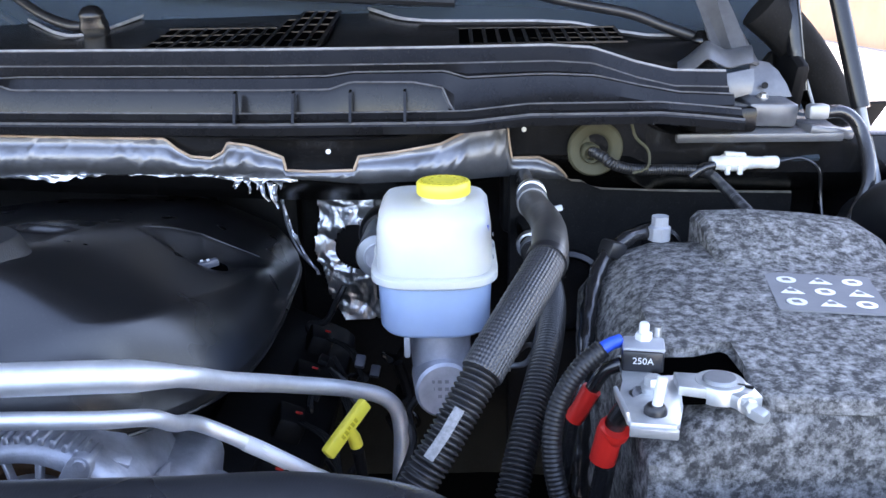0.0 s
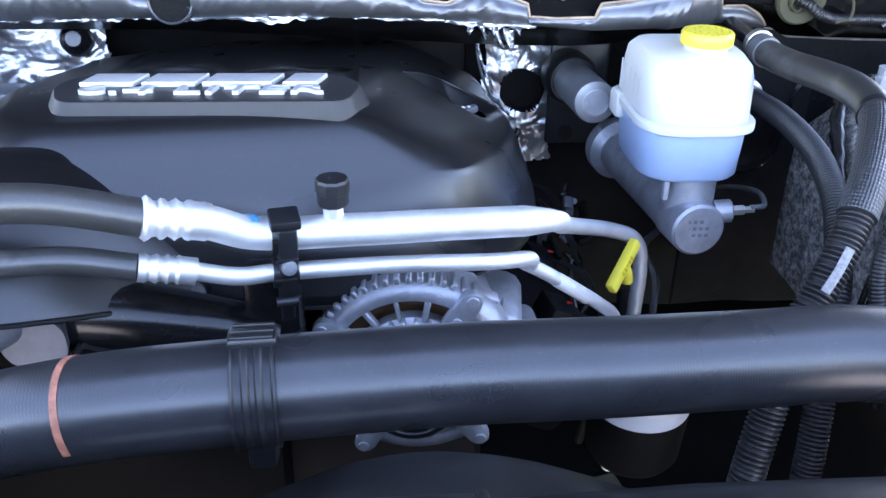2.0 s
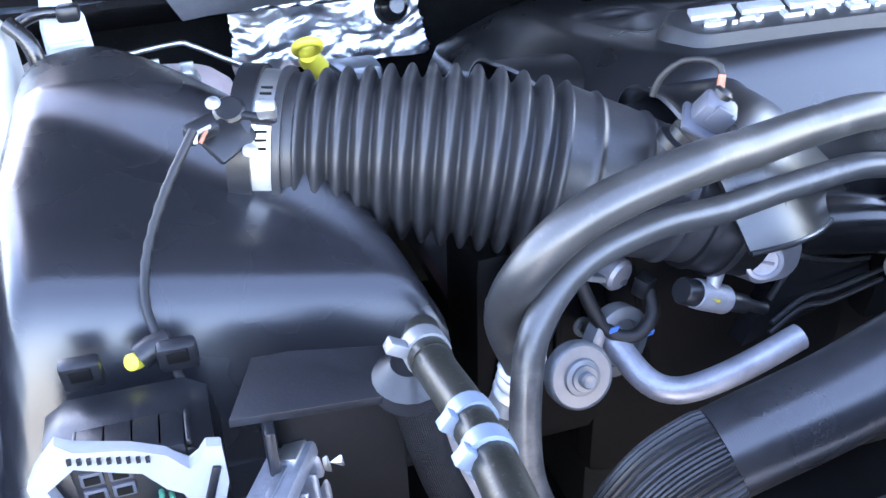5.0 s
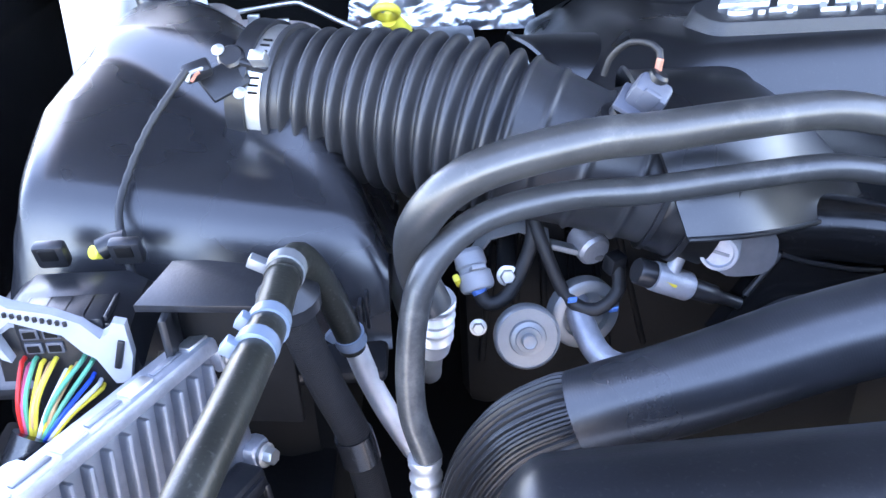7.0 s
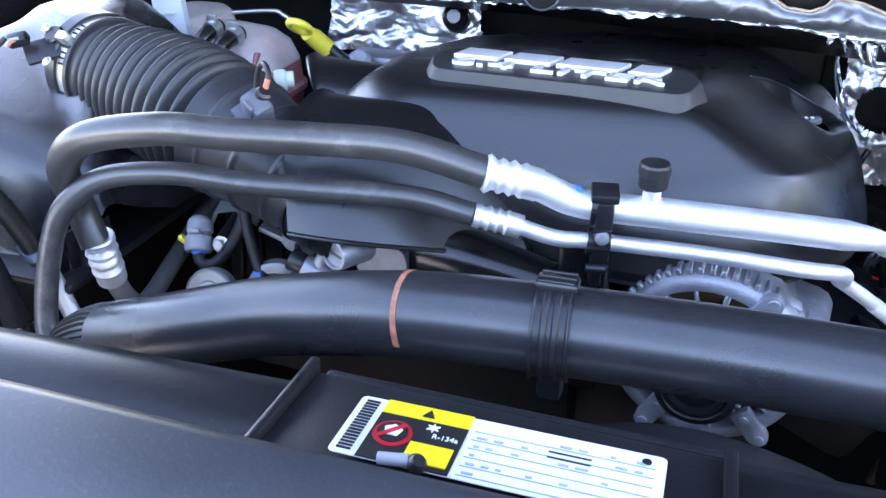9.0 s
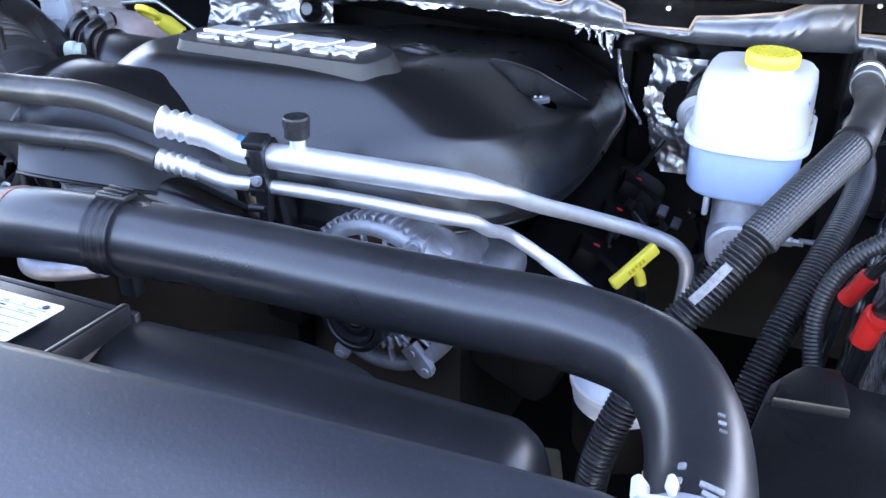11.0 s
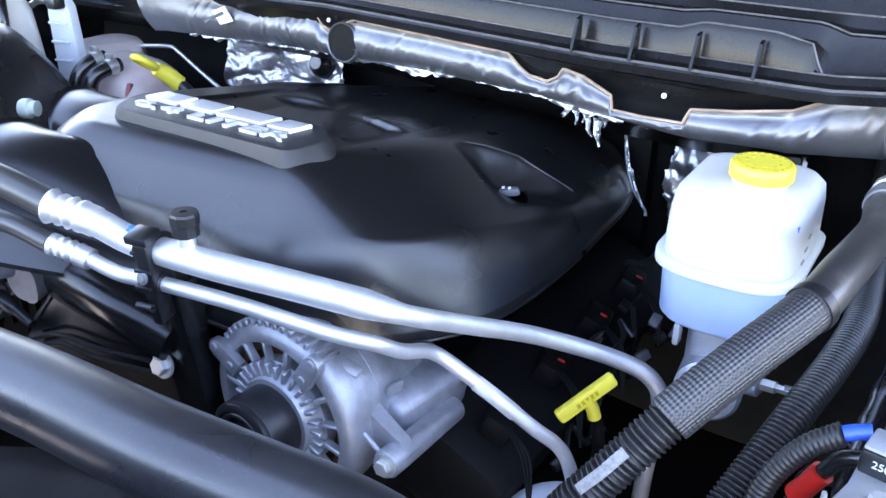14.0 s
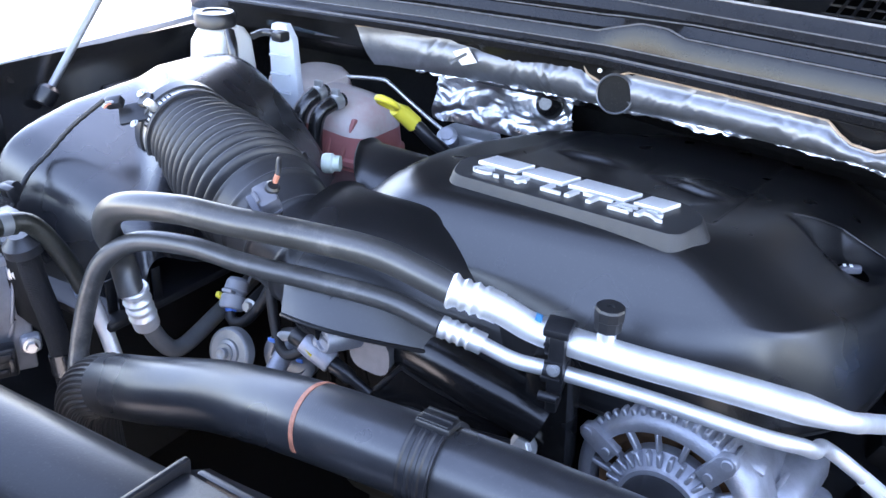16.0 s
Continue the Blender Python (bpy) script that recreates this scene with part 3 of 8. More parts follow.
def build_cowl():
    c = thing("cowl_panel", (-0.4, 1.1, 1.45), "black plastic cowl panel with moulded grilles below the windscreen", "cowl", kind="structure")
    xs = [-1.30 + 1.645 * k / 235 for k in range(236)]
    off = lambda x: lerp_table([(-1.3, 0.08), (-0.9, 0.06), (-0.6, 0.045), (-0.2, 0.0), (0.0, 0.0), (0.3, 0.03)], x)
    drop = lambda x: lerp_table([(-1.3, -0.03), (-0.9, -0.01), (-0.6, 0.0), (0.13, 0.0), (0.18, -0.004), (0.235, -0.022), (0.28, -0.033), (0.345, -0.035)], x)
    base = lambda x: lerp_table([(-1.3, -0.03), (-0.9, -0.01), (-0.6, 0.0), (0.03, 0.0), (0.10, 0.006), (0.25, 0.004), (0.345, -0.006)], x)
    swell = lambda x: lerp_table([(-0.62, -0.010), (-0.56, 0.008), (-0.525, 0.008), (-0.50, 0.0), (-0.125, 0.0), (-0.100, 0.008), (-0.03, 0.007), (0.005, 0.000), (0.012, -0.028), (0.12, -0.026), (0.345, -0.020)], x)
    swell2 = lambda x: lerp_table([(-0.62, -0.006), (-0.50, 0.0), (-0.13, 0.0), (-0.10, 0.004), (0.005, 0.004), (0.03, -0.004), (0.345, -0.004)], x)
    back = lambda x: smooth_table([(-0.68, 1.2), (-0.60, 0.86), (-0.53, 0.52), (-0.49, 0.40), (-0.465, 0.50), (-0.435, 1.05), (-0.42, 1.35), (-0.17, 1.35), (-0.12, 1.20), (-0.06, 0.80), (-0.02, 0.72), (0.20, 0.64), (0.345, 0.60)], x, 0.012)
    # y, z, share of the right-hand fall, first swell, second swell
    prof = [(0.985, 1.422, 0, 0, 0), (0.983, 1.431, 0, 0, 0), (0.985, 1.4345, 0, 0, 0), (0.995, 1.4380, 0, 0, 0), (0.999, 1.4435, 0, 0, 0), (1.001, 1.4445, 0.0, 0, 0), (1.004, 1.4640, 0.3, 1, 0), (1.006, 1.4685, 0.35, 1, 0), (1.010, 1.4690, 0.4, 1, 0), (1.013, 1.4650, 0.4, 0.8, 0.2),
            (1.024, 1.4680, 0.6, 0.3, 0.5), (1.030, 1.4800, 0.7, 0, 1), (1.033, 1.4820, 0.7, 0, 1), (1.037, 1.4800, 0.8, 0, 1), (1.048, 1.4830, 0.9, 0, 0.5), (1.054, 1.4925, 1, 0, 0), (1.058, 1.4910, 1, 0, 0), (1.063, 1.5000, 1, 0, 0), (1.067, 1.5080, 1, 0, 0), (1.072, 1.5090, 1, 0, 0), (1.080, 1.5050, 1, 0, 0)]
    rear = [(1.15, 1.512), (1.19, 1.519), (1.24, 1.526), (1.31, 1.536), (1.318, 1.541), (1.325, 1.538)]
    at = lambda x, y, z, w, a, b: (x, y + off(x), z + drop(x) * w + base(x) * (1 - w) + a * swell(x) + b * swell2(x))
    rows = [[at(x, *r) for x in xs] for r in prof]
    for y, z in rear:
        rows.append([(x, 1.08 + (y - 1.08) * back(x) + off(x), 1.505 + (z - 1.505) * back(x) + drop(x) * (0.9 if y < 1.2 else 0.6)) for x in xs])
    part("panel", sheet_bm(rows, 0.003), COWL, c, angle=25)
    # beads along the moulded edges, their pale colour drawing the reflected light
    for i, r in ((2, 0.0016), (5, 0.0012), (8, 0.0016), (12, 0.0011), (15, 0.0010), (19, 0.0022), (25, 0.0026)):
        part("moulded_edge_highlight", tube_bm([Vector(p) for p in rows[i]], r, 6), COWL_LIP if i in (19, 25) else COWL_EDGE, c)
    for x in (-0.225, -0.160, -0.097, -0.037):
        part("rib", plate_bm([(0, 0), (0.022, 0), (0.010, 0.032), (0.0, 0.034)], 0.003, Matrix.Translation((x, 0.994 + off(x), 1.437)) @ Euler((radians(90), 0, radians(-90))).to_matrix().to_4x4(), 0), COWL, c)
    # end face and mounting step on the driver's side
    part("end_step", box_bm((0.325, 1.075, 1.425), (0.075, 0.09, 0.030), 0.006, (0, 0, 6)), COWL, c)
    # grilles: raised frames with thin bars over flat black sheets that paint shade
    def grille(x0, x1, y0, y1, nx, ny):
        zf = lambda y: lerp_table([(1.08, 1.505), (1.15, 1.512), (1.19, 1.519), (1.24, 1.526), (1.31, 1.536), (1.40, 1.550)], y) + 0.0030
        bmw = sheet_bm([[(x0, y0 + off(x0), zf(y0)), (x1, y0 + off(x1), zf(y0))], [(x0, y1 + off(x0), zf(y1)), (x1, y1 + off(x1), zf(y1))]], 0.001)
        well = part("grille", bmw, VOID, c, "slotted air grille over a black shade sheet")
        for k in range(nx + 1):
            x = x0 + (x1 - x0) * k / nx
            part("bar", box_bm((x, (y0 + y1) / 2 + off(x), zf((y0 + y1) / 2) + 0.0022), (0.0048, y1 - y0, 0.0022), 0, (math.degrees(math.atan2(zf(y1) - zf(y0), y1 - y0)), 0, 0)), COWL, well)
        for k in range(ny + 1):
            y = y0 + (y1 - y0) * k / ny
            part("bar", box_bm(((x0 + x1) / 2, y + off((x0 + x1) / 2), zf(y) + 0.001), (x1 - x0, 0.0075, 0.0018), 0), COWL, well)
    grille(-0.365, -0.215, 1.095, 1.215, 9, 3)
    grille(-0.215, -0.198, 1.095, 1.270, 1, 4)
    grille(-0.198, -0.148, 1.095, 1.330, 3, 5)
    grille(0.02, 0.225, 1.095, 1.190, 12, 3)
    grille(-0.92, -0.80, 1.085, 1.20, 12, 5)
    part("hole", lathe_bm([(0.018, 0), (0.018, 0.0015), (0, 0.0015)], (-0.19, 1.012, 1.4335), (0, 0, 1), 24), DARK, c)
    part("hole", lathe_bm([(0.018, 0), (0.018, 0.0015), (0, 0.0015)], (-0.70, 1.055, 1.4335), (0, 0, 1), 24), DARK, c)
    return c


build_cowl()


def build_windscreen():
    w = thing("windscreen", (-0.4, 1.36, 1.53), "sloping windscreen glass reflecting the sky", "windscreen", kind="structure")
    part("pane", sheet_bm([[(-1.25 + 1.72 * k / 12, 1.10 + 0.98 * i / 6, 1.366 + 0.719 * i / 6) for k in range(13)] for i in range(7)], 0.005), GLASS, w)
    return w


build_windscreen()


def wiper(name, pts, hub, blade=None):
    w = thing(name, hub, "black wiper arm with a round glossy pivot cap", "wiper", "windscreen wipers")
    part("arm", tube_bm(curve(pts), lambda f, s: 0.0075 - 0.002 * f, 10), BLACK, w)
    part("pivot_cap", lathe_bm([(0.019, -0.020), (0.019, -0.006), (0.0165, -0.002), (0.0165, 0.006), (0.0150, 0.0105), (0.0105, 0.0145), (0.0055, 0.0165), (0, 0.017)], hub, (0, -0.35, 1), 28), PAINT_BLACK, w)
    if blade:
        a, b = Vector(blade[0]), Vector(blade[1])
        part("blade", tube_bm([a, a.lerp(b, 0.5), b], 0.0065, 8), BLACK, w)


wiper("wiper_arm", [(-0.465, 1.225, 1.535), (-0.50, 1.235, 1.532), (-0.56, 1.275, 1.548), (-0.66, 1.35, 1.590), (-0.80, 1.42, 1.625)], (-0.468, 1.225, 1.542))
wiper("wiper_arm", [(0.350, 1.24, 1.503), (0.300, 1.245, 1.520), (0.254, 1.25, 1.537), (0.173, 1.258, 1.553), (0.05, 1.31, 1.580), (-0.20, 1.40, 1.628)], (0.352, 1.24, 1.497), ((-0.42, 1.34, 1.575), (0.018, 1.30, 1.553)))


def build_fender(side):
    x = -1.40 if side < 0 else 0.56
    f = thing("fender", (x, 0.4, 0.8), "silver front fender with black inner apron", "fender", "front fenders")
    s = side
    rows = []
    for k in range(31):
        y = -0.30 + 1.75 * k / 30
        rows.append([(x + s * a, y, z + 0.03 * (y - 0.5)) for a, z in ((0.0, 1.335), (0.006, 1.342), (0.05, 1.345), (0.10, 1.36), (0.22, 1.35), (0.33, 1.26), (0.36, 1.05), (0.36, 0.6))])
    part("wing", sheet_bm(rows, 0.004), BODY, f)
    part("apron", sheet_bm([[(x + s * a, -0.25 + 1.6 * k / 30, z) for a, z in ((0.004, 1.345), (-0.02, 1.30), (-0.03, 1.15), (-0.08, 0.85))] for k in range(31)], 0.004), PAINT_BLACK, f)
    for y in (0.35, 0.62, 0.90):
        part("access_plate", box_bm((x - s * 0.03, y, 1.25), (0.012, 0.10, 0.075), 0.004), BLACK, f)
        bolt(f, (x - s * 0.036, y, 1.27), (-s, 0, 0), 0.008, 0.008, PAINT_BLACK)
    for k in range(7):
        bolt(f, (x + s * 0.03, 0.1 + k * 0.17, 1.338 + 0.03 * (0.1 + k * 0.17 - 0.5)), (0, 0, 1), 0.006, 0.004, PAINT_BLACK)
    return f


build_fender(-1)
build_fender(1)


def build_hood():
    h = thing("hood", (-0.4, 1.36, 1.56), "raised hood with dark underside liner", "hood")
    rows, rows2 = [], []
    for k in range(13):
        f = k / 12
        y, z = 1.40 - 1.08 * f, 1.60 + 0.86 * f
        rows.append([(-1.42 + 2.04 * i / 12, y, z + 0.02) for i in range(13)])
        rows2.append([(-1.36 + 1.92 * i / 12, y, z - 0.02 - 0.03 * math.sin(math.pi * f)) for i in range(13)])
    part("skin", sheet_bm(rows, 0.006), BODY, h)
    part("liner", sheet_bm(rows2, 0.01), DARK, h)


build_hood()


def gas_strut(a, b):
    a, b = Vector(a), Vector(b)
    g = thing("gas_strut", a, "slim black gas strut holding the hood", "gas strut", "hood struts")
    mid = a.lerp(b, 0.40)
    part("rod", tube_bm([a, a.lerp(b, 0.2), mid], 0.006, 12), STEEL_GREY, g, "polished grey rod")
    part("cylinder", tube_bm([mid, mid.lerp(b, 0.02), b], lambda f, s: 0.011, 16), PAINT_BLACK, g)
    part("socket", lathe_bm([(0.014, -0.012), (0.016, -0.006), (0.016, 0.012), (0.010, 0.018)], a, (b - a), 16), BLACK, g)


gas_strut((-1.362, 0.741, 1.297), (-1.335, 1.150, 1.775))
gas_strut((0.566, 1.045, 1.20), (0.458, 1.235, 1.76))


# ---- engine ----
def build_engine_cover():
    c = thing("engine_cover", (-0.46, 0.9, 1.24), "satin black plastic engine cover with silver raised lettering", "engine cover")
    top_y = [(0.60, 1.372), (0.70, 1.372), (0.74, 1.370), (0.80, 1.362), (0.90, 1.346), (1.05, 1.325), (1.18, 1.312), (1.24, 1.300)]
    # facets rising from the belt line: normal in plan, a point on the belt, rise
    planes = [((-0.12, 0.993), (-0.400, 0.646), 1.5), ((-0.40, 0.917), (-0.290, 0.666), 1.5), ((-0.80, 0.60), (-0.252, 0.690), 0.90), ((-0.935, 0.353), (-0.228, 0.745), 0.60), ((-0.97, 0.24), (-0.210, 0.810), 0.56), ((-0.99, -0.10), (-0.197, 0.950), 0.58),
              ((-0.72, -0.69), (-0.214, 1.150), 0.62), ((0, -1), (0, 1.195), 1.4), ((1, 0), (-0.724, 0), 0.95), ((0.7, -0.7), (-0.705, 1.10), 0.6), ((0.7, 0.7), (-0.710, 0.655), 0.9)]
    belt = [(0.60, 1.316), (0.80, 1.316), (0.88, 1.303), (0.97, 1.277), (1.20, 1.266)]

    def belt_z(y):
        return smooth_table(belt, y, 0.03)

    def inside(x, y):
        d = 1.0
        for (nx, ny), (qx, qy), k in planes:
            d = smin(d, (x - qx) * nx + (y - qy) * ny, 0.030)
        return d

    def along(x, y, a, b):
        n = math.hypot(b[0] - a[0], b[1] - a[1])
        return ((b[1] - a[1]) * (x - a[0]) - (b[0] - a[0]) * (y - a[1])) / n

    def bump(v, w):
        return math.exp(-(v / w) ** 2)

    def height(x, y):
        z = smin(smooth_table(top_y, y, 0.012), 1.367 - 0.50 * (x + 0.334) - 0.05 * (y - 0.72), 0.012)
        for (nx, ny), (qx, qy), k in planes:
            z = smin(z, belt_z(y) + 0.003 + k * ((x - qx) * nx + (y - qy) * ny), 0.020)
        # recessed centre panel behind the lettering with soft swells
        e = min(x + 0.622 - 0.02 * (y - 0.8), -0.358 - 0.02 * (y - 0.8) - x, y - 0.770, 1.165 - y)
        if e > 0:
            g = min(1, e / 0.03)
            z -= 0.0035 * min(1, e / 0.005)
            # a wide shallow dip with a crescent step on each side
            z -= 0.010 * min(1, e / 0.05) * bump(y - 0.86, 0.07)
            for cx, wide, turn, at in ((-0.555, 0.050, 0.10, 0.930), (-0.425, 0.060, -0.30, 0.912)):
                v = y - at - turn * (x - cx)
                side = max(0, 1 - ((x - cx) / wide) ** 2)
                z += 0.008 * g * side * (bump(v, 0.045) if v > 0 else bump(v, 0.0045))
        # notch over the oil filler, open towards the fender
        left = along(x, y, (-0.234, 0.840), (-0.322, 0.884))
        back = min(along(x, y, (-0.322, 0.884), (-0.268, 0.952)), along(x, y, (-0.268, 0.952), (-0.203, 0.976)))
        if left > 0 and back > 0:
            floor = belt_z(y) - 0.003 + 0.10 * max(0, -0.225 - x)
            t, u = min(1, left / 0.042), min(1, back / 0.040)
            z += min(0, floor - z) * t * t * (3 - 2 * t) * u ** 1.15 * (2.15 - 1.15 * u)
        return z

    plan = curve([(x, y, 0) for x, y in ((-0.70, 0.622), (-0.60, 0.612), (-0.45, 0.611), (-0.335, 0.618), (-0.265, 0.655), (-0.205, 0.720), (-0.181, 0.800), (-0.176, 0.90), (-0.179, 0.99), (-0.186, 1.09), (-0.212, 1.165), (-0.275, 1.203), (-0.36, 1.210), (-0.55, 1.208), (-0.66, 1.185), (-0.715, 1.12), (-0.733, 1.0), (-0.734, 0.80), (-0.728, 0.67), (-0.70, 0.622))], 0.005)[:-1]
    mid = Vector((-0.45, 0.90, 0))
    belts = []
    for p in plan:
        lo, hi = 0.3, 0.985
        for _ in range(24):
            f = (lo + hi) / 2
            q = mid + (p - mid) * f
            lo, hi = (f, hi) if inside(q.x, q.y) > 0 else (lo, f)
        belts.append(lo)
    bm = bmesh.new()
    rings = [[bm.verts.new((p.x, p.y, z)) for p in plan] for z in (1.229, 1.240)]
    skirt = [k / 9 for k in range(9, -1, -1)]
    inner = [1 - k / 120 for k in range(1, 120)]
    for v in skirt:
        row = []
        for p, fb in zip(plan, belts):
            f = fb + (0.9985 - fb) * v
            q, r = mid + (p - mid) * f, mid + (p - mid) * fb
            zb = height(r.x, r.y)
            row.append(bm.verts.new((q.x, q.y, zb - (zb - 1.241) * (0.55 * v + 0.45 * v * v))))
        rings.append(row)
    for v in inner:
        row = []
        for p, fb in zip(plan, belts):
            q = mid + (p - mid) * fb * v
            row.append(bm.verts.new((q.x, q.y, height(q.x, q.y))))
        rings.append(row)
    for a, b in zip(rings, rings[1:]):
        for k in range(len(plan)):
            bm.faces.new((a[k], a[(k + 1) % len(plan)], b[(k + 1) % len(plan)], b[k]))
    bm.faces.new(rings[-1])
    part("shell", bm, COVER, c, angle=70)
    part("bead", tube_bm([p + Vector((0, 0, 1.230)) for p in plan] + [plan[0] + Vector((0, 0, 1.230))], 0.0022, 8, False), COVER, c)
    # seams running back from the lettering pad
    for x in (-0.622, -0.358):
        part("seam", strip_bm([Vector((x - 0.02 * (y - 0.8), y, height(x, y) - 0.001)) for y in [0.80 + 0.02 * k for k in range(15)]], (1, 0, 0), 0.0017, 0.002), DARK, c)
    # lettering pad
    def outline(grow, r):
        """The pad's plan with rounded corners, grown outwards."""
        pts = [Vector((x, y)) for x, y in ((-0.119 - grow * 0.5, -0.028 - grow * 0.35), (0.117 + grow * 0.4, -0.028 - grow * 0.35), (0.129 + grow, 0.016), (0.104 + grow * 0.8, 0.040 + grow * 0.6), (-0.110 - grow * 0.8, 0.040 + grow * 0.6), (-0.132 - grow, 0.012))]
        out = []
        for k, p in enumerate(pts):
            u, v = (pts[k - 1] - p).normalized(), (pts[(k + 1) % 6] - p).normalized()
            for j in range(9):
                f = j / 8
                out.append((p + u * r) * (1 - f) ** 2 + p * 2 * f * (1 - f) + (p + v * r) * f ** 2)
        return out

    def sec(grow, z, r=0.015):
        return [Vector((-0.482 + q.x, 0.715 + q.y, z + 0.05 * q.y)) for q in outline(grow, r)]
    bm = loft_bm([sec(0.012, 1.350), sec(0.012, 1.3625), sec(0.0105, 1.3642), sec(0.0012, 1.3826), sec(-0.0008, 1.3842), sec(-0.004, 1.3845)])
    pad = part("badge_pad", bm, PAD, c, "raised black pad", 24)
    # upper emblem row as plain slanted blocks, lower row as words
    slope = math.degrees(math.atan(0.05))
    for x, w in ((-0.0775, 0.044), (-0.0265, 0.044), (0.031, 0.058), (0.0835, 0.028)):
        o = [(x - w / 2 - 0.0046, -0.0112), (x + w / 2 - 0.0046, -0.0112), (x + w / 2 + 0.0046, 0.0112), (x - w / 2 + 0.0046, 0.0112)]
        part("emblem_block", plate_bm(o, 0.0048, pose(-0.486, 0.7330, 1.3848, slope, 0, 0), 0.0010), SILVER, pad, "silver emblem block")
    bm = text_bm("6.4 LITER", 0.0215, pose(-0.486, 0.7085, 1.3858, slope, 0, 0) @ Matrix(((2.42, 0.32, 0, 0), (0, 0.98, 0, 0), (0, 0, 1, 0), (0, 0, 0, 1))), 0.0020)
    part("lettering", bm, SILVER, pad, "silver words reading 6.4 LITER")
    # moulded lip along the notch
    lip = []
    for (ax, ay), (bx, by) in (((-0.234, 0.840), (-0.322, 0.884)), ((-0.322, 0.884), (-0.268, 0.952)), ((-0.268, 0.952), (-0.203, 0.976))):
        ln = math.hypot(bx - ax, by - ay)
        for k in range(9):
            x, y = ax + (bx - ax) * k / 9 - (by - ay) / ln * 0.0025, ay + (by - ay) * k / 9 + (bx - ax) / ln * 0.0025
            lip.append(Vector((x, y, height(x, y) - 0.0012)))
    part("notch_lip", tube_bm(curve(lip[11:], 0.003), 0.0022, 10), COVER, c)
    # oil filler in its scoop; a black disc paints the shadow round the grip
    fx, fy = -0.241, 0.886
    fz = height(fx, fy)
    part("filler_shade_disc", lathe_bm([(0.0175, -0.004), (0.0175, 0.0012), (0.0155, 0.0016), (0, 0.0016)], (fx, fy, fz), (0.15, -0.1, 1), 28), VOID, c, "black disc painted as the shade round the filler grip")
    part("filler_grip", box_bm((fx - 0.002, fy, fz + 0.006), (0.022, 0.008, 0.009), 0.003, (8, -10, 25)), GREY, c, "grey printed grip")
    for k in range(3):
        part("grip_mark", box_bm((fx - 0.008 + 0.006 * k, fy - 0.003 + 0.0025 * k, fz + 0.0106), (0.003, 0.004, 0.0006), 0, (8, -10, 25)), WHITE, c)
    # hoods over the throttle inlet, open on the passenger side
    def hood(name, prof, x_left, target, x_right):
        rows = []
        line = curve([(0, y, z) for y, z in prof], 0.005)
        n = len(line) - 1
        for k in range(31):
            f = k / 30
            g = f * f * (3 - 2 * f) * f ** 0.6
            row = []
            low = g
            for i, p in enumerate(line):
                u = i / n
                e = min(1, max(0, (u - 0.35) / 0.6))
                g = f ** 3.4 + (low - f ** 3.4) * e * e * (3 - 2 * e)
                xl, xr = lerp_table(x_left, u), lerp_table(x_right, u)
                y1 = smooth_table([(q[0], q[1]) for q in target], u, 0.05)
                z1 = smooth_table([(q[0], q[2]) for q in target], u, 0.05)
                lip = 0.004 * max(0, 1 - f / 0.06) ** 2
                row.append((xl + (xr - xl) * f, p.y + (y1 - p.y) * g, p.z + (z1 - p.z) * g + (lip if 0.1 < u < 0.9 else 0)))
            rows.append(row)
        part(name, sheet_bm(rows, 0.003), COVER, c, angle=70)
    hood("inlet_hood", [(0.668, 1.300), (0.670, 1.330), (0.657, 1.353), (0.628, 1.367), (0.592, 1.368), (0.560, 1.358), (0.536, 1.337), (0.519, 1.312), (0.509, 1.297), (0.502, 1.285)],
         [(0, -0.685), (0.4, -0.690), (0.65, -0.688), (1, -0.664)], [(0, 0.700, 1.364), (0.2, 0.688, 1.360), (0.4, 0.662, 1.340), (0.6, 0.642, 1.312), (0.8, 0.622, 1.272), (1.0, 0.609, 1.240)], [(0, -0.585), (0.42, -0.565), (0.62, -0.525), (0.8, -0.49), (1, -0.48)])
    hood("rear_inlet_hood", [(0.808, 1.290), (0.806, 1.318), (0.796, 1.340), (0.773, 1.355), (0.738, 1.358), (0.710, 1.350), (0.695, 1.330), (0.690, 1.290)],
         [(0, -0.772), (0.5, -0.765), (0.75, -0.735), (1, -0.705)], [(0, 0.84, 1.330), (0.3, 0.80, 1.342), (0.5, 0.765, 1.342), (0.7, 0.735, 1.338), (1, 0.70, 1.320)], [(0, -0.63), (1, -0.63)])
    part("skirt_bead", tube_bm([Vector((-0.664 + 0.184 * k / 30, 0.502 + 0.107 * ((k / 30) ** 2 * (3 - 2 * k / 30) * (k / 30) ** 0.6), 1.285 - 0.045 * ((k / 30) ** 2 * (3 - 2 * k / 30) * (k / 30) ** 0.6))) for k in range(31)], 0.0022, 8), COVER, c)
    return c


build_engine_cover()


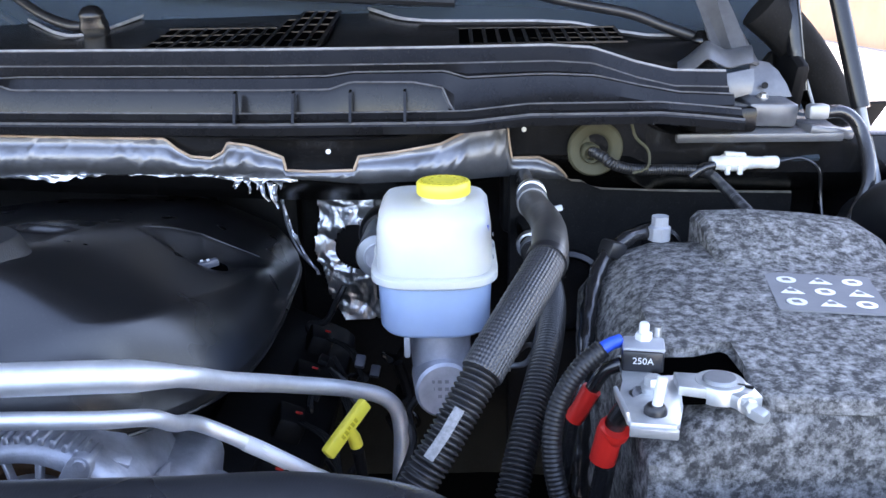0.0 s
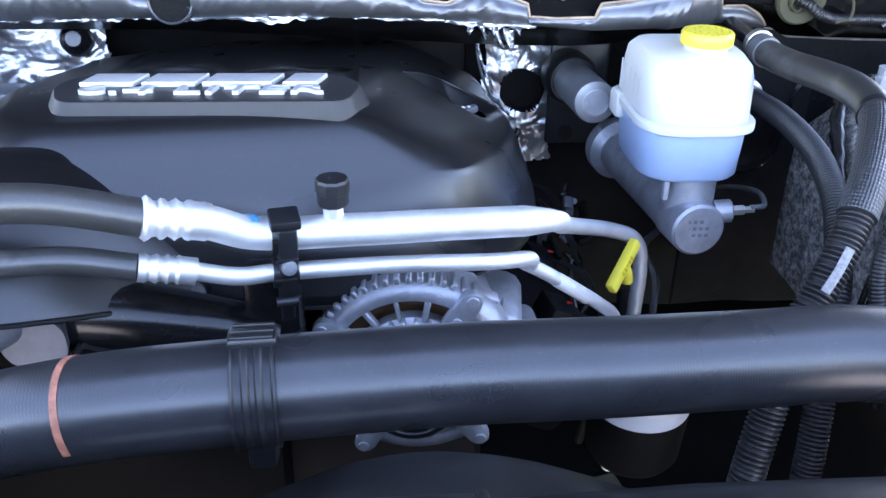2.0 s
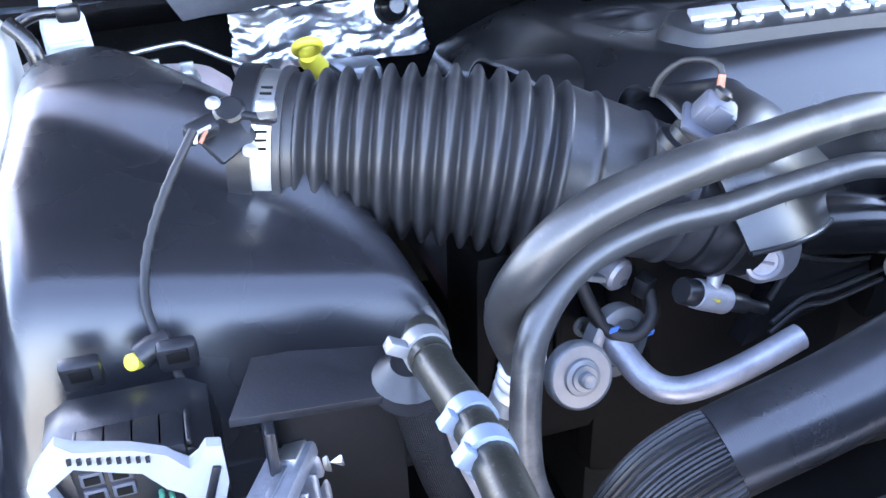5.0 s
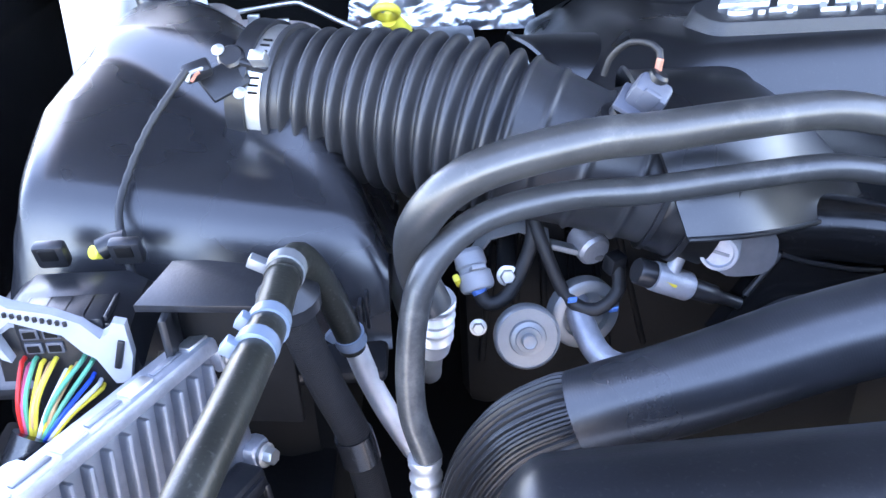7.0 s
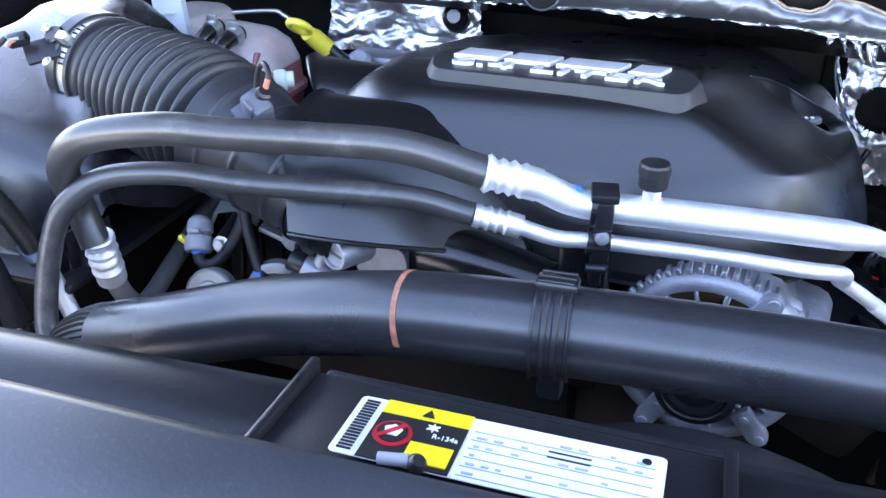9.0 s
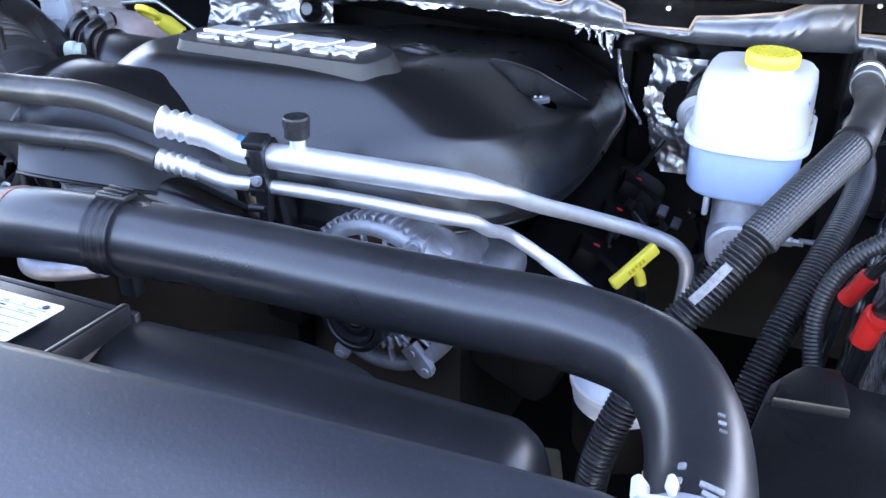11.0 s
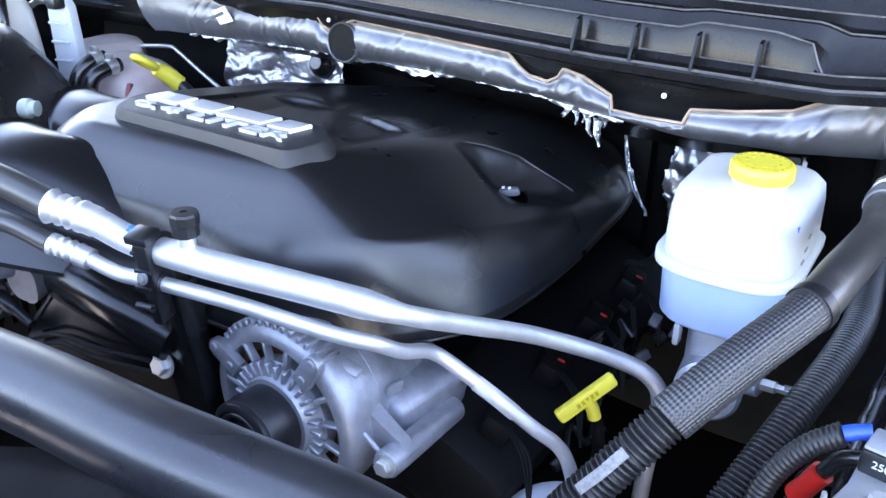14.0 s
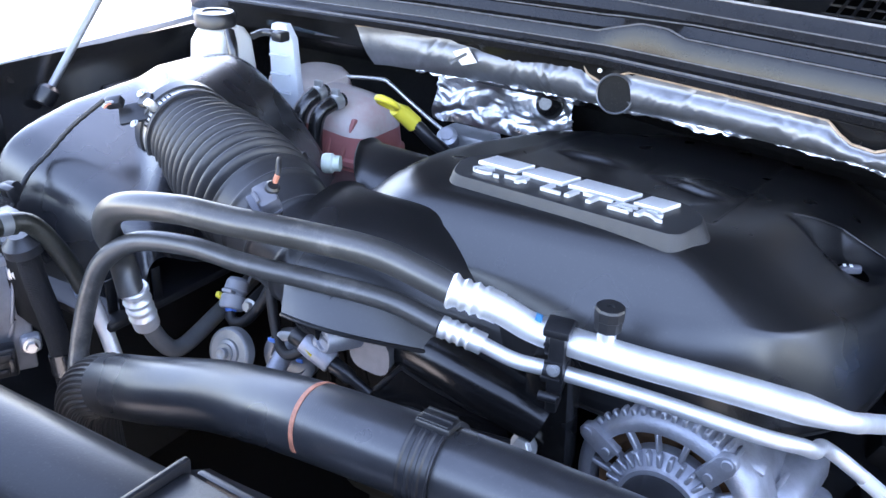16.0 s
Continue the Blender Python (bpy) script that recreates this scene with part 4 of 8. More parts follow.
def build_engine_block():
    e = thing("engine_block", (-0.46, 0.9, 0.84), "grimy engine block below the cover, coloured near black for shade", "engine")
    # DARK boxes: the shade below the cover is put into their colour
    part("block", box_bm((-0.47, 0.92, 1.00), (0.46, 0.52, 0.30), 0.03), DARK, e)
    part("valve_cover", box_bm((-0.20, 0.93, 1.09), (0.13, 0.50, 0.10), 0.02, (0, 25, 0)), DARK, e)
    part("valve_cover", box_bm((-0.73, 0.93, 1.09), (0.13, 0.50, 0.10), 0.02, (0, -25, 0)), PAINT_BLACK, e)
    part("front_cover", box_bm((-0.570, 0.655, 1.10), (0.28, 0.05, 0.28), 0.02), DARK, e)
    # glossy water-pump housing
    bm = tube_bm(curve([(-0.61, 0.60, 1.235), (-0.55, 0.585, 1.245), (-0.48, 0.58, 1.235), (-0.43, 0.59, 1.215)]), lambda f, s: 0.030 - 0.006 * f, 20)
    part("pump_housing", bm, PAINT_BLACK, e, "glossy black casting")
    web = [(-0.595, 1.198), (-0.569, 1.232), (-0.545, 1.220), (-0.500, 1.203), (-0.470, 1.196), (-0.455, 1.165), (-0.620, 1.160)]
    part("web", plate_bm(web, 0.02, Matrix(((1, 0, 0, 0), (0.25, 0, 1, 0.705), (0, 1, 0, 0), (0, 0, 0, 1)))), PAINT_BLACK, e)
    for a, b in zip(web[:4], web[1:5]):
        a, b = [Vector((x, 0.705 + 0.25 * x, z)) for x, z in (a, b)]
        part("rib", tube_bm([a, (a + b) / 2, b], 0.0030, 8), BLACK, e)
    for z0, z1 in ((1.188, 1.182), (1.178, 1.170)):
        part("rib", tube_bm(curve([(-0.595, 0.548, z0 - 0.008), (-0.56, 0.556, z0 + 0.004), (-0.52, 0.566, z1 + 0.004), (-0.45, 0.585, z1)]), 0.0022, 8), BLACK, e)
    part("bracket", box_bm((-0.425, 0.60, 1.20), (0.045, 0.03, 0.17), 0.008, (8, 0, 0)), PAINT_BLACK, e)
    bolt(e, (-0.442, 0.582, 1.186), (0, -1, 0.25), 0.0092, 0.010, ZINC)
    # ignition coils with red clips
    for k in range(4):
        y = 0.74 + 0.11 * k
        coil = part("ignition_coil", box_bm((-0.165, y, 1.135), (0.03, 0.045, 0.035), 0.005, (0, 25, 10)), DARK, e, "black ignition coil")
        part("clip", box_bm((-0.150, y - 0.008, 1.155), (0.008, 0.003, 0.0025), 0.001, (0, 25, 25)), RED, coil, "red locking clip")
        for j in range(3):
            part("lead", tube_bm(curve([(-0.150 + 0.004 * j, y - 0.02, 1.150), (-0.12 + 0.004 * j, y - 0.04, 1.140), (-0.10, y - 0.06, 1.10)]), 0.0014, 6), DARK, coil)
    # loose dark leads and clips beside the cover
    rng = random.Random(11)
    for k in range(16):
        x, y, z = rng.uniform(-0.17, -0.06), rng.uniform(0.70, 1.08), rng.uniform(1.03, 1.15)
        pts = [(x, y, z)]
        for j in range(4):
            x, y, z = x + rng.uniform(-0.025, 0.03), y + rng.uniform(-0.01, 0.06), z + rng.uniform(-0.03, 0.025)
            pts.append((x, y, z))
        part("loom", tube_bm(curve(pts), rng.choice((0.003, 0.0045, 0.007)), 8), rng.choice((RUBBER, DARK, CORRUGATED)), e, "dark engine lead")
    for k in range(7):
        part("loom_clip", box_bm((rng.uniform(-0.16, -0.07), rng.uniform(0.72, 1.05), rng.uniform(1.08, 1.15)), (0.012, 0.016, 0.008), 0.002, (rng.uniform(0, 60), rng.uniform(0, 60), 0)), GREY if k % 3 == 0 else BLACK, e)
    # thermostat housing: a lumpy casting with a plugged boss facing forward
    part("thermostat_housing", loft_bm([[Vector((-0.612 + x + 0.10 * (k - 2) * 0.06, 0.600 - 0.012 * k, 1.256 - 0.004 * k + z)) for x, z in rounded(0.080 - 0.008 * k, 0.062 - 0.005 * k, 0.016, 4)] for k in range(5)]), CAST_DARK, e, "cast aluminium housing")
    part("housing_boss", lathe_bm([(0.0165, -0.03), (0.0150, 0.006), (0.0138, 0.010), (0.0112, 0.0105), (0.0105, 0.0075), (0, 0.0075)], (-0.630, 0.532, 1.258), (-0.30, -0.85, 0.10), 28), CAST, e)
    part("boss_slot", box_bm((-0.6325, 0.5252, 1.2588), (0.016, 0.002, 0.0025), 0.0005, (0, 12, -20)), CAST_DARK, e)
    part("housing_rib", tube_bm(curve([(-0.655, 0.548, 1.244), (-0.66, 0.545, 1.225), (-0.648, 0.545, 1.212)]), 0.006, 10), CAST, e)
    part("housing_flange", box_bm((-0.604, 0.594, 1.258), (0.070, 0.014, 0.046), 0.006, (10, 0, 15)), CAST_DARK, e)
    # temperature sensor lying across it
    axis = Vector((0.86, 0.10, -0.42)).normalized()
    at = Vector((-0.676, 0.545, 1.229))
    sens = part("temperature_sensor", lathe_bm([(0.0085, 0.0), (0.0118, 0.001), (0.0122, 0.010), (0.0118, 0.034), (0.0105, 0.036), (0.0, 0.036)], at, axis, 20), CAST, e, "bright metal sensor body")
    part("sensor_cap", lathe_bm([(0.0095, -0.014), (0.0108, -0.012), (0.0108, 0.0), (0, 0.0)], at, axis, 18), BLACK, sens)
    part("sensor_plug", lathe_bm([(0.0080, 0.036), (0.0085, 0.040), (0.0080, 0.060), (0.0055, 0.063), (0.005, 0.085)], at, axis, 16), BLACK, sens)
    part("sensor_mark", box_bm(at + axis * 0.014 + Vector((-0.002, -0.0112, 0.004)), (0.016, 0.0016, 0.0022), 0, (0, 26, 0)), YELLOW_DARK, sens)
    # idler pulley with bolt
    axis = Vector((0.05, -1, 0.35)).normalized()
    p = part("idler_pulley", lathe_bm([(0.0235, -0.014), (0.0265, -0.012), (0.0270, -0.003), (0.0262, 0.000), (0.0245, 0.0012), (0.0240, 0.0002), (0.0150, 0.0002), (0.0142, 0.0030), (0.0105, 0.0040), (0.0100, 0.0060), (0, 0.0060)], (-0.774, 0.532, 1.183), axis, 44), STEEL_GREY, e, "dull grey pressed pulley")
    part("bolt", lathe_bm([(0.0062, 0.006), (0.0062, 0.0115), (0.0052, 0.0125), (0.0035, 0.0118), (0, 0.0118)], (-0.774, 0.532, 1.183), axis, 16), STEEL_GREY, p)
    # water outlet: oval flange and a bright bent pipe
    part("outlet_flange", lathe_bm([(0.031, -0.010), (0.031, 0.002), (0.0285, 0.004), (0.021, 0.004), (0.020, -0.002)], (-0.722, 0.572, 1.176), (0.25, -0.9, 0.12), 30), STEEL_GREY, e)
    part("outlet_pipe", tube_bm(curve([(-0.730, 0.585, 1.188), (-0.726, 0.560, 1.176), (-0.718, 0.535, 1.165), (-0.704, 0.521, 1.160), (-0.680, 0.516, 1.161), (-0.640, 0.516, 1.170), (-0.590, 0.520, 1.184)]), lambda f, s: 0.0108, 24), CAST, e, "bright bent alloy pipe")
    for q in ((-0.700, 0.562, 1.186), (-0.735, 0.558, 1.200)):
        part("ink_mark", box_bm(q, (0.008, 0.002, 0.006), 0.001, (15, 0, 10)), BLUE_INK, e, "blue ink mark")
    for q, r in (((-0.786, 0.580, 1.213), 0.0062), ((-0.733, 0.615, 1.165), 0.0062), ((-0.812, 0.566, 1.172), 0.005)):
        bolt(e, q, (0, -1, 0.35), r, 0.008)
    # stand-offs and brackets behind the connector
    part("standoff", tube_bm([Vector((-0.786, 0.584, 1.214)), Vector((-0.784, 0.61, 1.225)), Vector((-0.782, 0.64, 1.238))], 0.009, 12), DARK, e)
    part("bracket_arm", sheet_bm([[(-0.815, 0.60, 1.215), (-0.800, 0.595, 1.240), (-0.775, 0.592, 1.248), (-0.750, 0.590, 1.236)], [(-0.815, 0.612, 1.222), (-0.800, 0.607, 1.247), (-0.775, 0.604, 1.255), (-0.750, 0.602, 1.243)]], 0.003), STEEL_GREY, e, "folded steel bracket")
    part("bracket_arm", box_bm((-0.727, 0.600, 1.222), (0.050, 0.012, 0.006), 0.002, (0, 22, 8)), STEEL_GREY, e)
    # pale grey wiring plug with yellow lock, ribbed barrel facing the front
    d = Vector((0.22, -0.62, -0.72)).normalized()
    o = Vector((-0.816, 0.590, 1.222))
    sp = part("sensor_connector", lathe_bm([(0.010, -0.010), (0.0128, -0.006), (0.0135, 0.004), (0.0118, 0.006), (0.0118, 0.009), (0.0142, 0.011), (0.0146, 0.022), (0.0130, 0.025), (0.0100, 0.026), (0.0095, 0.021), (0, 0.021)], o, d, 22), PALE, e, "pale grey wiring connector", 30)
    part("connector_fin", box_bm(o + d * 0.012 + Vector((0.002, -0.008, 0.012)), (0.012, 0.004, 0.014), 0.001, (48, 0, 15)), PALE, sp)
    part("wire_seal", lathe_bm([(0.0065, 0.021), (0.0065, 0.027), (0.0045, 0.030), (0, 0.030)], o, d, 14), BLUE_INK, sp, "blue wire seal")
    part("lock_tab", box_bm(o + d * 0.014 + Vector((-0.0145, -0.004, 0.000)), (0.006, 0.007, 0.017), 0.002, (35, -20, 10)), YELLOW, sp, "yellow lock tab")
    q = o + d * 0.028
    part("lead", tube_bm(curve([q, q + Vector((0.006, -0.004, -0.008)), q + Vector((0.022, 0.0, -0.004)), q + Vector((0.038, 0.012, 0.020)), q + Vector((0.046, 0.020, 0.045)), q + Vector((0.044, 0.03, 0.068))]), 0.0062, 10), SLEEVE, e, "taped wiring lead")
    part("lead", tube_bm(curve([q + Vector((0.044, 0.03, 0.068)), q + Vector((0.052, 0.012, 0.040)), (-0.738, 0.570, 1.196), (-0.716, 0.560, 1.188), (-0.697, 0.566, 1.200), (-0.694, 0.580, 1.214)]), 0.0058, 10), SLEEVE, e, "taped wiring lead")
    part("sensor_boss", lathe_bm([(0.014, -0.02), (0.0145, 0.002), (0.012, 0.005), (0, 0.005)], (-0.712, 0.600, 1.222), (0.35, -0.85, -0.15), 20), CAST, e)
    part("sensor_clip", box_bm((-0.697, 0.583, 1.218), (0.016, 0.014, 0.018), 0.003, (10, 0, 30)), BLACK, e)
    # timing cover and ribs, blackened in colour for the shade of the gap
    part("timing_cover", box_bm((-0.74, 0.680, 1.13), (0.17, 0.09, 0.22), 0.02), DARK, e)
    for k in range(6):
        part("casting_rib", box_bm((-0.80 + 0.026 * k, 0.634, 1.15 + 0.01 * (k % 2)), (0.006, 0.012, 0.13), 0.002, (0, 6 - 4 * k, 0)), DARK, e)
    return e


BLUE_INK = pbr("mid_blue_ink", (0.08, 0.22, 0.62), 0.5, vary=0.2, vary_scale=300)
build_engine_block()


def build_alternator():
    cx, cy, cz = -0.313, 0.604, 1.171
    a = thing("alternator", (cx, cy, 1.10), "cast aluminium alternator with slotted vents and black pulley", "alternator")
    ax = Vector((-0.07, -1, 0.0)).normalized()
    o = Vector((cx, cy, cz))
    rot = Vector((0, 0, 1)).rotation_difference(ax).to_matrix().to_4x4()

    def slab(name, th, r, z, size, tilt=0.0):
        m = Matrix.Translation(o) @ rot @ pose(0, 0, 0, 0, 0, th) @ pose(r, 0, z, 0, 0, tilt)
        bm = bmesh.new()
        bmesh.ops.create_cube(bm, size=1, matrix=m @ Matrix.Diagonal((*size, 1)))
        bmesh.ops.bevel(bm, geom=bm.edges[:], offset=min(size) * 0.25, segments=1, affect="EDGES")
        part(name, bm, CAST, a)
    # smooth outer shell, flat face band, dark windows behind the spokes
    part("rear_case", lathe_bm([(0.055, -0.125), (0.070, -0.120), (0.0765, -0.070), (0.080, -0.064), (0.080, -0.046), (0.0765, -0.042)], o, ax, 64), CAST, a)
    part("shell", lathe_bm([(0.0765, -0.042), (0.0860, -0.040), (0.0885, -0.016), (0.0880, -0.006), (0.0850, 0.0010), (0.0800, 0.0045), (0.0740, 0.0060), (0.0712, 0.0050), (0.0700, 0.0010), (0.0700, -0.016)], o, ax, 80), CAST, a)
    part("window_floor", lathe_bm([(0.0705, -0.016), (0.036, -0.016), (0.036, -0.010)], o, ax, 48), DARK, a)
    part("stator_bore", lathe_bm([(0.0695, -0.015), (0.0680, -0.008), (0.0600, -0.008), (0.0585, -0.015)], o, ax, 56), BROWN, a, "varnished copper windings")
    for k in range(17):
        slab("fin", 52 + 6.2 * k, 0.0870, -0.010, (0.0090, 0.0050, 0.022))
    for k in range(16):
        slab("spoke", 22.5 * k + 9, 0.0620, 0.0010, (0.022, 0.0050 if k % 2 else 0.0030, 0.0085))
    part("collar", lathe_bm([(0.0520, -0.012), (0.0520, -0.0005), (0.0500, 0.0010), (0.0400, 0.0080), (0.0385, 0.0125), (0.0, 0.0130)], o, ax, 56), CAST, a)
    for k in range(30):
        slab("peg", 12 * k, 0.0470, 0.0060, (0.0130, 0.0038, 0.0085))
    pul = part("pulley", lathe_bm([(0.0330, 0.012), (0.0350, 0.014), (0.0352, 0.043), (0.0345, 0.0445), (0.0352, 0.046), (0.0350, 0.050), (0.0320, 0.0525), (0.0285, 0.0525), (0.0270, 0.0500), (0.0255, 0.0520), (0.0225, 0.0520), (0.0215, 0.044), (0.0150, 0.0430), (0.0145, 0.047), (0.0105, 0.047), (0.0105, 0.038), (0, 0.038)], o, ax, 56), BLACK, a, "smooth black pulley")
    part("nut", lathe_bm([(0.009, 0.038), (0.009, 0.045), (0.0075, 0.047), (0.004, 0.041), (0, 0.041)], o, ax, 6), BROWN, pul, "rusty nut")
    # flat two-hole ears across the face band
    for th in (53, 146, -52, 236):
        d = rot.to_3x3() @ Vector((math.cos(radians(th)), math.sin(radians(th)), 0))
        side = ax.cross(d)
        m = Matrix(((*d, 0), (*side, 0), (*ax, 0), (0, 0, 0, 1))).transposed()
        m = Matrix.Translation(o + d * 0.0760 + ax * 0.0020) @ m
        outline = [(-0.019, -0.0095), (0.010, -0.0095), (0.0160, -0.0075), (0.0195, -0.0030), (0.0195, 0.0030), (0.0160, 0.0075), (0.010, 0.0095), (-0.019, 0.0095)]
        part("mounting_ear", plate_bm(outline, 0.0085, m, 0.0012), CAST, a)
        for r, w in ((0.0650, 0.0042), (0.0885, 0.0050)):
            p = o + d * r + ax * 0.0105
            part("ear_boss", lathe_bm([(w, -0.004), (w, 0.0012), (w * 0.86, 0.0018), (w * 0.62, 0.0018)], p, ax, 20), CAST, a)
            part("ear_hole", lathe_bm([(w * 0.62, 0.0012), (0, 0.0008)], p, ax, 16), DARK, a)
    # body behind the band, its ribs, and the arm to the mounting bolt
    part("side_casting", box_bm((-0.250, 0.703, 1.150), (0.082, 0.105, 0.088), 0.018, (0, 10, -8), segs=3), CAST, a)
    for x, y, h in ((-0.262, 0.652, 0.078), (-0.236, 0.660, 0.066)):
        part("casting_rib", box_bm((x, y, 1.170), (0.0035, 0.020, h), 0.001, (0, 12, -10)), CAST, a)
    part("mount_arm", plate_bm([(-0.264, 1.200), (-0.256, 1.212), (-0.246, 1.212), (-0.226, 1.195), (-0.196, 1.178), (-0.187, 1.168), (-0.190, 1.154), (-0.204, 1.150), (-0.226, 1.160), (-0.250, 1.176)], 0.014, Matrix(((1, 0, 0, 0), (0, 0, 1, 0.618), (0, 1, 0, 0), (0, 0, 0, 1))), 0.002), CAST, a)
    part("arm_edge", tube_bm([Vector((-0.258, 0.610, 1.206)), Vector((-0.230, 0.608, 1.184)), Vector((-0.206, 0.607, 1.168))], 0.0026, 8), CAST, a)
    part("bolt_boss", lathe_bm([(0.0130, -0.012), (0.0130, 0.004), (0.0115, 0.006), (0.0, 0.006)], (-0.199, 0.607, 1.164), (0, -1, 0.1), 24), CAST, a)
    bolt(a, (-0.199, 0.601, 1.1645), (0, -1, 0.1), 0.0075, 0.008, ZINC)
    part("mount_tube", tube_bm([Vector((-0.199, 0.618, 1.162)), Vector((-0.2005, 0.665, 1.157)), Vector((-0.202, 0.715, 1.152))], 0.0125, 18), CAST, a)
    clip = part("terminal_clip", box_bm((-0.256, 0.622, 1.228), (0.026, 0.012, 0.020), 0.002, (20, 28, 15)), CAST, a)
    for dx, dz in ((-0.006, 0.003), (0.005, -0.004)):
        part("clip_slot", box_bm((-0.256 + dx, 0.6155, 1.2305 + dz), (0.007, 0.003, 0.009), 0.001, (20, 28, 15)), DARK, clip)
    return a


build_alternator()


# ---- air intake ----
def build_airbox():
    a = thing("airbox", (-1.03, 0.70, 1.0), "large smooth black plastic air filter housing", "air filter box")
    px = [(-1.196, 1.18), (-1.190, 1.26), (-1.180, 1.328), (-1.158, 1.380), (-1.11, 1.404), (-1.03, 1.408), (-0.97, 1.392), (-0.93, 1.335), (-0.905, 1.27), (-0.885, 1.18)]
    py = [(0.490, 1.18), (0.505, 1.22), (0.512, 1.26), (0.519, 1.290), (0.531, 1.314), (0.552, 1.331), (0.585, 1.340), (0.655, 1.352), (0.75, 1.366)]
    rear = [(0.84, 1.410), (0.88, 1.392), (0.91, 1.355), (0.945, 1.30), (0.965, 1.18)]
    nx, ny = 100, 150
    bm = bmesh.new()
    x0, x1, y0, y1 = -1.22, -0.88, 0.47, 0.97
    vs = []
    for j in range(ny + 1):
        y = y0 + (y1 - y0) * j / ny
        row = []
        for i in range(nx + 1):
            x = x0 + (x1 - x0) * i / nx
            z = smooth_table(py, y, 0.016) - 0.20 * (x + 1.06)
            d = ((y - 0.603) + 0.81 * (x + 0.98)) / 1.287
            if d > 0:
                e = min(1, d / 0.066)
                z += 0.056 * e * e * (3 - 2 * e)
            z = smin(smooth_table(px, x - 0.20 * max(0, 0.64 - y) - 0.006, 0.022), smin(min(z, 1.408), smooth_table(rear, y, 0.02), 0.05), 0.05)
            z = smin(z, 1.415 - 1.5 * (x + 0.985 + (y - 0.70) * 0.50), 0.09)
            row.append(bm.verts.new((x, y, max(1.20, z))))
        vs.append(row)
    for j in range(ny):
        for i in range(nx):
            q = (vs[j][i], vs[j][i + 1], vs[j + 1][i + 1], vs[j + 1][i])
            if max(v.co.z for v in q) > 1.2001:
                bm.faces.new(q)
    bmesh.ops.delete(bm, geom=[v for v in bm.verts if not v.link_faces], context="VERTS")
    part("lid", bm, AIRBOX, a, angle=70)
    part("rim", box_bm((-1.048, 0.72, 1.200), (0.33, 0.50, 0.012), 0.005), BLACK, a)
    part("tray", box_bm((-1.060, 0.72, 1.07), (0.25, 0.47, 0.25), 0.03), DARK, a)
    for k in range(5):
        part("rib", box_bm((-0.905 + 0.004 * k, 0.492 + 0.012 * k, 1.225), (0.003, 0.012, 0.04), 0.001), BLACK, a)
    return a


build_airbox()


def build_intake_tube():
    t = thing("intake_tube", (-0.83, 0.60, 1.28), "black rubber ribbed air intake bellows", "intake tube")
    p0, p1 = Vector((-0.975, 0.675, 1.348)), Vector((-0.643, 0.566, 1.284))
    line = curve([p0, (-0.898, 0.648, 1.342), (-0.820, 0.619, 1.334), (-0.748, 0.594, 1.319), (-0.700, 0.579, 1.304), p1], 0.0012)

    def r(f, s):
        if f < 0.09:
            return 0.0535
        if f < 0.60:
            k = (f - 0.09) / 0.51
            base = 0.0560 + 0.0125 * math.sin(0.5 * math.pi * min(1, k * 1.25)) - 0.0025 * max(0, k - 0.8) / 0.2
            return base - 0.0110 * (0.5 - 0.5 * math.cos(2 * math.pi * 12 * k)) ** 1.3
        k = (f - 0.60) / 0.40
        base = 0.0640 - 0.0165 * min(1, k * 1.35) ** 0.85
        return base + 0.0026 * max(0, math.cos(2 * math.pi * (4 * k - 0.6))) ** 10
    part("bellows", tube_bm(line, r, 64), BELLOWS, t, angle=80)
    d = (line[10] - line[0]).normalized()
    part("hose_clamp", tube_bm([p0 + d * 0.004, p0 + d * 0.011, p0 + d * 0.018], 0.0552, 56), STEEL, t, "bright worm-drive clamp")
    top = p0 + d * 0.012 + Vector((-0.008, -0.041, 0.040))
    part("clamp_screw", box_bm(top, (0.013, 0.010, 0.026), 0.002, (40, 0, -12)), STEEL, t)
    for k in range(9):
        a = radians(200 + 6 * k)
        q = p0 + d * 0.011
        side = d.cross(Vector((0, 0, 1))).normalized()
        up = side.cross(d)
        part("clamp_slot", box_bm(q + (side * math.cos(a) + up * math.sin(a)) * -0.0556, (0.008, 0.0012, 0.0016), 0, (0, 0, -20)), DARK, t)
    part("flange", tube_bm([p0 - d * 0.012, p0 - d * 0.006, p0 + d * 0.004], 0.0585, 48), BLACK, t)
    part("end_bead", tube_bm([p0 + d * 0.018, p0 + d * 0.021, p0 + d * 0.024], lambda f, q: 0.0575 + 0.001 * math.sin(math.pi * f), 56), BELLOWS, t)
    e = (line[-1] - line[-20]).normalized()
    part("throttle_collar", tube_bm([p1 - e * 0.026, p1 - e * 0.022, p1 - e * 0.004, p1], lambda f, q: 0.0500 if 0.1 < f < 0.9 else 0.0485, 56), BLACK, t, "black throttle body collar")
    for at, w, rr in ((-0.030, 0.004, 0.0515), (-0.006, 0.005, 0.0525)):
        part("collar_ring", tube_bm([p1 + e * at, p1 + e * (at + w / 2), p1 + e * (at + w)], rr, 56), BLACK, t)
    part("throttle_body", tube_bm([p1, p1 + e * 0.01, p1 + e * 0.02], 0.047, 40), DARK, t, "dark throttle body")


build_intake_tube()


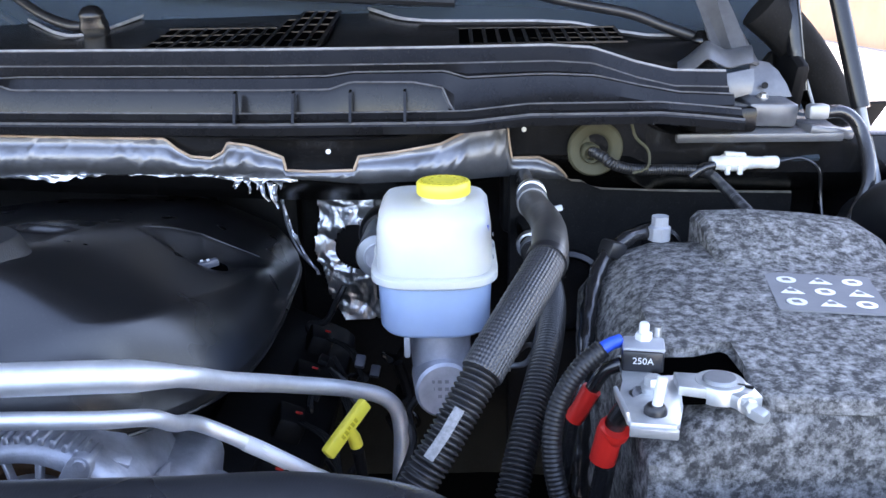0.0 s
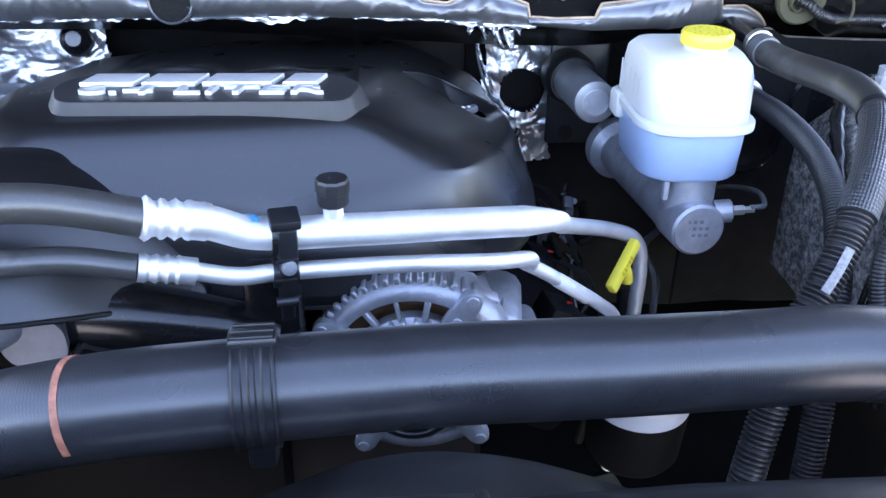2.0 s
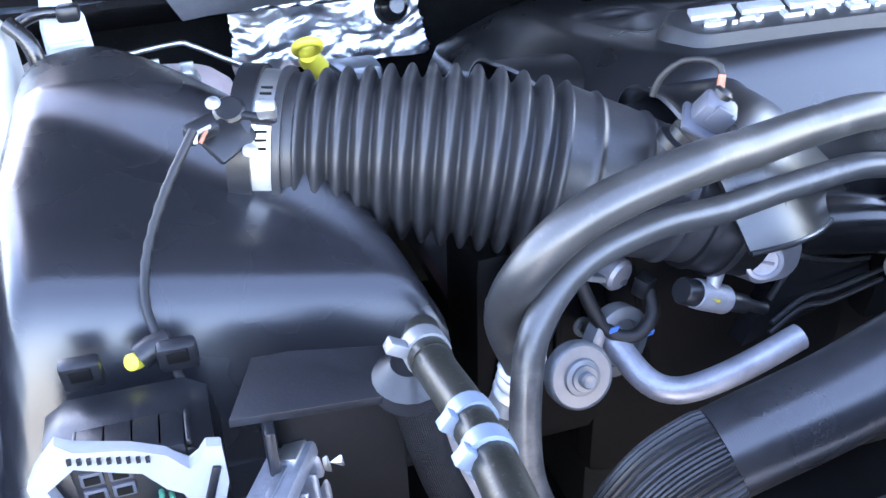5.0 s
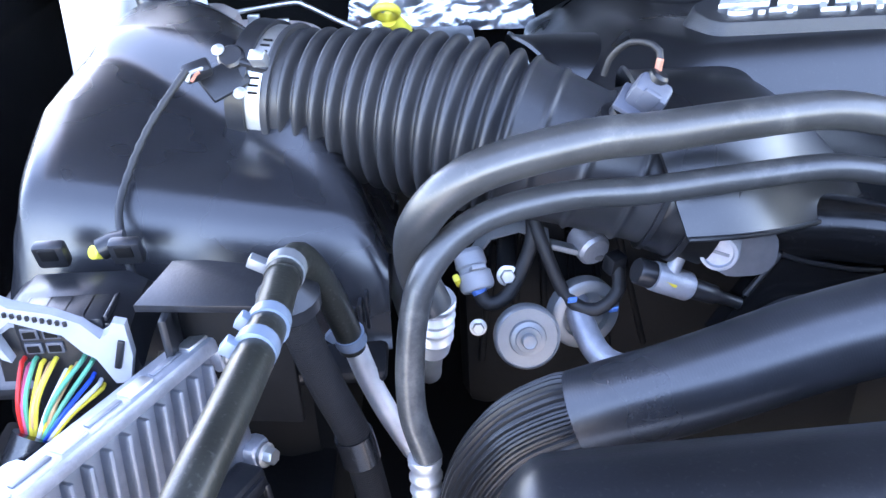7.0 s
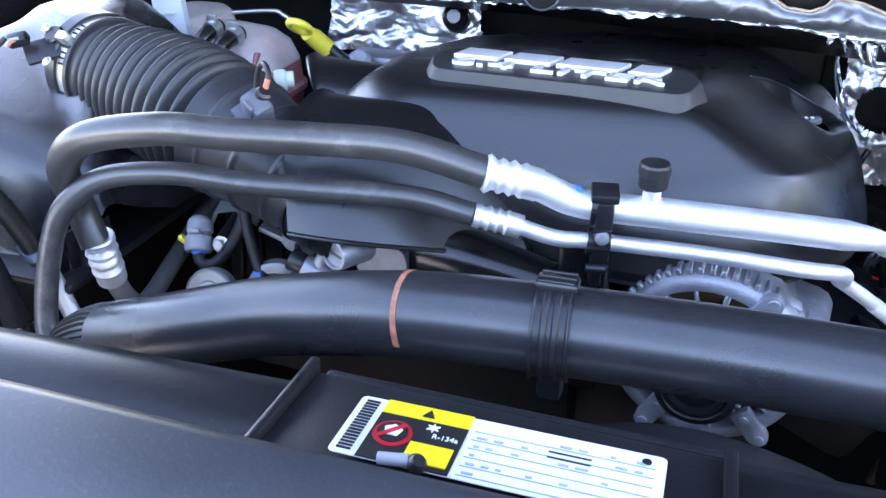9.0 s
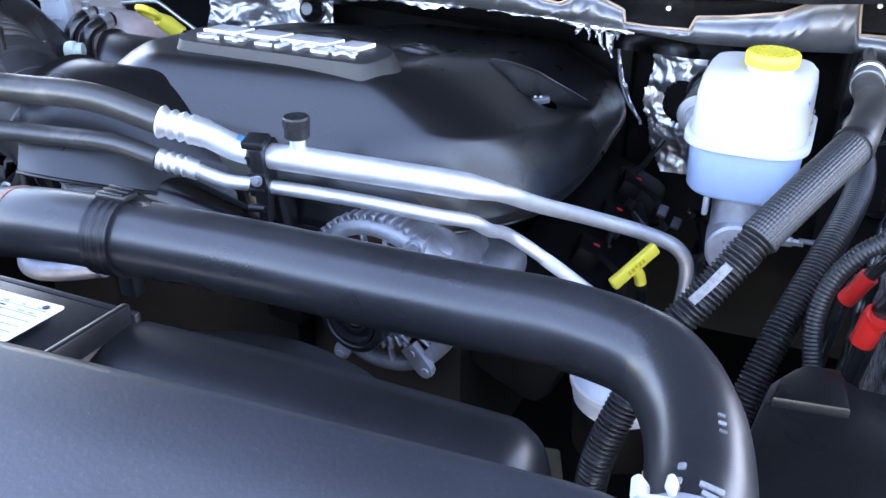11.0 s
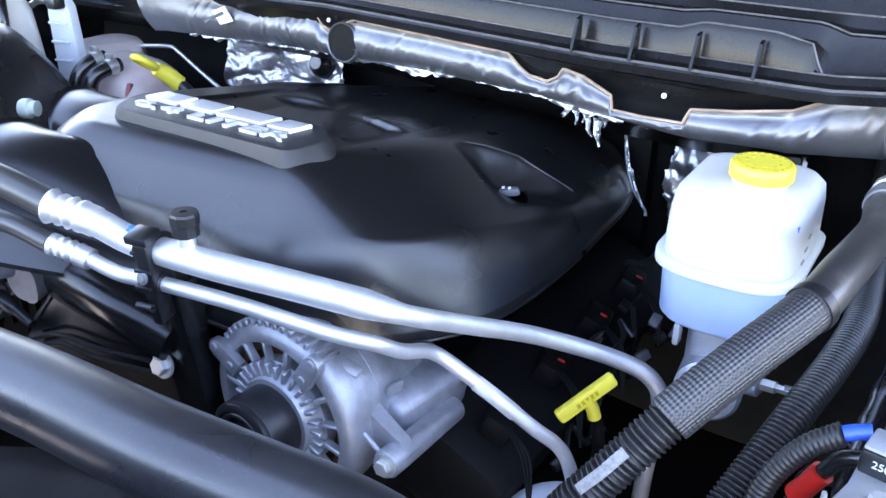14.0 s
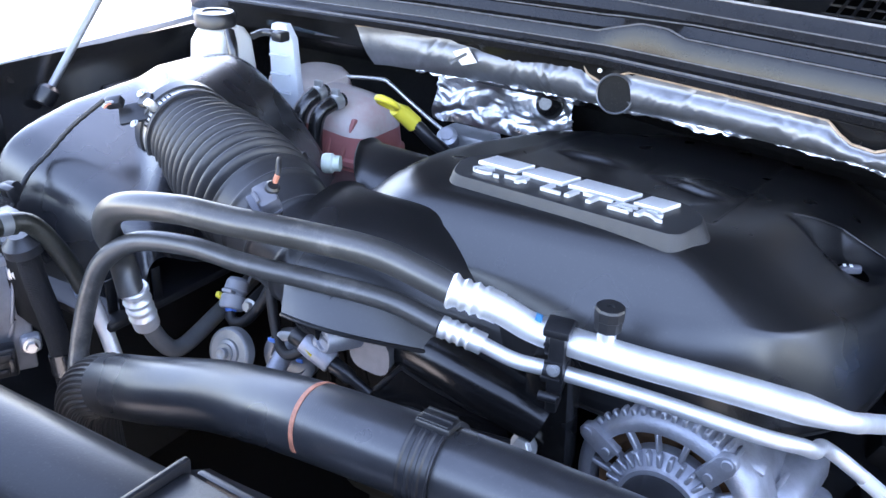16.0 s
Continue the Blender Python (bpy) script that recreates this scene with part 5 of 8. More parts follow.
def build_air_sensor():
    s = thing("air_sensor", (-0.695, 0.522, 1.37), "grey air temperature sensor connector with orange wire", "sensor")
    o = Vector((-0.700, 0.528, 1.372))
    part("base", lathe_bm([(0.017, 0), (0.017, 0.006), (0.012, 0.008), (0.012, 0.014), (0, 0.014)], o + Vector((-0.012, 0.008, -0.012)), (0.4, -0.3, 0.8), 20), BLACK, s)
    body = part("connector", box_bm(o + Vector((0.005, -0.004, 0.014)), (0.025, 0.019, 0.022), 0.004, (25, 30, -20)), GREY, s)
    part("collar", box_bm(o + Vector((-0.001, -0.002, 0.006)), (0.031, 0.025, 0.005), 0.002, (25, 30, -20)), GREY, body)
    part("lock_tab", box_bm(o + Vector((0.003, -0.014, 0.015)), (0.012, 0.004, 0.016), 0.001, (25, 30, -20)), GREY, body)
    part("slot", box_bm(o + Vector((0.003, -0.0162, 0.017)), (0.007, 0.002, 0.006), 0.0005, (25, 30, -20)), DARK, body)
    part("wire_seal", lathe_bm([(0.007, 0), (0.007, 0.004), (0.005, 0.006), (0, 0.006)], o + Vector((0.010, -0.002, 0.024)), (0.5, -0.2, 0.85), 14), BLACK, body)
    w = o + Vector((0.012, 0.002, 0.028))
    part("wire", tube_bm(curve([w + Vector((0.001, 0.001, 0.008)), w + Vector((0.001, 0.003, 0.013)), w + Vector((-0.005, 0.010, 0.017)), w + Vector((-0.016, 0.022, 0.014)), w + Vector((-0.026, 0.030, 0.002)), w + Vector((-0.030, 0.033, -0.012))]), 0.0024, 10), SLEEVE, s, "grey taped lead")
    part("wire", tube_bm(curve([w - Vector((0.001, 0.002, 0.002)), w + Vector((0, 0, 0.006)), w + Vector((0.001, 0.001, 0.009))]), 0.0026, 8), ORANGE, s, "bare orange wire")
    g = thing("vent_hose_fitting", (-0.775, 0.685, 1.35), "pale green hose fitting under the inlet hood", "hose fitting")
    part("collar", lathe_bm([(0.010, -0.008), (0.0115, -0.005), (0.0115, 0.003), (0.009, 0.005), (0.009, 0.012), (0.007, 0.012)], (-0.770, 0.700, 1.348), (1, 0.5, 0.05), 20), GREEN, g)
    part("stub", tube_bm([Vector((-0.79, 0.68, 1.350)), Vector((-0.81, 0.672, 1.349)), Vector((-0.83, 0.66, 1.345))], 0.012, 14), BLACK, g)


build_air_sensor()


def build_maf():
    s = thing("airflow_sensor", (-1.005, 0.62, 1.38), "airflow sensor with black plug and two screws on the airbox", "sensor")
    part("plate", box_bm((-0.998, 0.626, 1.378), (0.044, 0.026, 0.006), 0.003, (42, -12, 40)), BLACK, s)
    part("plug", box_bm((-1.017, 0.610, 1.390), (0.022, 0.013, 0.012), 0.003, (38, -12, 20)), BLACK, s)
    part("plug_mouth", box_bm((-1.018, 0.6035, 1.3905), (0.016, 0.002, 0.007), 0.001, (38, -12, 20)), PALE, s)
    for k, mm in enumerate((GREEN, ORANGE)):
        part("wire", tube_bm([Vector((-1.020 + 0.006 * k, 0.6035, 1.391)), Vector((-1.021 + 0.005 * k, 0.600, 1.390)), Vector((-1.022 + 0.003 * k, 0.597, 1.386))], 0.0014, 6), mm, s)
    part("boss", lathe_bm([(0.011, -0.01), (0.011, 0.004), (0.009, 0.006), (0, 0.006)], (-0.996, 0.640, 1.388), (-0.1, -0.6, 0.8), 20), BLACK, s)
    part("gusset", box_bm((-0.980, 0.632, 1.384), (0.03, 0.006, 0.010), 0.002, (30, 10, -20)), BLACK, s)
    for q in ((-1.006, 0.640, 1.396), (-0.988, 0.612, 1.370)):
        bolt(s, q, (-0.1, -0.6, 0.8), 0.0036, 0.003)
    part("lead", tube_bm(curve([(-1.022, 0.600, 1.394), (-1.046, 0.572, 1.366), (-1.062, 0.548, 1.338), (-1.066, 0.520, 1.318), (-1.056, 0.492, 1.296), (-1.045, 0.462, 1.272)]), lambda f, q: 0.0029 + 0.0004 * math.sin(q * 500), 10), SLEEVE, s, "taped wiring lead")


build_maf()


# ---- refrigerant lines ----
def crimp_bm(line, r):
    return tube_bm(line, lambda f, s: r * (1.18 if f < 0.06 else 1.0) * (1 - 0.20 * (0.5 + 0.5 * math.cos(2 * math.pi * 5 * f)) if f < 0.75 else 0.92), 20)


def build_ac_line(name, hose, pipe, rh, rp, label, crimp_len):
    t = thing(name, hose[0], label, "hose", "refrigerant lines")
    part("rubber_hose", tube_bm(curve(hose, 0.005), rh, 24), RUBBER_DUSTY, t, "dusty black rubber hose")
    line = curve(pipe, 0.0025)
    n = max(4, round(crimp_len / 0.0025))
    part("crimp_sleeve", crimp_bm(line[:n], rh * 1.10), ALU, t, "knurled bright crimp sleeve")
    part("metal_pipe", tube_bm(line[n - 3:], rp, 24), ALU_PIPE, t, "bare aluminium pipe")
    return t


suction = build_ac_line("suction_line",
    [(-0.846, 0.476, 1.255), (-0.858, 0.478, 1.292), (-0.850, 0.461, 1.335), (-0.816, 0.455, 1.368), (-0.750, 0.463, 1.382), (-0.699, 0.481, 1.378), (-0.635, 0.506, 1.373), (-0.566, 0.524, 1.369), (-0.502, 0.538, 1.351)],
    [(-0.502, 0.535, 1.352), (-0.464, 0.549, 1.342), (-0.428, 0.563, 1.325), (-0.354, 0.571, 1.323), (-0.282, 0.593, 1.315), (-0.221, 0.611, 1.308), (-0.192, 0.630, 1.298), (-0.178, 0.688, 1.266), (-0.146, 0.770, 1.223), (-0.090, 0.824, 1.190), (-0.056, 0.843, 1.168), (-0.044, 0.846, 1.135), (-0.047, 0.838, 1.061), (-0.050, 0.838, 0.95), (-0.052, 0.836, 0.84)],
    0.0135, lambda f, s: 0.0125 if s < 0.255 else max(0.0085, 0.0125 - (s - 0.255) * 0.12), "thick dusty rubber refrigerant hose joined to a bright aluminium pipe", 0.048)
part("port_stem", tube_bm([Vector((-0.374, 0.570, 1.326)), Vector((-0.374, 0.570, 1.338)), Vector((-0.374, 0.570, 1.345))], 0.0075, 14), ALU, suction)
part("port_cap", lathe_bm([(0.0105, 0), (0.0115, 0.001), (0.0115, 0.010), (0.0125, 0.011), (0.0125, 0.019), (0.0115, 0.021), (0.003, 0.021), (0.003, 0.0195), (0, 0.0195)], (-0.374, 0.570, 1.344), (0, 0, 1), 10), BLACK, suction, "black ribbed service port cap", 25)
def arc_mark(line, r, a0, a1):
    rows = []
    for i, p in enumerate(line):
        t = (line[min(i + 1, len(line) - 1)] - line[max(i - 1, 0)]).normalized()
        up = (Vector((0, 0, 1)) - t * t.z).normalized()
        rows.append([p + (up * math.cos(radians(a)) + t.cross(up) * math.sin(radians(a))) * r for a in [a0 + (a1 - a0) * k / 16 for k in range(17)]])
    return sheet_bm(rows, 0.0003)


INK = pbr("light_blue_ink", (0.06, 0.33, 0.62), 0.5, vary=0.3, vary_scale=300)
part("ink_mark", arc_mark(curve([(-0.437, 0.5595, 1.3285), (-0.4345, 0.5605, 1.3275), (-0.432, 0.5615, 1.3265)], 0.001), 0.0128, -110, 30), INK, suction, "light blue ink ring")
part("ink_mark", arc_mark(curve([(-0.478, 0.5437, 1.3465), (-0.476, 0.5445, 1.346), (-0.473, 0.5456, 1.345)], 0.001), 0.0145, -95, -70), INK, suction, "light blue ink smear")
low = part("lower_crimp", crimp_bm(curve([(-0.845, 0.478, 1.262), (-0.847, 0.485, 1.232), (-0.850, 0.492, 1.210)], 0.002), 0.0150), ALU, suction, "bright crimp sleeve")
part("lower_pipe", tube_bm(curve([(-0.850, 0.492, 1.212), (-0.853, 0.508, 1.180), (-0.854, 0.525, 1.160), (-0.859, 0.550, 1.154), (-0.872, 0.610, 1.160), (-0.896, 0.710, 1.169), (-0.925, 0.830, 1.176)]), 0.0098, 18), STEEL_GREY, suction, "grey pipe elbow")

liquid = build_ac_line("liquid_line",
    [(-0.854, 0.405, 1.180), (-0.864, 0.421, 1.215), (-0.860, 0.438, 1.268), (-0.847, 0.451, 1.304), (-0.813, 0.466, 1.329), (-0.757, 0.482, 1.335), (-0.700, 0.496, 1.329), (-0.630, 0.518, 1.324), (-0.560, 0.530, 1.323), (-0.510, 0.536, 1.313)],
    [(-0.510, 0.536, 1.313), (-0.478, 0.545, 1.305), (-0.445, 0.553, 1.295), (-0.412, 0.562, 1.293), (-0.333, 0.581, 1.287), (-0.253, 0.597, 1.279), (-0.219, 0.615, 1.271), (-0.211, 0.645, 1.250), (-0.208, 0.686, 1.228), (-0.181, 0.701, 1.206), (-0.124, 0.722, 1.160), (-0.097, 0.742, 1.125), (-0.08, 0.75, 1.06)],
    0.0098, 0.0068, "thin dusty rubber refrigerant hose joined to a slim aluminium pipe", 0.042)
part("lower_crimp", crimp_bm(curve([(-0.857, 0.407, 1.182), (-0.857, 0.405, 1.150), (-0.857, 0.403, 1.125)], 0.002), 0.0118), ALU, liquid, "bright crimp sleeve")
part("pipe_label", tube_bm([Vector(p) for p in ((-0.172, 0.7045, 1.1985), (-0.155, 0.711, 1.185), (-0.138, 0.717, 1.171))], 0.0075, 14), LABEL_WHITE, liquid, "white printed sleeve")


def build_line_clamp():
    c = thing("line_clamp", (-0.415, 0.567, 1.27), "black plastic clamp joining two refrigerant pipes", "clamp")
    part("body", box_bm((-0.409, 0.563, 1.308), (0.014, 0.030, 0.060), 0.003, (8, 0, 12)), BLACK, c)
    part("hinge", lathe_bm([(0.004, -0.008), (0.004, 0.008), (0, 0.008)], (-0.409, 0.547, 1.276), (1, 0.2, 0), 12), BLACK, c)
    part("web", box_bm((-0.412, 0.566, 1.268), (0.010, 0.020, 0.030), 0.002, (8, 0, 12)), BLACK, c)
    part("upper_band", tube_bm([Vector((-0.420, 0.563, 1.3250)), Vector((-0.411, 0.565, 1.3248)), Vector((-0.402, 0.566, 1.3245))], 0.0165, 24), BLACK, c)
    part("lower_band", tube_bm([Vector((-0.420, 0.560, 1.2935)), Vector((-0.411, 0.562, 1.293)), Vector((-0.402, 0.564, 1.2925))], 0.0115, 20), BLACK, c)
    part("latch", box_bm((-0.408, 0.553, 1.341), (0.022, 0.022, 0.008), 0.002, (8, 0, 12)), BLACK, c)
    bolt(c, (-0.406, 0.546, 1.305), (0.1, -1, 0.25), 0.0040, 0.0035, STEEL_GREY)
    for k in range(4):
        part("rib", box_bm((-0.409 + 0.002 * (k % 2), 0.5475, 1.326 - 0.016 * k), (0.016, 0.003, 0.003), 0.0008, (8, 0, 12)), BLACK, c)


build_line_clamp()


# ---- cooling hoses at the front ----
def build_radiator_hose():
    h = thing("radiator_hose", (-0.4, 0.385, 1.28), "thick black rubber radiator hose with faded print", "hose")
    pts = [(-0.822, 0.395, 1.04), (-0.822, 0.392, 1.11), (-0.818, 0.388, 1.160), (-0.803, 0.384, 1.201), (-0.773, 0.382, 1.228), (-0.692, 0.374, 1.262), (-0.618, 0.376, 1.288), (-0.549, 0.370, 1.310), (-0.484, 0.367, 1.324), (-0.401, 0.374, 1.327), (-0.301, 0.381, 1.328), (-0.207, 0.384, 1.328), (-0.127, 0.392, 1.325), (-0.063, 0.395, 1.325), (-0.006, 0.384, 1.322), (0.024, 0.346, 1.317), (0.038, 0.298, 1.312), (0.040, 0.260, 1.310), (0.036, 0.19, 1.310)]
    line = curve(pts, 0.006)
    R = 0.0285
    n = len(line)
    at = lambda x: min(range(n), key=lambda i: abs(line[i].x - x) + (100 if i > n * 0.86 else 0))
    part("hose", tube_bm(line[at(-0.757):], R, 40), RUBBER_WOVEN, h)
    part("ribbed_sleeve", ribbed_tube(line[:at(-0.750)], 0.0295, 0.0022, 34), CORRUGATED, h, "ribbed black sleeve")
    i = at(-0.4955)
    part("paint_mark", arc_band([line[i - 1].lerp(line[i], 0.30), line[i - 1].lerp(line[i], 0.95)], R + 0.0005, -125, 105), ORANGE, h, "faded orange paint stripe")
    i = at(-0.413)
    band = curve([line[i - 1], line[i], line[i + 1], line[i + 2], line[i + 3]], 0.0012)
    part("hose_strap", tube_bm(band, lambda f, q: R + 0.0022 + 0.0012 * (math.cos(6 * math.pi * f) > 0.3), 40), BLACK, h, "black plastic strap with raised edges", 30)
    part("strap_lock", box_bm(line[i] + Vector((0.006, 0.004, R + 0.003)), (0.026, 0.018, 0.006), 0.002, (-8, 0, 4)), BLACK, h)
    for k in range(3):
        part("lock_tooth", box_bm(line[i] + Vector((0.006, -0.002 + 0.006 * k, R + 0.0066)), (0.022, 0.0022, 0.0022), 0.0006, (-8, 0, 4)), BLACK, h)
    part("strap_foot", box_bm(line[i] + Vector((0.006, 0.004, -R - 0.010)), (0.016, 0.014, 0.030), 0.003), BLACK, h)
    # faded print and spring clamp near the radiator neck
    def print_at(f, ang, w, hgt, name="print_bar"):
        i = int(f * (n - 1))
        t = (line[min(i + 1, n - 1)] - line[i - 1]).normalized()
        out = (Vector((math.cos(radians(ang)), 0, math.sin(radians(ang))))).normalized()
        out = (out - t * out.dot(t)).normalized()
        side = t.cross(out)
        m = Matrix((( *side, 0), (*t, 0), (*out, 0), (0, 0, 0, 1))).transposed()
        m = Matrix.Translation(line[i] + out * (R - 0.0004)) @ m
        part(name, plate_bm(rounded(w, hgt, min(w, hgt) * 0.2, 2), 0.0012, m), PRINT_FADED, h, "faded white print")
    for k in range(5):
        print_at(0.890 + 0.0036 * k, 74, 0.0042, 0.0022)
    for k in range(4):
        print_at(0.938 + 0.0060 * k, 80 - 4 * (k % 2), 0.012, 0.0034)
    for k in range(3):
        print_at(0.928 + 0.008 * k, 112, 0.004, 0.0045)
    return h, line


def ribbed_tube(line, r, depth, teeth):
    bm = bmesh.new()
    segs = teeth * 4
    rings = []
    t0 = (line[1] - line[0]).normalized()
    side = t0.orthogonal().normalized()
    n = len(line)
    for i, p in enumerate(line):
        t = (line[min(i + 1, n - 1)] - line[max(i - 1, 0)]).normalized()
        side = (side - t * side.dot(t)).normalized()
        up = t.cross(side)
        k = 1.0 if i < n - 1 else 0.96
        rings.append([bm.verts.new(p + (side * math.cos(2 * math.pi * j / segs) + up * math.sin(2 * math.pi * j / segs)) * (r - (depth if j % 4 in (2, 3) else 0)) * k) for j in range(segs)])
    for a, b in zip(rings, rings[1:]):
        for j in range(segs):
            bm.faces.new((a[j], a[(j + 1) % segs], b[(j + 1) % segs], b[j]))
    bm.faces.new(rings[0][::-1])
    bm.faces.new(rings[-1])
    return bm


def arc_band(line, r, a0, a1):
    """Part of a ring round a line, from angle to angle, measured from straight up."""
    rows = []
    n = len(line)
    for i, p in enumerate(line):
        t = (line[min(i + 1, n - 1)] - line[max(i - 1, 0)]).normalized()
        up = (Vector((0, 0, 1)) - t * t.z).normalized()
        sd = t.cross(up)
        rows.append([p + (up * math.cos(radians(a)) + sd * math.sin(radians(a))) * r for a in [a0 + (a1 - a0) * k / 30 for k in range(31)]])
    return sheet_bm(rows, 0.0004)


def woven(name, base, rough, around, along, strength, mode, spec=0.8):
    """Fine relief laid along a hose: 'braid' crosses two spirals, 'rings' runs wavy lines round it."""
    m = pbr(name, base, rough, grain=0.05, vary=0.25, dust=0.05, spec=spec)
    nt = m.node_tree
    n, l = nt.nodes, nt.links
    b = n["Principled BSDF"]
    uv = n.new("ShaderNodeUVMap")
    sep = n.new("ShaderNodeSeparateXYZ")
    l.new(uv.outputs[0], sep.inputs[0])

    def calc(op, x, y=None):
        k = n.new("ShaderNodeMath")
        k.operation = op
        for slot, v in ((0, x), (1, y)):
            if v is None:
                continue
            if isinstance(v, (int, float)):
                k.inputs[slot].default_value = v
            else:
                l.new(v, k.inputs[slot])
        return k.outputs[0]
    u = calc("MULTIPLY", sep.outputs[0], around * 2 * math.pi)
    v = calc("MULTIPLY", sep.outputs[1], along * 2 * math.pi)
    if mode == "braid":
        h = calc("MULTIPLY", calc("SINE", calc("ADD", u, v)), calc("SINE", calc("SUBTRACT", u, v)))
    else:
        h = calc("SINE", calc("ADD", v, calc("MULTIPLY", calc("SINE", u), 0.8)))
    bp = n.new("ShaderNodeBump")
    bp.inputs["Strength"].default_value = strength
    bp.inputs["Distance"].default_value = 0.0008
    l.new(h, bp.inputs["Height"])
    l.new(bp.outputs[0], b.inputs["Normal"])
    return m


RUBBER_WOVEN = woven("cloth_marked_rubber", (0.020, 0.0208, 0.0235), 0.30, 40, 560, 0.05, "rings")
BRAID = woven("black_braid", (0.030, 0.031, 0.034), 0.44, 18, 150, 0.55, "braid")
BRAID_FINE = woven("fine_black_braid", (0.008, 0.008, 0.009), 0.70, 30, 270, 0.55, "braid", 0.25)
radiator_hose, rad_line = build_radiator_hose()
# faded print along the thick refrigerant hose
hose_line = curve([(-0.816, 0.455, 1.368), (-0.750, 0.463, 1.382), (-0.699, 0.481, 1.378), (-0.635, 0.506, 1.373), (-0.566, 0.524, 1.369), (-0.502, 0.538, 1.351)], 0.0015)
for start, count in ((50, 4), (150, 9)):
    for k in range(count):
        i = start + 3 * k + (k // 3) * 3
        part("print_bar", arc_band(hose_line[i:i + 2], 0.0137, -64 - 4 * (k % 2), -54), PRINT_FADED, suction, "faded white print")


def build_neck_clamp():
    c = thing("spring_clamp", (0.006, 0.24, 1.34), "white-coated spring clamp on the radiator hose end", "hose clamp")
    o = Vector((0.040, 0.252, 1.310))
    part("band", tube_bm([o + Vector((0, 0.006, 0)), o, o - Vector((0, 0.006, 0))], 0.0298, 32), PALE, c)
    part("tang", box_bm(o + Vector((-0.026, 0.006, 0.022)), (0.006, 0.016, 0.010), 0.002, (0, -40, 10)), WHITE, c)
    part("tang", box_bm(o + Vector((-0.012, 0.004, 0.033)), (0.004, 0.010, 0.007), 0.0015, (0, -30, 0)), WHITE, c)
    part("wire", tube_bm(curve([o + Vector((-0.026, 0.0, 0.024)), o + Vector((-0.010, -0.008, 0.034)), o + Vector((0.012, -0.012, 0.030)), o + Vector((0.028, -0.018, 0.012))]), 0.0017, 8), WHITE, c)


build_neck_clamp()


def build_fan_shroud():
    s = thing("fan_shroud", (-0.4, 0.25, 0.9), "black plastic fan shroud with two rounded upper ridges", "fan shroud")
    shift = lambda x: 0.008 + 0.06 * (min(x, -0.2) + 0.65)

    def ridge(x0, x1, closed):
        """A half-round bar with a domed end."""
        rows = []
        n = 60
        for k in range(n + 1):
            x = x0 + (x1 - x0) * k / n
            e = 1.0
            for end, on in ((x0, closed[0]), (x1, closed[1])):
                if on:
                    d = min(1, abs(x - end) / 0.030)
                    e = min(e, math.sqrt(max(0.0004, 1 - (1 - d) ** 2)))
            row = []
            for y, z in ((0.10, 1.300), (0.165, 1.312), (0.180, 1.324), (0.197, 1.335), (0.215, 1.3410), (0.232, 1.3410), (0.248, 1.3345), (0.2585, 1.323), (0.2625, 1.308), (0.2590, 1.292), (0.250, 1.282), (0.246, 1.20)):
                row.append((x, 0.222 + (y - 0.222) * (e if y > 0.222 else 1) + shift(x), z if z < 1.295 else 1.295 + (z - 1.295) * e))
            rows.append(row)
        part("ridge", sheet_bm(rows, 0.004), SHROUD, s, "half-round moulded ridge", 60)
    ridge(-0.825, -0.513, (True, False))
    ridge(-0.297, -0.030, (False, True))
    # funnel falling away towards the fan
    rows = []
    far = [(-0.62, 0.375), (-0.46, 0.395), (-0.40, 0.440), (-0.34, 0.468), (-0.27, 0.465), (-0.20, 0.432), (-0.12, 0.370), (-0.06, 0.305), (-0.035, 0.280)]
    for f, z in ((0.0, 1.268), (0.05, 1.262), (0.15, 1.256), (0.40, 1.246), (0.70, 1.234), (0.90, 1.220), (0.97, 1.205), (1.0, 1.18), (0.99, 1.0)):
        row = []
        for k in range(61):
            x = -0.62 + 0.585 * k / 60
            y0 = 0.262 + shift(x)
            y1 = max(y0 + 0.01, smooth_table(far, x, 0.03))
            row.append((x, y0 + (y1 - y0) * f, z - 0.020 * math.sin(math.pi * min(1, f)) * (1 - ((x + 0.33) / 0.30) ** 2)))
        rows.append(row)
    part("funnel", sheet_bm(rows, 0.004), SHROUD, s, angle=60)
    part("label_panel", box_bm((-0.405, 0.212, 1.345), (0.212, 0.098, 0.014), 0.003, (-4, 0, 0.5)), BLACK, s)
    part("panel_wall", box_bm((-0.405, 0.268, 1.305), (0.212, 0.006, 0.075), 0.002, (-4, 0, 1)), BLACK, s)
    for x in (-0.513, -0.297):
        part("rib", box_bm((x, 0.205, 1.350), (0.006, 0.12, 0.016), 0.002, (-4, 0, 2)), BLACK, s)
    return s


build_fan_shroud()


LABEL_SOFT = pbr("grey_blue_print", (0.40, 0.43, 0.50), 0.4, vary=0.2, vary_scale=200)


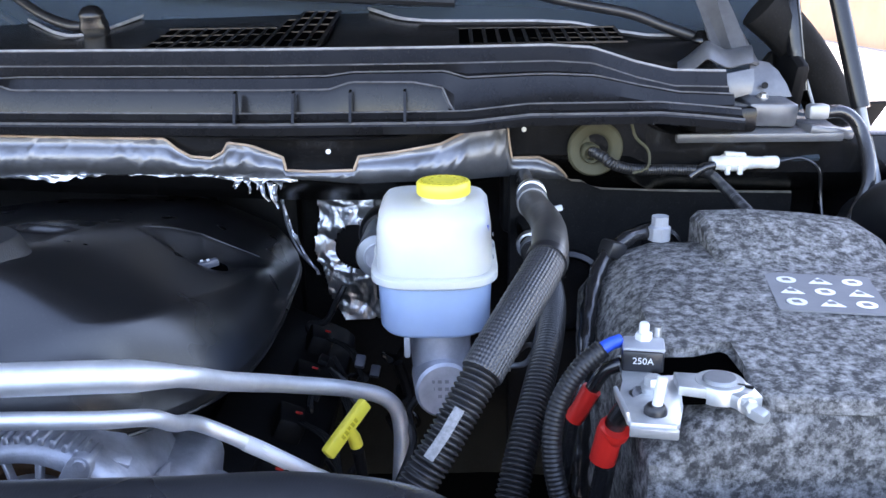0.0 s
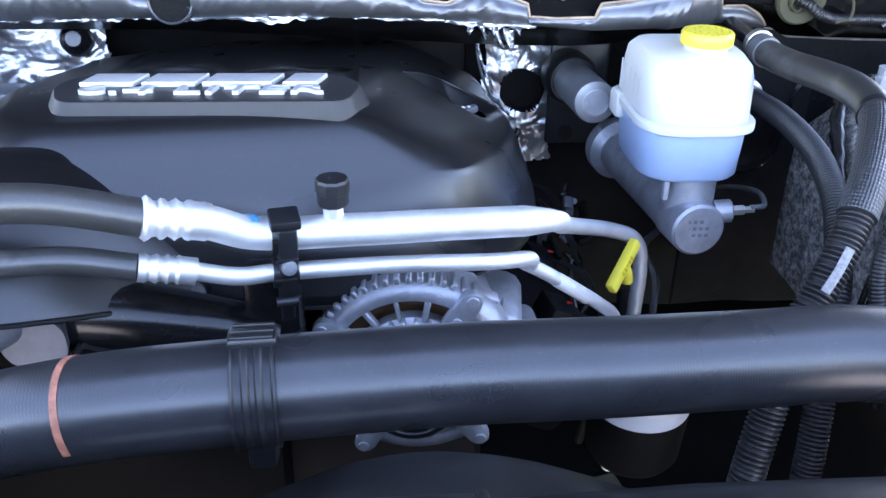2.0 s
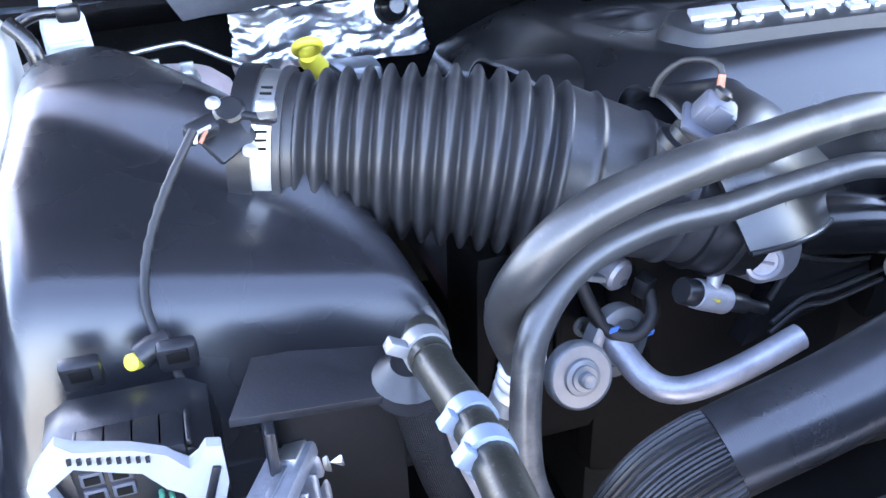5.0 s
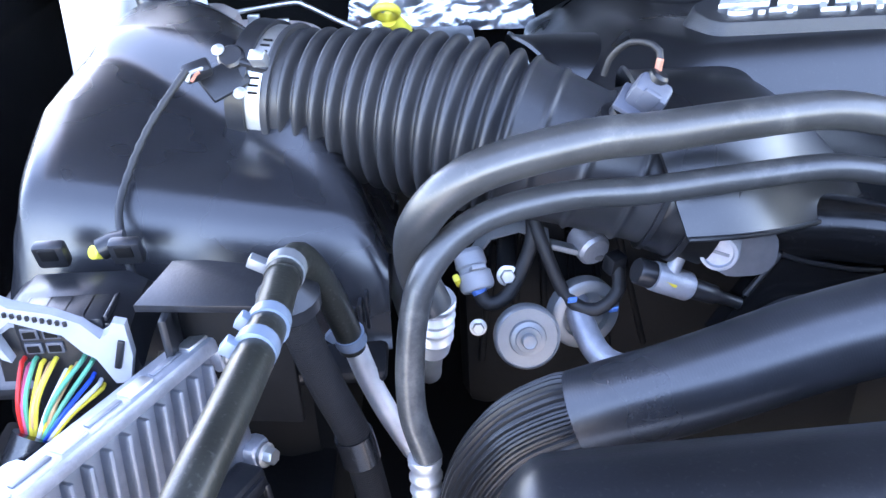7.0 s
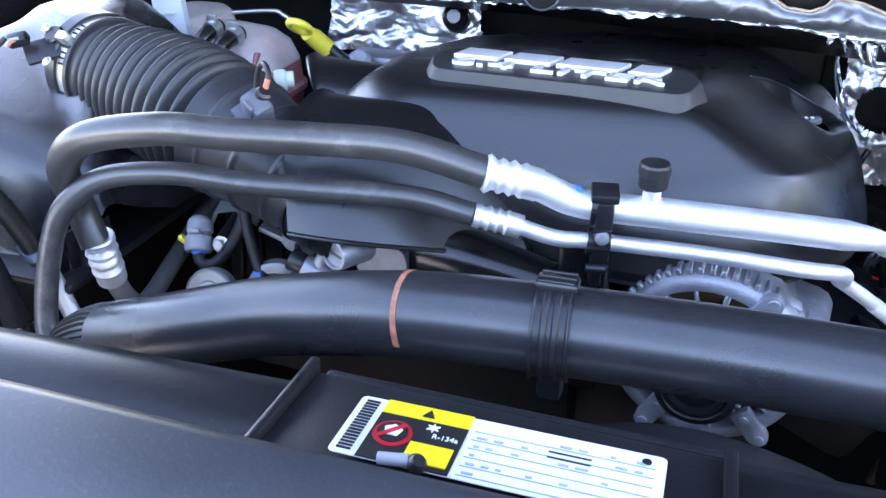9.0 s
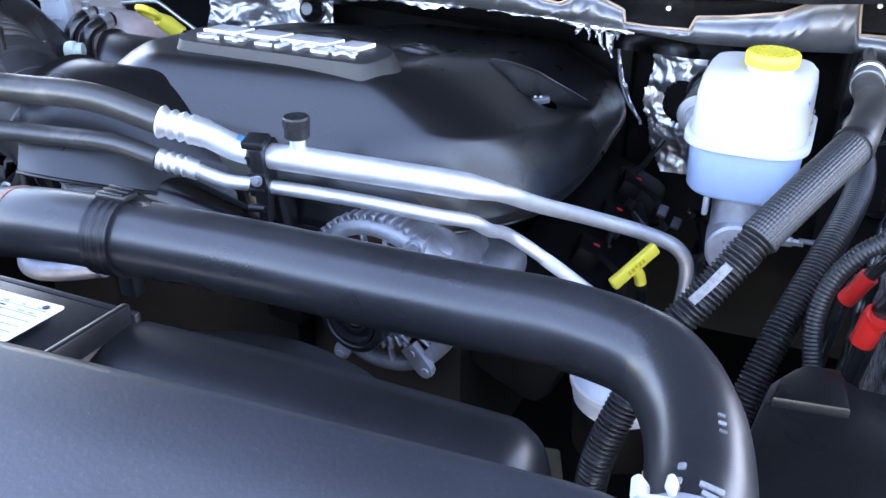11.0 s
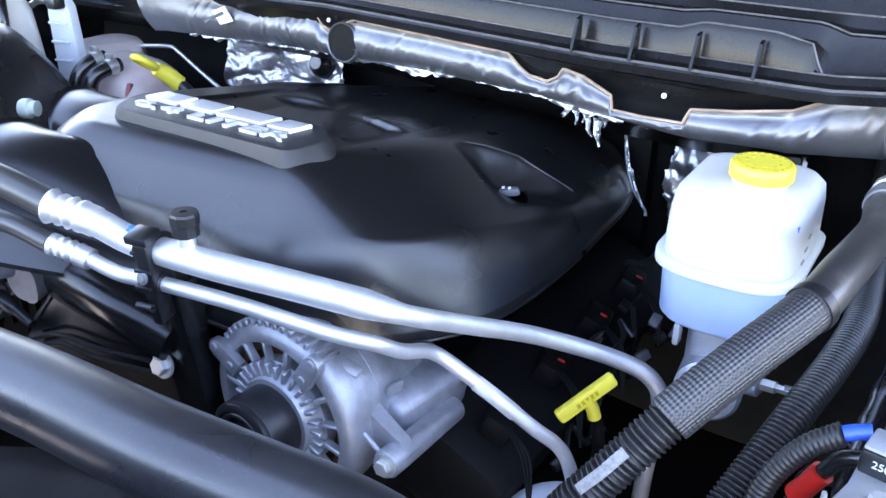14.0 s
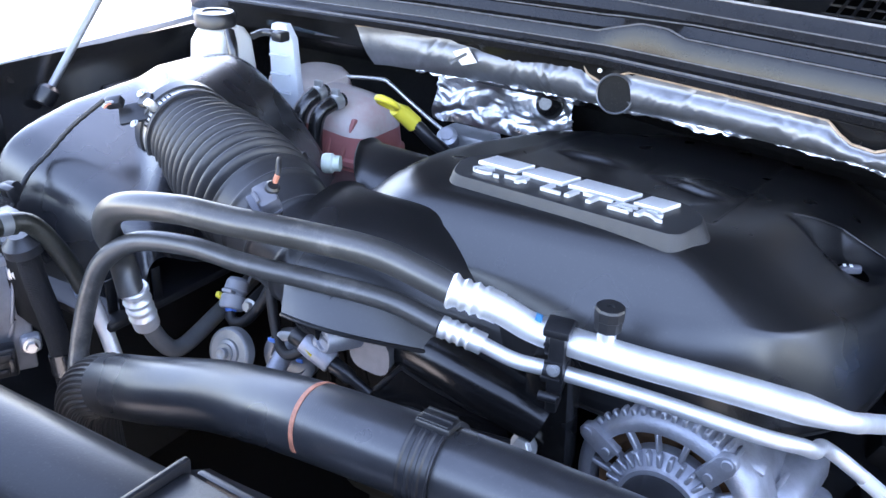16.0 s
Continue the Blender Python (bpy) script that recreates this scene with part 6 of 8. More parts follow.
def build_warning_label():
    l = thing("warning_label", (-0.40, 0.22, 1.356), "white and yellow printed service label on the shroud", "label")
    m = pose(-0.401, 0.2205, 1.3556, -4, 0, 1.5)
    k = [0]

    def bar(x, y, w, h, mat, name, z=0.0008, label="", o=None):
        k[0] += 1
        part(name, plate_bm(o or [(x, y), (x + w, y), (x + w, y + h), (x, y + h)], 0.0006, m @ Matrix.Translation((0, 0, z))), mat, l, label)
    part("sheet", plate_bm([(px - 0.0, py) for px, py in rounded(0.150, 0.046, 0.003)], 0.0006, m), LABEL_WHITE, l)
    bar(-0.061, 0.0125, 0.044, 0.0105, LABEL_YELLOW, "yellow_field")
    bar(-0.061, -0.023, 0.044, 0.035, LABEL_BLACK, "black_field")
    bar(-0.040, -0.020, 0.021, 0.014, LABEL_YELLOW, "yellow_sign", 0.0016)
    bar(0, 0, 0, 0, LABEL_RED, "red_ring", 0.0016, "red prohibition sign", [(-0.050 + 0.0095 * math.cos(a), -0.003 + 0.0095 * math.sin(a)) for a in [2 * math.pi * j / 28 for j in range(28)]])
    bar(0, 0, 0, 0, LABEL_BLACK, "sign_field", 0.0024, "", [(-0.050 + 0.0075 * math.cos(a), -0.003 + 0.0075 * math.sin(a)) for a in [2 * math.pi * j / 28 for j in range(28)]])
    bar(0, 0, 0, 0, LABEL_WHITE, "sign_flake", 0.0030, "", [(-0.053, -0.006), (-0.047, -0.006), (-0.0455, -0.001), (-0.050, 0.002), (-0.0545, -0.001)])
    bar(0, 0, 0, 0, LABEL_RED, "slash", 0.0036, "", [(-0.056, -0.008), (-0.0545, -0.0095), (-0.044, 0.002), (-0.0455, 0.0035)])
    bar(0, 0, 0, 0, LABEL_BLACK, "warning_sign", 0.0016, "", [(-0.041, 0.0145), (-0.035, 0.0145), (-0.038, 0.0205)])
    part("lettering", text_bm("R-134a", 0.0045, m @ Matrix.Translation((-0.0255, 0.001, 0.0018)), 0.0002), LABEL_WHITE, l)
    bar(0, 0, 0, 0, LABEL_WHITE, "snowflake", 0.0016, "", [(-0.033 + (0.0035 if j % 2 else 0.0015) * math.cos(math.pi * j / 6), 0.007 + (0.0035 if j % 2 else 0.0015) * math.sin(math.pi * j / 6)) for j in range(12)])
    for j in range(17):
        bar(-0.0715, -0.020 + 0.0024 * j, 0.007, 0.0012, LABEL_BLACK, "code_bar")
    rng = random.Random(5)
    for r in range(6):
        x = -0.012
        while x < 0.062:
            w = rng.uniform(0.0025, 0.006)
            if rng.random() < (0.7 if x < 0 else 0.35):
                bar(x, 0.014 - 0.0066 * r, min(w, 0.066 - x), 0.0012, LABEL_SOFT, "print_bar")
            x += w + 0.003
        bar(-0.014, 0.0122 - 0.0066 * r, 0.084, 0.0003, LABEL_SOFT, "rule")
    for y in (0.009, 0.005):
        bar(0.022, y, 0.020, 0.0006, LABEL_BLACK, "rule")
    bar(0, 0, 0, 0, LABEL_BLACK, "round_stamp", 0.0010, "", [(0.066 + 0.0022 * math.cos(a), 0.0165 + 0.0022 * math.sin(a)) for a in [2 * math.pi * j / 16 for j in range(16)]])
    # plastic push pin lying over the edge
    pin = thing("push_pin", (-0.432, 0.195, 1.36), "small pale plastic push pin with black head", "fastener")
    part("shank", tube_bm([Vector((-0.448, 0.192, 1.364)), Vector((-0.440, 0.193, 1.3645)), Vector((-0.434, 0.194, 1.365))], 0.0030, 10), PALE, pin)
    part("head", lathe_bm([(0.0045, 0), (0.0045, 0.003), (0.003, 0.005), (0, 0.005)], (-0.431, 0.194, 1.363), (0.5, -0.2, 1), 14), BLACK, pin)


build_warning_label()


def build_front_panel():
    f = thing("radiator_cover", (-0.4, 0.0, 1.2), "black textured plastic cover over the radiator support", "radiator cover")
    xs = [-1.08 + 1.21 * k / 80 for k in range(81)]
    edge = lambda x: lerp_table([(-1.08, 0.10), (-0.86, 0.130), (-0.80, 0.142), (-0.76, 0.152), (-0.62, 0.160), (-0.50, 0.162), (-0.3, 0.170), (-0.1, 0.184), (0.0, 0.192), (0.03, 0.190), (0.057, 0.180), (0.085, 0.155), (0.11, 0.09), (0.13, 0.02)], x)
    drop = lambda x: lerp_table([(-1.08, -0.035), (-0.84, -0.030), (-0.815, -0.022), (-0.785, -0.002), (-0.76, 0.0), (0.02, 0.0), (0.08, -0.01), (0.13, -0.03)], x)
    rows = []
    for a, z in ((0.0, 1.352), (0.0015, 1.383), (-0.003, 1.389), (-0.010, 1.391), (-0.05, 1.385), (-0.10, 1.370), (-0.17, 1.340), (-0.25, 1.29), (-0.33, 1.21), (-0.37, 1.10)):
        rows.append([(x, edge(x) + a, z + drop(x) + 0.004 * noise.noise((x * 3, a * 8, 2))) for x in xs])
    part("panel", sheet_bm(rows, 0.004), PANEL, f, angle=50)
    for x, y in ((-0.90, 0.085), (-1.0, 0.06)):
        part("cap", lathe_bm([(0.02, 0), (0.02, 0.006), (0.012, 0.012), (0, 0.013)], (x, y, 1.352), (0, 0, 1), 20), BLACK, f)
    part("recess", lathe_bm([(0.022, 0.0), (0.022, 0.0015), (0.018, 0.0005), (0, 0.0005)], (0.02, 0.09, 1.379), (0, -0.2, 1), 28), DARK, f)


PANEL = pbr("grained_black_plastic", (0.023, 0.025, 0.032), 0.40, grain=0.14, grain_scale=420, vary=0.25, vary_scale=12, rough_vary=0.08, dust=0.09, spec=0.9)
build_front_panel()


# ---- brake fluid and firewall side ----
def build_brake_reservoir():
    b = thing("brake_reservoir", (-0.005, 0.88, 1.20), "translucent white brake fluid reservoir with yellow cap", "reservoir")

    def plan(w, d0, d1, r, z, n=10):
        """A D-shaped section: round in front (towards -y), squarer behind."""
        cx = -0.006
        out = []
        for k in range(2 * n + 1):
            a = math.pi + math.pi * k / (2 * n)
            ca, sa = math.cos(a), math.sin(a)
            out.append(Vector((cx + w / 2 * math.copysign(abs(ca) ** 0.62, ca), d0 + 0.055 + 0.055 * math.copysign(abs(sa) ** 0.75, sa), z)))
        for sx in (1, -1):
            for k in range(n + 1):
                a = radians(90 * k / n if sx > 0 else 90 + 90 * k / n)
                out.append(Vector((cx + sx * (w / 2 - r) + r * math.cos(a), d1 - r + r * math.sin(a), z)))
        return out
    secs = [plan(0.096, 0.832, 0.925, 0.02, 1.2435), plan(0.108, 0.824, 0.935, 0.022, 1.2455), plan(0.113, 0.820, 0.945, 0.022, 1.250), plan(0.116, 0.816, 0.960, 0.025, 1.302)]
    part("lower_tank", loft_bm(secs), FLUID, b, "lower half tinted by the fluid inside")
    part("flange", loft_bm([plan(0.124, 0.812, 0.966, 0.025, 1.300), plan(0.128, 0.809, 0.969, 0.026, 1.302), plan(0.128, 0.809, 0.969, 0.026, 1.309), plan(0.123, 0.812, 0.966, 0.025, 1.311)]), RESIN, b)
    part("upper_tank", loft_bm([plan(0.117, 0.815, 0.962, 0.025, 1.309), plan(0.115, 0.817, 0.960, 0.025, 1.350), plan(0.111, 0.822, 0.958, 0.025, 1.364), plan(0.100, 0.834, 0.950, 0.025, 1.372), plan(0.080, 0.848, 0.938, 0.02, 1.3745)]), RESIN, b)
    part("side_pod", box_bm((-0.066, 0.935, 1.298), (0.014, 0.035, 0.03), 0.006), RESIN, b)
    cap = part("cap", lathe_bm([(0.022, 0.0), (0.0262, 0.0006), (0.0272, 0.002), (0.0272, 0.012), (0.0255, 0.0142), (0.018, 0.0147), (0, 0.0142)], (0.004, 0.877, 1.3798), (0, 0, 1), 40), YELLOW, b, "yellow screw cap with moulded print")
    for r in (0.022, 0.014):
        for k in range(22 if r > 0.02 else 10):
            a = 2 * math.pi * k / (22 if r > 0.02 else 10)
            part("print_bar", box_bm((0.004 + r * math.cos(a), 0.877 + r * math.sin(a), 1.3945), (0.0035, 0.0018, 0.0006), 0, (0, 0, math.degrees(a) + 90)), YELLOW_DARK, cap)
    for k in range(5):
        part("moulded_rib", box_bm((-0.0635, 0.872 + 0.018 * k, 1.330), (0.0016, 0.003, 0.034), 0.0007), RESIN, b)
    for k in range(3):
        part("level_mark", box_bm((0.0535, 0.862 + 0.006 * k, 1.318 + 0.010 * k), (0.0012, 0.010, 0.0012), 0), PALE, b)
    part("neck", lathe_bm([(0.0250, -0.012), (0.0248, 0.000), (0.0225, 0.0015), (0.0220, 0.008)], (0.004, 0.877, 1.374), (0, 0, 1), 32), RESIN, b)
    part("mark", box_bm((0.047, 0.845, 1.352), (0.002, 0.003, 0.008), 0), BLUE, b, "blue ink mark")
    return b


build_brake_reservoir()


def build_master_cylinder():
    m = thing("master_cylinder", (0.0, 0.88, 1.16), "cast alloy brake master cylinder with printed end face", "master cylinder")
    part("bore", lathe_bm([(0.0, 0.0), (0.027, 0.0), (0.030, -0.003), (0.031, -0.05), (0.029, -0.06), (0.029, -0.24), (0.040, -0.25), (0.040, -0.27)], (0.004, 0.812, 1.193), (0.10, -1, 0.02), 36), CAST, m)
    part("neck", tube_bm([Vector((0.0, 0.855, 1.19)), Vector((0.0, 0.855, 1.22)), Vector((0.0, 0.855, 1.246))], 0.030, 24), CAST, m)
    part("port", lathe_bm([(0.013, 0), (0.013, 0.018), (0.010, 0.020), (0.008, 0.020)], (0.026, 0.835, 1.205), (1, -0.1, 0.1), 16), CAST, m)
    part("bleed_screw", lathe_bm([(0.006, 0.020), (0.006, 0.032), (0.004, 0.034), (0.004, 0.044), (0, 0.044)], (0.026, 0.835, 1.205), (1, -0.1, 0.1), 6), STEEL, m)
    part("tab", box_bm((-0.034, 0.83, 1.235), (0.006, 0.012, 0.022), 0.002), PALE, m)
    for k in range(3):
        for j in range(4 if k else 3):
            part("print_bar", box_bm((0.0035 - 0.012 + 0.007 * j, 0.8112, 1.204 - 0.008 * k), (0.004, 0.0006, 0.0035), 0), CAST_DARK, m)
    part("brake_line", tube_bm(curve([(0.065, 0.83, 1.212), (0.085, 0.84, 1.21), (0.10, 0.90, 1.20), (0.10, 1.0, 1.16), (0.09, 1.1, 1.10)]), 0.003, 8), STEEL_GREY, m)
    a = thing("pressure_accumulator", (-0.085, 1.06, 1.25), "grey metal accumulator cylinder beside the reservoir", "accumulator")
    part("cylinder", lathe_bm([(0, 0), (0.020, 0.0), (0.0255, -0.002), (0.0265, -0.006), (0.0265, -0.130)], (-0.076, 0.996, 1.276), (0.01, -1, 0.09), 32), STEEL_GREY, a)
    part("end_ring", lathe_bm([(0.017, 0.0015), (0.015, 0.0020), (0.014, 0.0010), (0, 0.0012)], (-0.076, 0.996, 1.276), (0.01, -1, 0.09), 28), CAST, a)
    part("collar", lathe_bm([(0.034, -0.180), (0.036, -0.170), (0.036, -0.140), (0.033, -0.132), (0.031, -0.130), (0.0305, -0.126), (0.027, -0.126)], (-0.076, 0.996, 1.276), (0.01, -1, 0.09), 32), BLACK, a)
    part("flange", box_bm((-0.055, 1.190, 1.225), (0.085, 0.012, 0.15), 0.006, (0, 0, 2)), BLACK, a)
    part("flange_hole", lathe_bm([(0.011, 0), (0.011, 0.001), (0, 0.001)], (-0.068, 1.1835, 1.168), (0, -1, 0), 20), DARK, a)
    part("mount", box_bm((-0.05, 1.225, 1.24), (0.07, 0.06, 0.09), 0.01), DARK, a)
    return m


build_master_cylinder()


def fitting(parent, at, axis):
    part("fitting_ring", lathe_bm([(0.013, -0.006), (0.0165, -0.004), (0.0165, 0.005), (0.013, 0.007), (0.0125, 0.012), (0, 0.012)], at, axis, 24), STEEL, parent, "bright ring fitting")


TAPE = pbr("worn_label_tape", (0.22, 0.22, 0.22), 0.5, vary=0.4, vary_scale=300)


def build_heater_hoses():
    h = thing("heater_hose", (0.09, 0.96, 1.35), "heater hose in braided and corrugated black sleeves", "hose", "heater hoses")
    pts = [(0.100, 0.972, 1.357), (0.099, 0.935, 1.354), (0.103, 0.881, 1.356), (0.101, 0.805, 1.367), (0.096, 0.735, 1.375), (0.088, 0.680, 1.372), (0.064, 0.628, 1.354), (0.036, 0.585, 1.325), (0.008, 0.556, 1.286), (-0.020, 0.535, 1.244), (-0.040, 0.512, 1.191), (-0.055, 0.495, 1.13), (-0.06, 0.49, 1.03)]
    line = curve(pts, 0.0008)
    n = len(line)
    k1 = min(range(n), key=lambda i: (line[i] - Vector((0.088, 0.680, 1.372))).length)
    k2 = min(range(n), key=lambda i: (line[i] - Vector((0.036, 0.585, 1.325))).length)
    part("rubber_hose", tube_bm(line[15:k1 + 6:5], 0.0155, 24), RUBBER_DUSTY, h)
    part("braided_sleeve", tube_bm(line[k1:k2 + 10:4], lambda f, s: 0.0156 + 0.0003 * math.sin(s * 900), 30), BRAID, h, "black woven sleeve")
    part("corrugated_sleeve", tube_bm(line[k2:], corrugation(0.0140, 0.0042, 0.0030), 28), CORRUGATED, h, "black corrugated sleeve", 80)
    part("tie", tube_bm(line[k1 - 5:k1 + 6:2], 0.0172, 24), BLACK, h)
    fitting(h, (0.100, 0.966, 1.357), (0.0, -1, -0.05))
    part("label", arc_band(line[k2 + 45:k2 + 95:4], 0.0146, -50, -20), TAPE, h, "worn white tape label")
    part("crimp_band", tube_bm(line[26:48:5], 0.0172, 24), STEEL_GREY, h)
    g = thing("heater_hose", (0.10, 0.97, 1.29), "heater hose in a black corrugated sleeve", "hose", "heater hoses")
    pts = [(0.101, 0.978, 1.296), (0.101, 0.944, 1.295), (0.106, 0.891, 1.296), (0.109, 0.831, 1.291), (0.103, 0.770, 1.284), (0.088, 0.700, 1.266), (0.063, 0.628, 1.218), (0.042, 0.578, 1.145), (0.03, 0.55, 1.08), (0.02, 0.53, 0.98)]
    line = curve(pts, 0.0008)
    part("corrugated_sleeve", tube_bm(line[38:], corrugation(0.0132, 0.0040, 0.0026), 26), CORRUGATED, g, "black corrugated sleeve", 80)
    part("rubber_hose", tube_bm(line[11:46:5], 0.0125, 20), RUBBER_DUSTY, g)
    part("crimp_band", tube_bm(line[22:38:4], 0.0134, 20), STEEL_GREY, g)
    fitting(g, (0.101, 0.974, 1.296), (0.0, -1, -0.1))
    b = thing("heater_bulkhead", (0.10, 1.05, 1.32), "black bulkhead block carrying the heater hose pipes", "bulkhead fitting")
    part("block", box_bm((0.098, 1.115, 1.325), (0.05, 0.06, 0.10), 0.01), DARK, b)
    for z in (1.358, 1.299):
        part("pipe", tube_bm([Vector((0.098, 1.09, z)), Vector((0.098, 1.02, z)), Vector((0.098, 0.965, z))], 0.010, 16), PAINT_BLACK, b)
    part("tag", box_bm((0.132, 1.02, 1.325), (0.020, 0.004, 0.007), 0.0015, (0, -14, -10)), WHITE, b, "white wire tag")


build_heater_hoses()


def build_firewall_wiring():
    w = thing("wiring_loom", (0.18, 1.06, 1.39), "corrugated wiring loom through a grey rubber grommet", "wiring")
    part("grommet", lathe_bm([(0.032, -0.006), (0.0335, 0.002), (0.031, 0.005), (0.021, 0.004), (0.018, 0.001), (0.0165, -0.004), (0.0150, -0.010), (0.0, -0.010)], (0.182, 1.050, 1.391), (0.10, -1, -0.10), 40), RESIN_DULL, w, "dull olive rubber grommet")
    part("grommet_sleeve", lathe_bm([(0.0115, -0.010), (0.0120, 0.004), (0.0105, 0.006), (0.0085, 0.004), (0.0085, -0.006), (0.0, -0.006)], (0.177, 1.050, 1.386), (0.25, -1, -0.15), 28), RESIN_DULL, w)
    line = curve([(0.179, 1.052, 1.388), (0.190, 1.038, 1.383), (0.203, 1.036, 1.374), (0.23, 1.045, 1.366), (0.28, 1.060, 1.362), (0.32, 1.068, 1.357), (0.335, 1.05, 1.345), (0.343, 1.01, 1.335), (0.348, 0.97, 1.325), (0.35, 0.94, 1.30)], 0.0012)
    part("loom", tube_bm(line, corrugation(0.0068, 0.0034, 0.0014), 16), CORRUGATED, w)
    part("strap", tube_bm(curve([(0.222, 1.040, 1.422), (0.228, 1.040, 1.405), (0.243, 1.040, 1.390), (0.243, 1.038, 1.370), (0.225, 1.038, 1.363)]), 0.0018, 8), RESIN_DULL, w, "beige tie strap")
    part("taped_branch", tube_bm(curve([(0.30, 1.064, 1.352), (0.315, 1.066, 1.362), (0.33, 1.072, 1.364)]), 0.006, 10), RUBBER, w)
    c = thing("wire_connector", (0.36, 1.08, 1.362), "clear white inline wiring connector with red seal", "connector")
    part("housing", lathe_bm([(0.0, -0.034), (0.0078, -0.034), (0.0086, -0.032), (0.0086, -0.022), (0.0100, -0.020), (0.0106, -0.016), (0.0106, 0.004), (0.0098, 0.008), (0.0080, 0.010), (0.0080, 0.016)], (0.362, 1.078, 1.366), (1, 0, 0), 20), RESIN, c)
    part("sleeve", lathe_bm([(0.0080, 0.016), (0.0074, 0.018), (0.0070, 0.030), (0.0078, 0.032), (0.0078, 0.046), (0.0066, 0.048), (0.0, 0.048)], (0.362, 1.078, 1.366), (1, 0, 0), 20), RESIN, c)
    part("latch", box_bm((0.356, 1.074, 1.3775), (0.026, 0.009, 0.005), 0.0018, (0, 4, 0)), RESIN, c)
    for x in (0.347, 0.362):
        part("fin", box_bm((x, 1.069, 1.359), (0.006, 0.006, 0.012), 0.0015), RESIN, c)
    part("seal", tube_bm([Vector((0.328, 1.078, 1.365)), Vector((0.331, 1.078, 1.365)), Vector((0.334, 1.078, 1.365))], 0.007, 14), RED, c, "red rubber seal")
    part("wire", tube_bm(curve([(0.412, 1.078, 1.367), (0.44, 1.08, 1.37), (0.462, 1.08, 1.355), (0.468, 1.08, 1.32), (0.47, 1.06, 1.27)]), 0.0022, 8), RUBBER, c)


RESIN_DULL = pbr("dull_olive_rubber", (0.060, 0.058, 0.036), 0.65, vary=0.2, spec=0.25)
build_firewall_wiring()


CORNER = pbr("scuffed_grey_paint", (0.13, 0.135, 0.145), 0.34, metal=0.35, grain=0.06, vary=0.2, vary_scale=40)


def build_cowl_corner():
    c = thing("cowl_corner", (0.40, 1.10, 1.40), "grey metal cowl corner bracket with folded sealing lip", "bracket")
    part("step", box_bm((0.402, 1.120, 1.424), (0.064, 0.060, 0.030), 0.006, (6, 3, 4)), CORNER, c)
    part("ledge", box_bm((0.385, 1.105, 1.4005), (0.205, 0.060, 0.012), 0.003, (8, 0.5, 2)), CORNER, c)
    part("ledge", box_bm((0.470, 1.105, 1.401), (0.060, 0.05, 0.012), 0.004, (0, 10, 10)), CORNER, c)
    # upright gusset with a drilled hole
    part("gusset", sheet_bm([[(0.385, 1.128, 1.434), (0.412, 1.130, 1.436), (0.441, 1.136, 1.438)], [(0.386, 1.132, 1.450), (0.412, 1.134, 1.453), (0.434, 1.140, 1.454)], [(0.388, 1.140, 1.468), (0.408, 1.142, 1.470), (0.425, 1.148, 1.469)], [(0.389, 1.152, 1.482), (0.404, 1.154, 1.481), (0.416, 1.158, 1.478)]], 0.003), CORNER, c)
    part("hole", lathe_bm([(0.0042, 0), (0.0042, 0.001), (0, 0.001)], (0.403, 1.128, 1.453), (0.1, -1, 0.25), 14), DARK, c)
    # folded end plate below the sealing lip
    part("fold", sheet_bm([[(0.326, 1.112, 1.465), (0.350, 1.106, 1.470), (0.379, 1.104, 1.476)], [(0.333, 1.106, 1.455), (0.354, 1.100, 1.458), (0.379, 1.098, 1.462)], [(0.342, 1.104, 1.443), (0.358, 1.100, 1.442), (0.377, 1.098, 1.448)]], 0.003), CORNER, c)
    arch = curve([(0.288, 1.108, 1.470), (0.300, 1.108, 1.478), (0.312, 1.108, 1.488), (0.323, 1.108, 1.496), (0.335, 1.108, 1.491), (0.350, 1.108, 1.485), (0.366, 1.110, 1.488), (0.381, 1.114, 1.490)], 0.003)
    part("lip", sheet_bm([[p + Vector((0.012 * f, -0.002 + 0.052 * f, 0.010 * f - 0.007 * max(0, 1 - f / 0.2) + 0.004 * math.sin(3.1 * f))) for p in arch] for f in (0, 0.08, 0.2, 0.5, 0.8, 1.0)], 0.0022), CORNER, c, "folded bright sealing lip")
    rows = []
    for k in range(8):
        g = k / 7
        rows.append([(0.350 + 0.012 * i - 0.018 * g + 0.004 * math.sin(2.2 * i + 2 * g), 1.150 + 0.085 * g + 0.014 * math.sin(1.5 * i + 1.2 * g), 1.486 + 0.085 * g - 0.004 * abs(i - 2)) for i in range(5)])
    part("post", sheet_bm(rows, 0.004), CORNER, c, "folded painted pillar foot")
    bolt(c, (0.398, 1.118, 1.4405), (0, -0.3, 1), 0.005, 0.005)
    h = thing("hinge_bracket", (0.45, 1.2, 1.45), "black hood hinge arm", "hinge")
    part("arm", tube_bm(curve([(0.463, 1.17, 1.44), (0.455, 1.18, 1.50), (0.450, 1.20, 1.56), (0.452, 1.26, 1.64)]), lambda f, s: 0.011, 10), PAINT_BLACK, h)
    part("plate", box_bm((0.455, 1.20, 1.455), (0.02, 0.10, 0.08), 0.01, (20, 0, 0)), DARK, h)
    part("side_seal", tube_bm(curve([(0.415, 1.205, 1.545), (0.450, 1.205, 1.515), (0.490, 1.205, 1.470), (0.525, 1.205, 1.415), (0.550, 1.20, 1.365), (0.57, 1.19, 1.31)]), lambda f, s: 0.030 - 0.006 * f, 14), INSULATION, h, "black rubber hinge boot")
    part("gap_filler", box_bm((0.47, 1.235, 1.395), (0.15, 0.02, 0.13), 0.01, (0, 35, 0)), INSULATION, h)
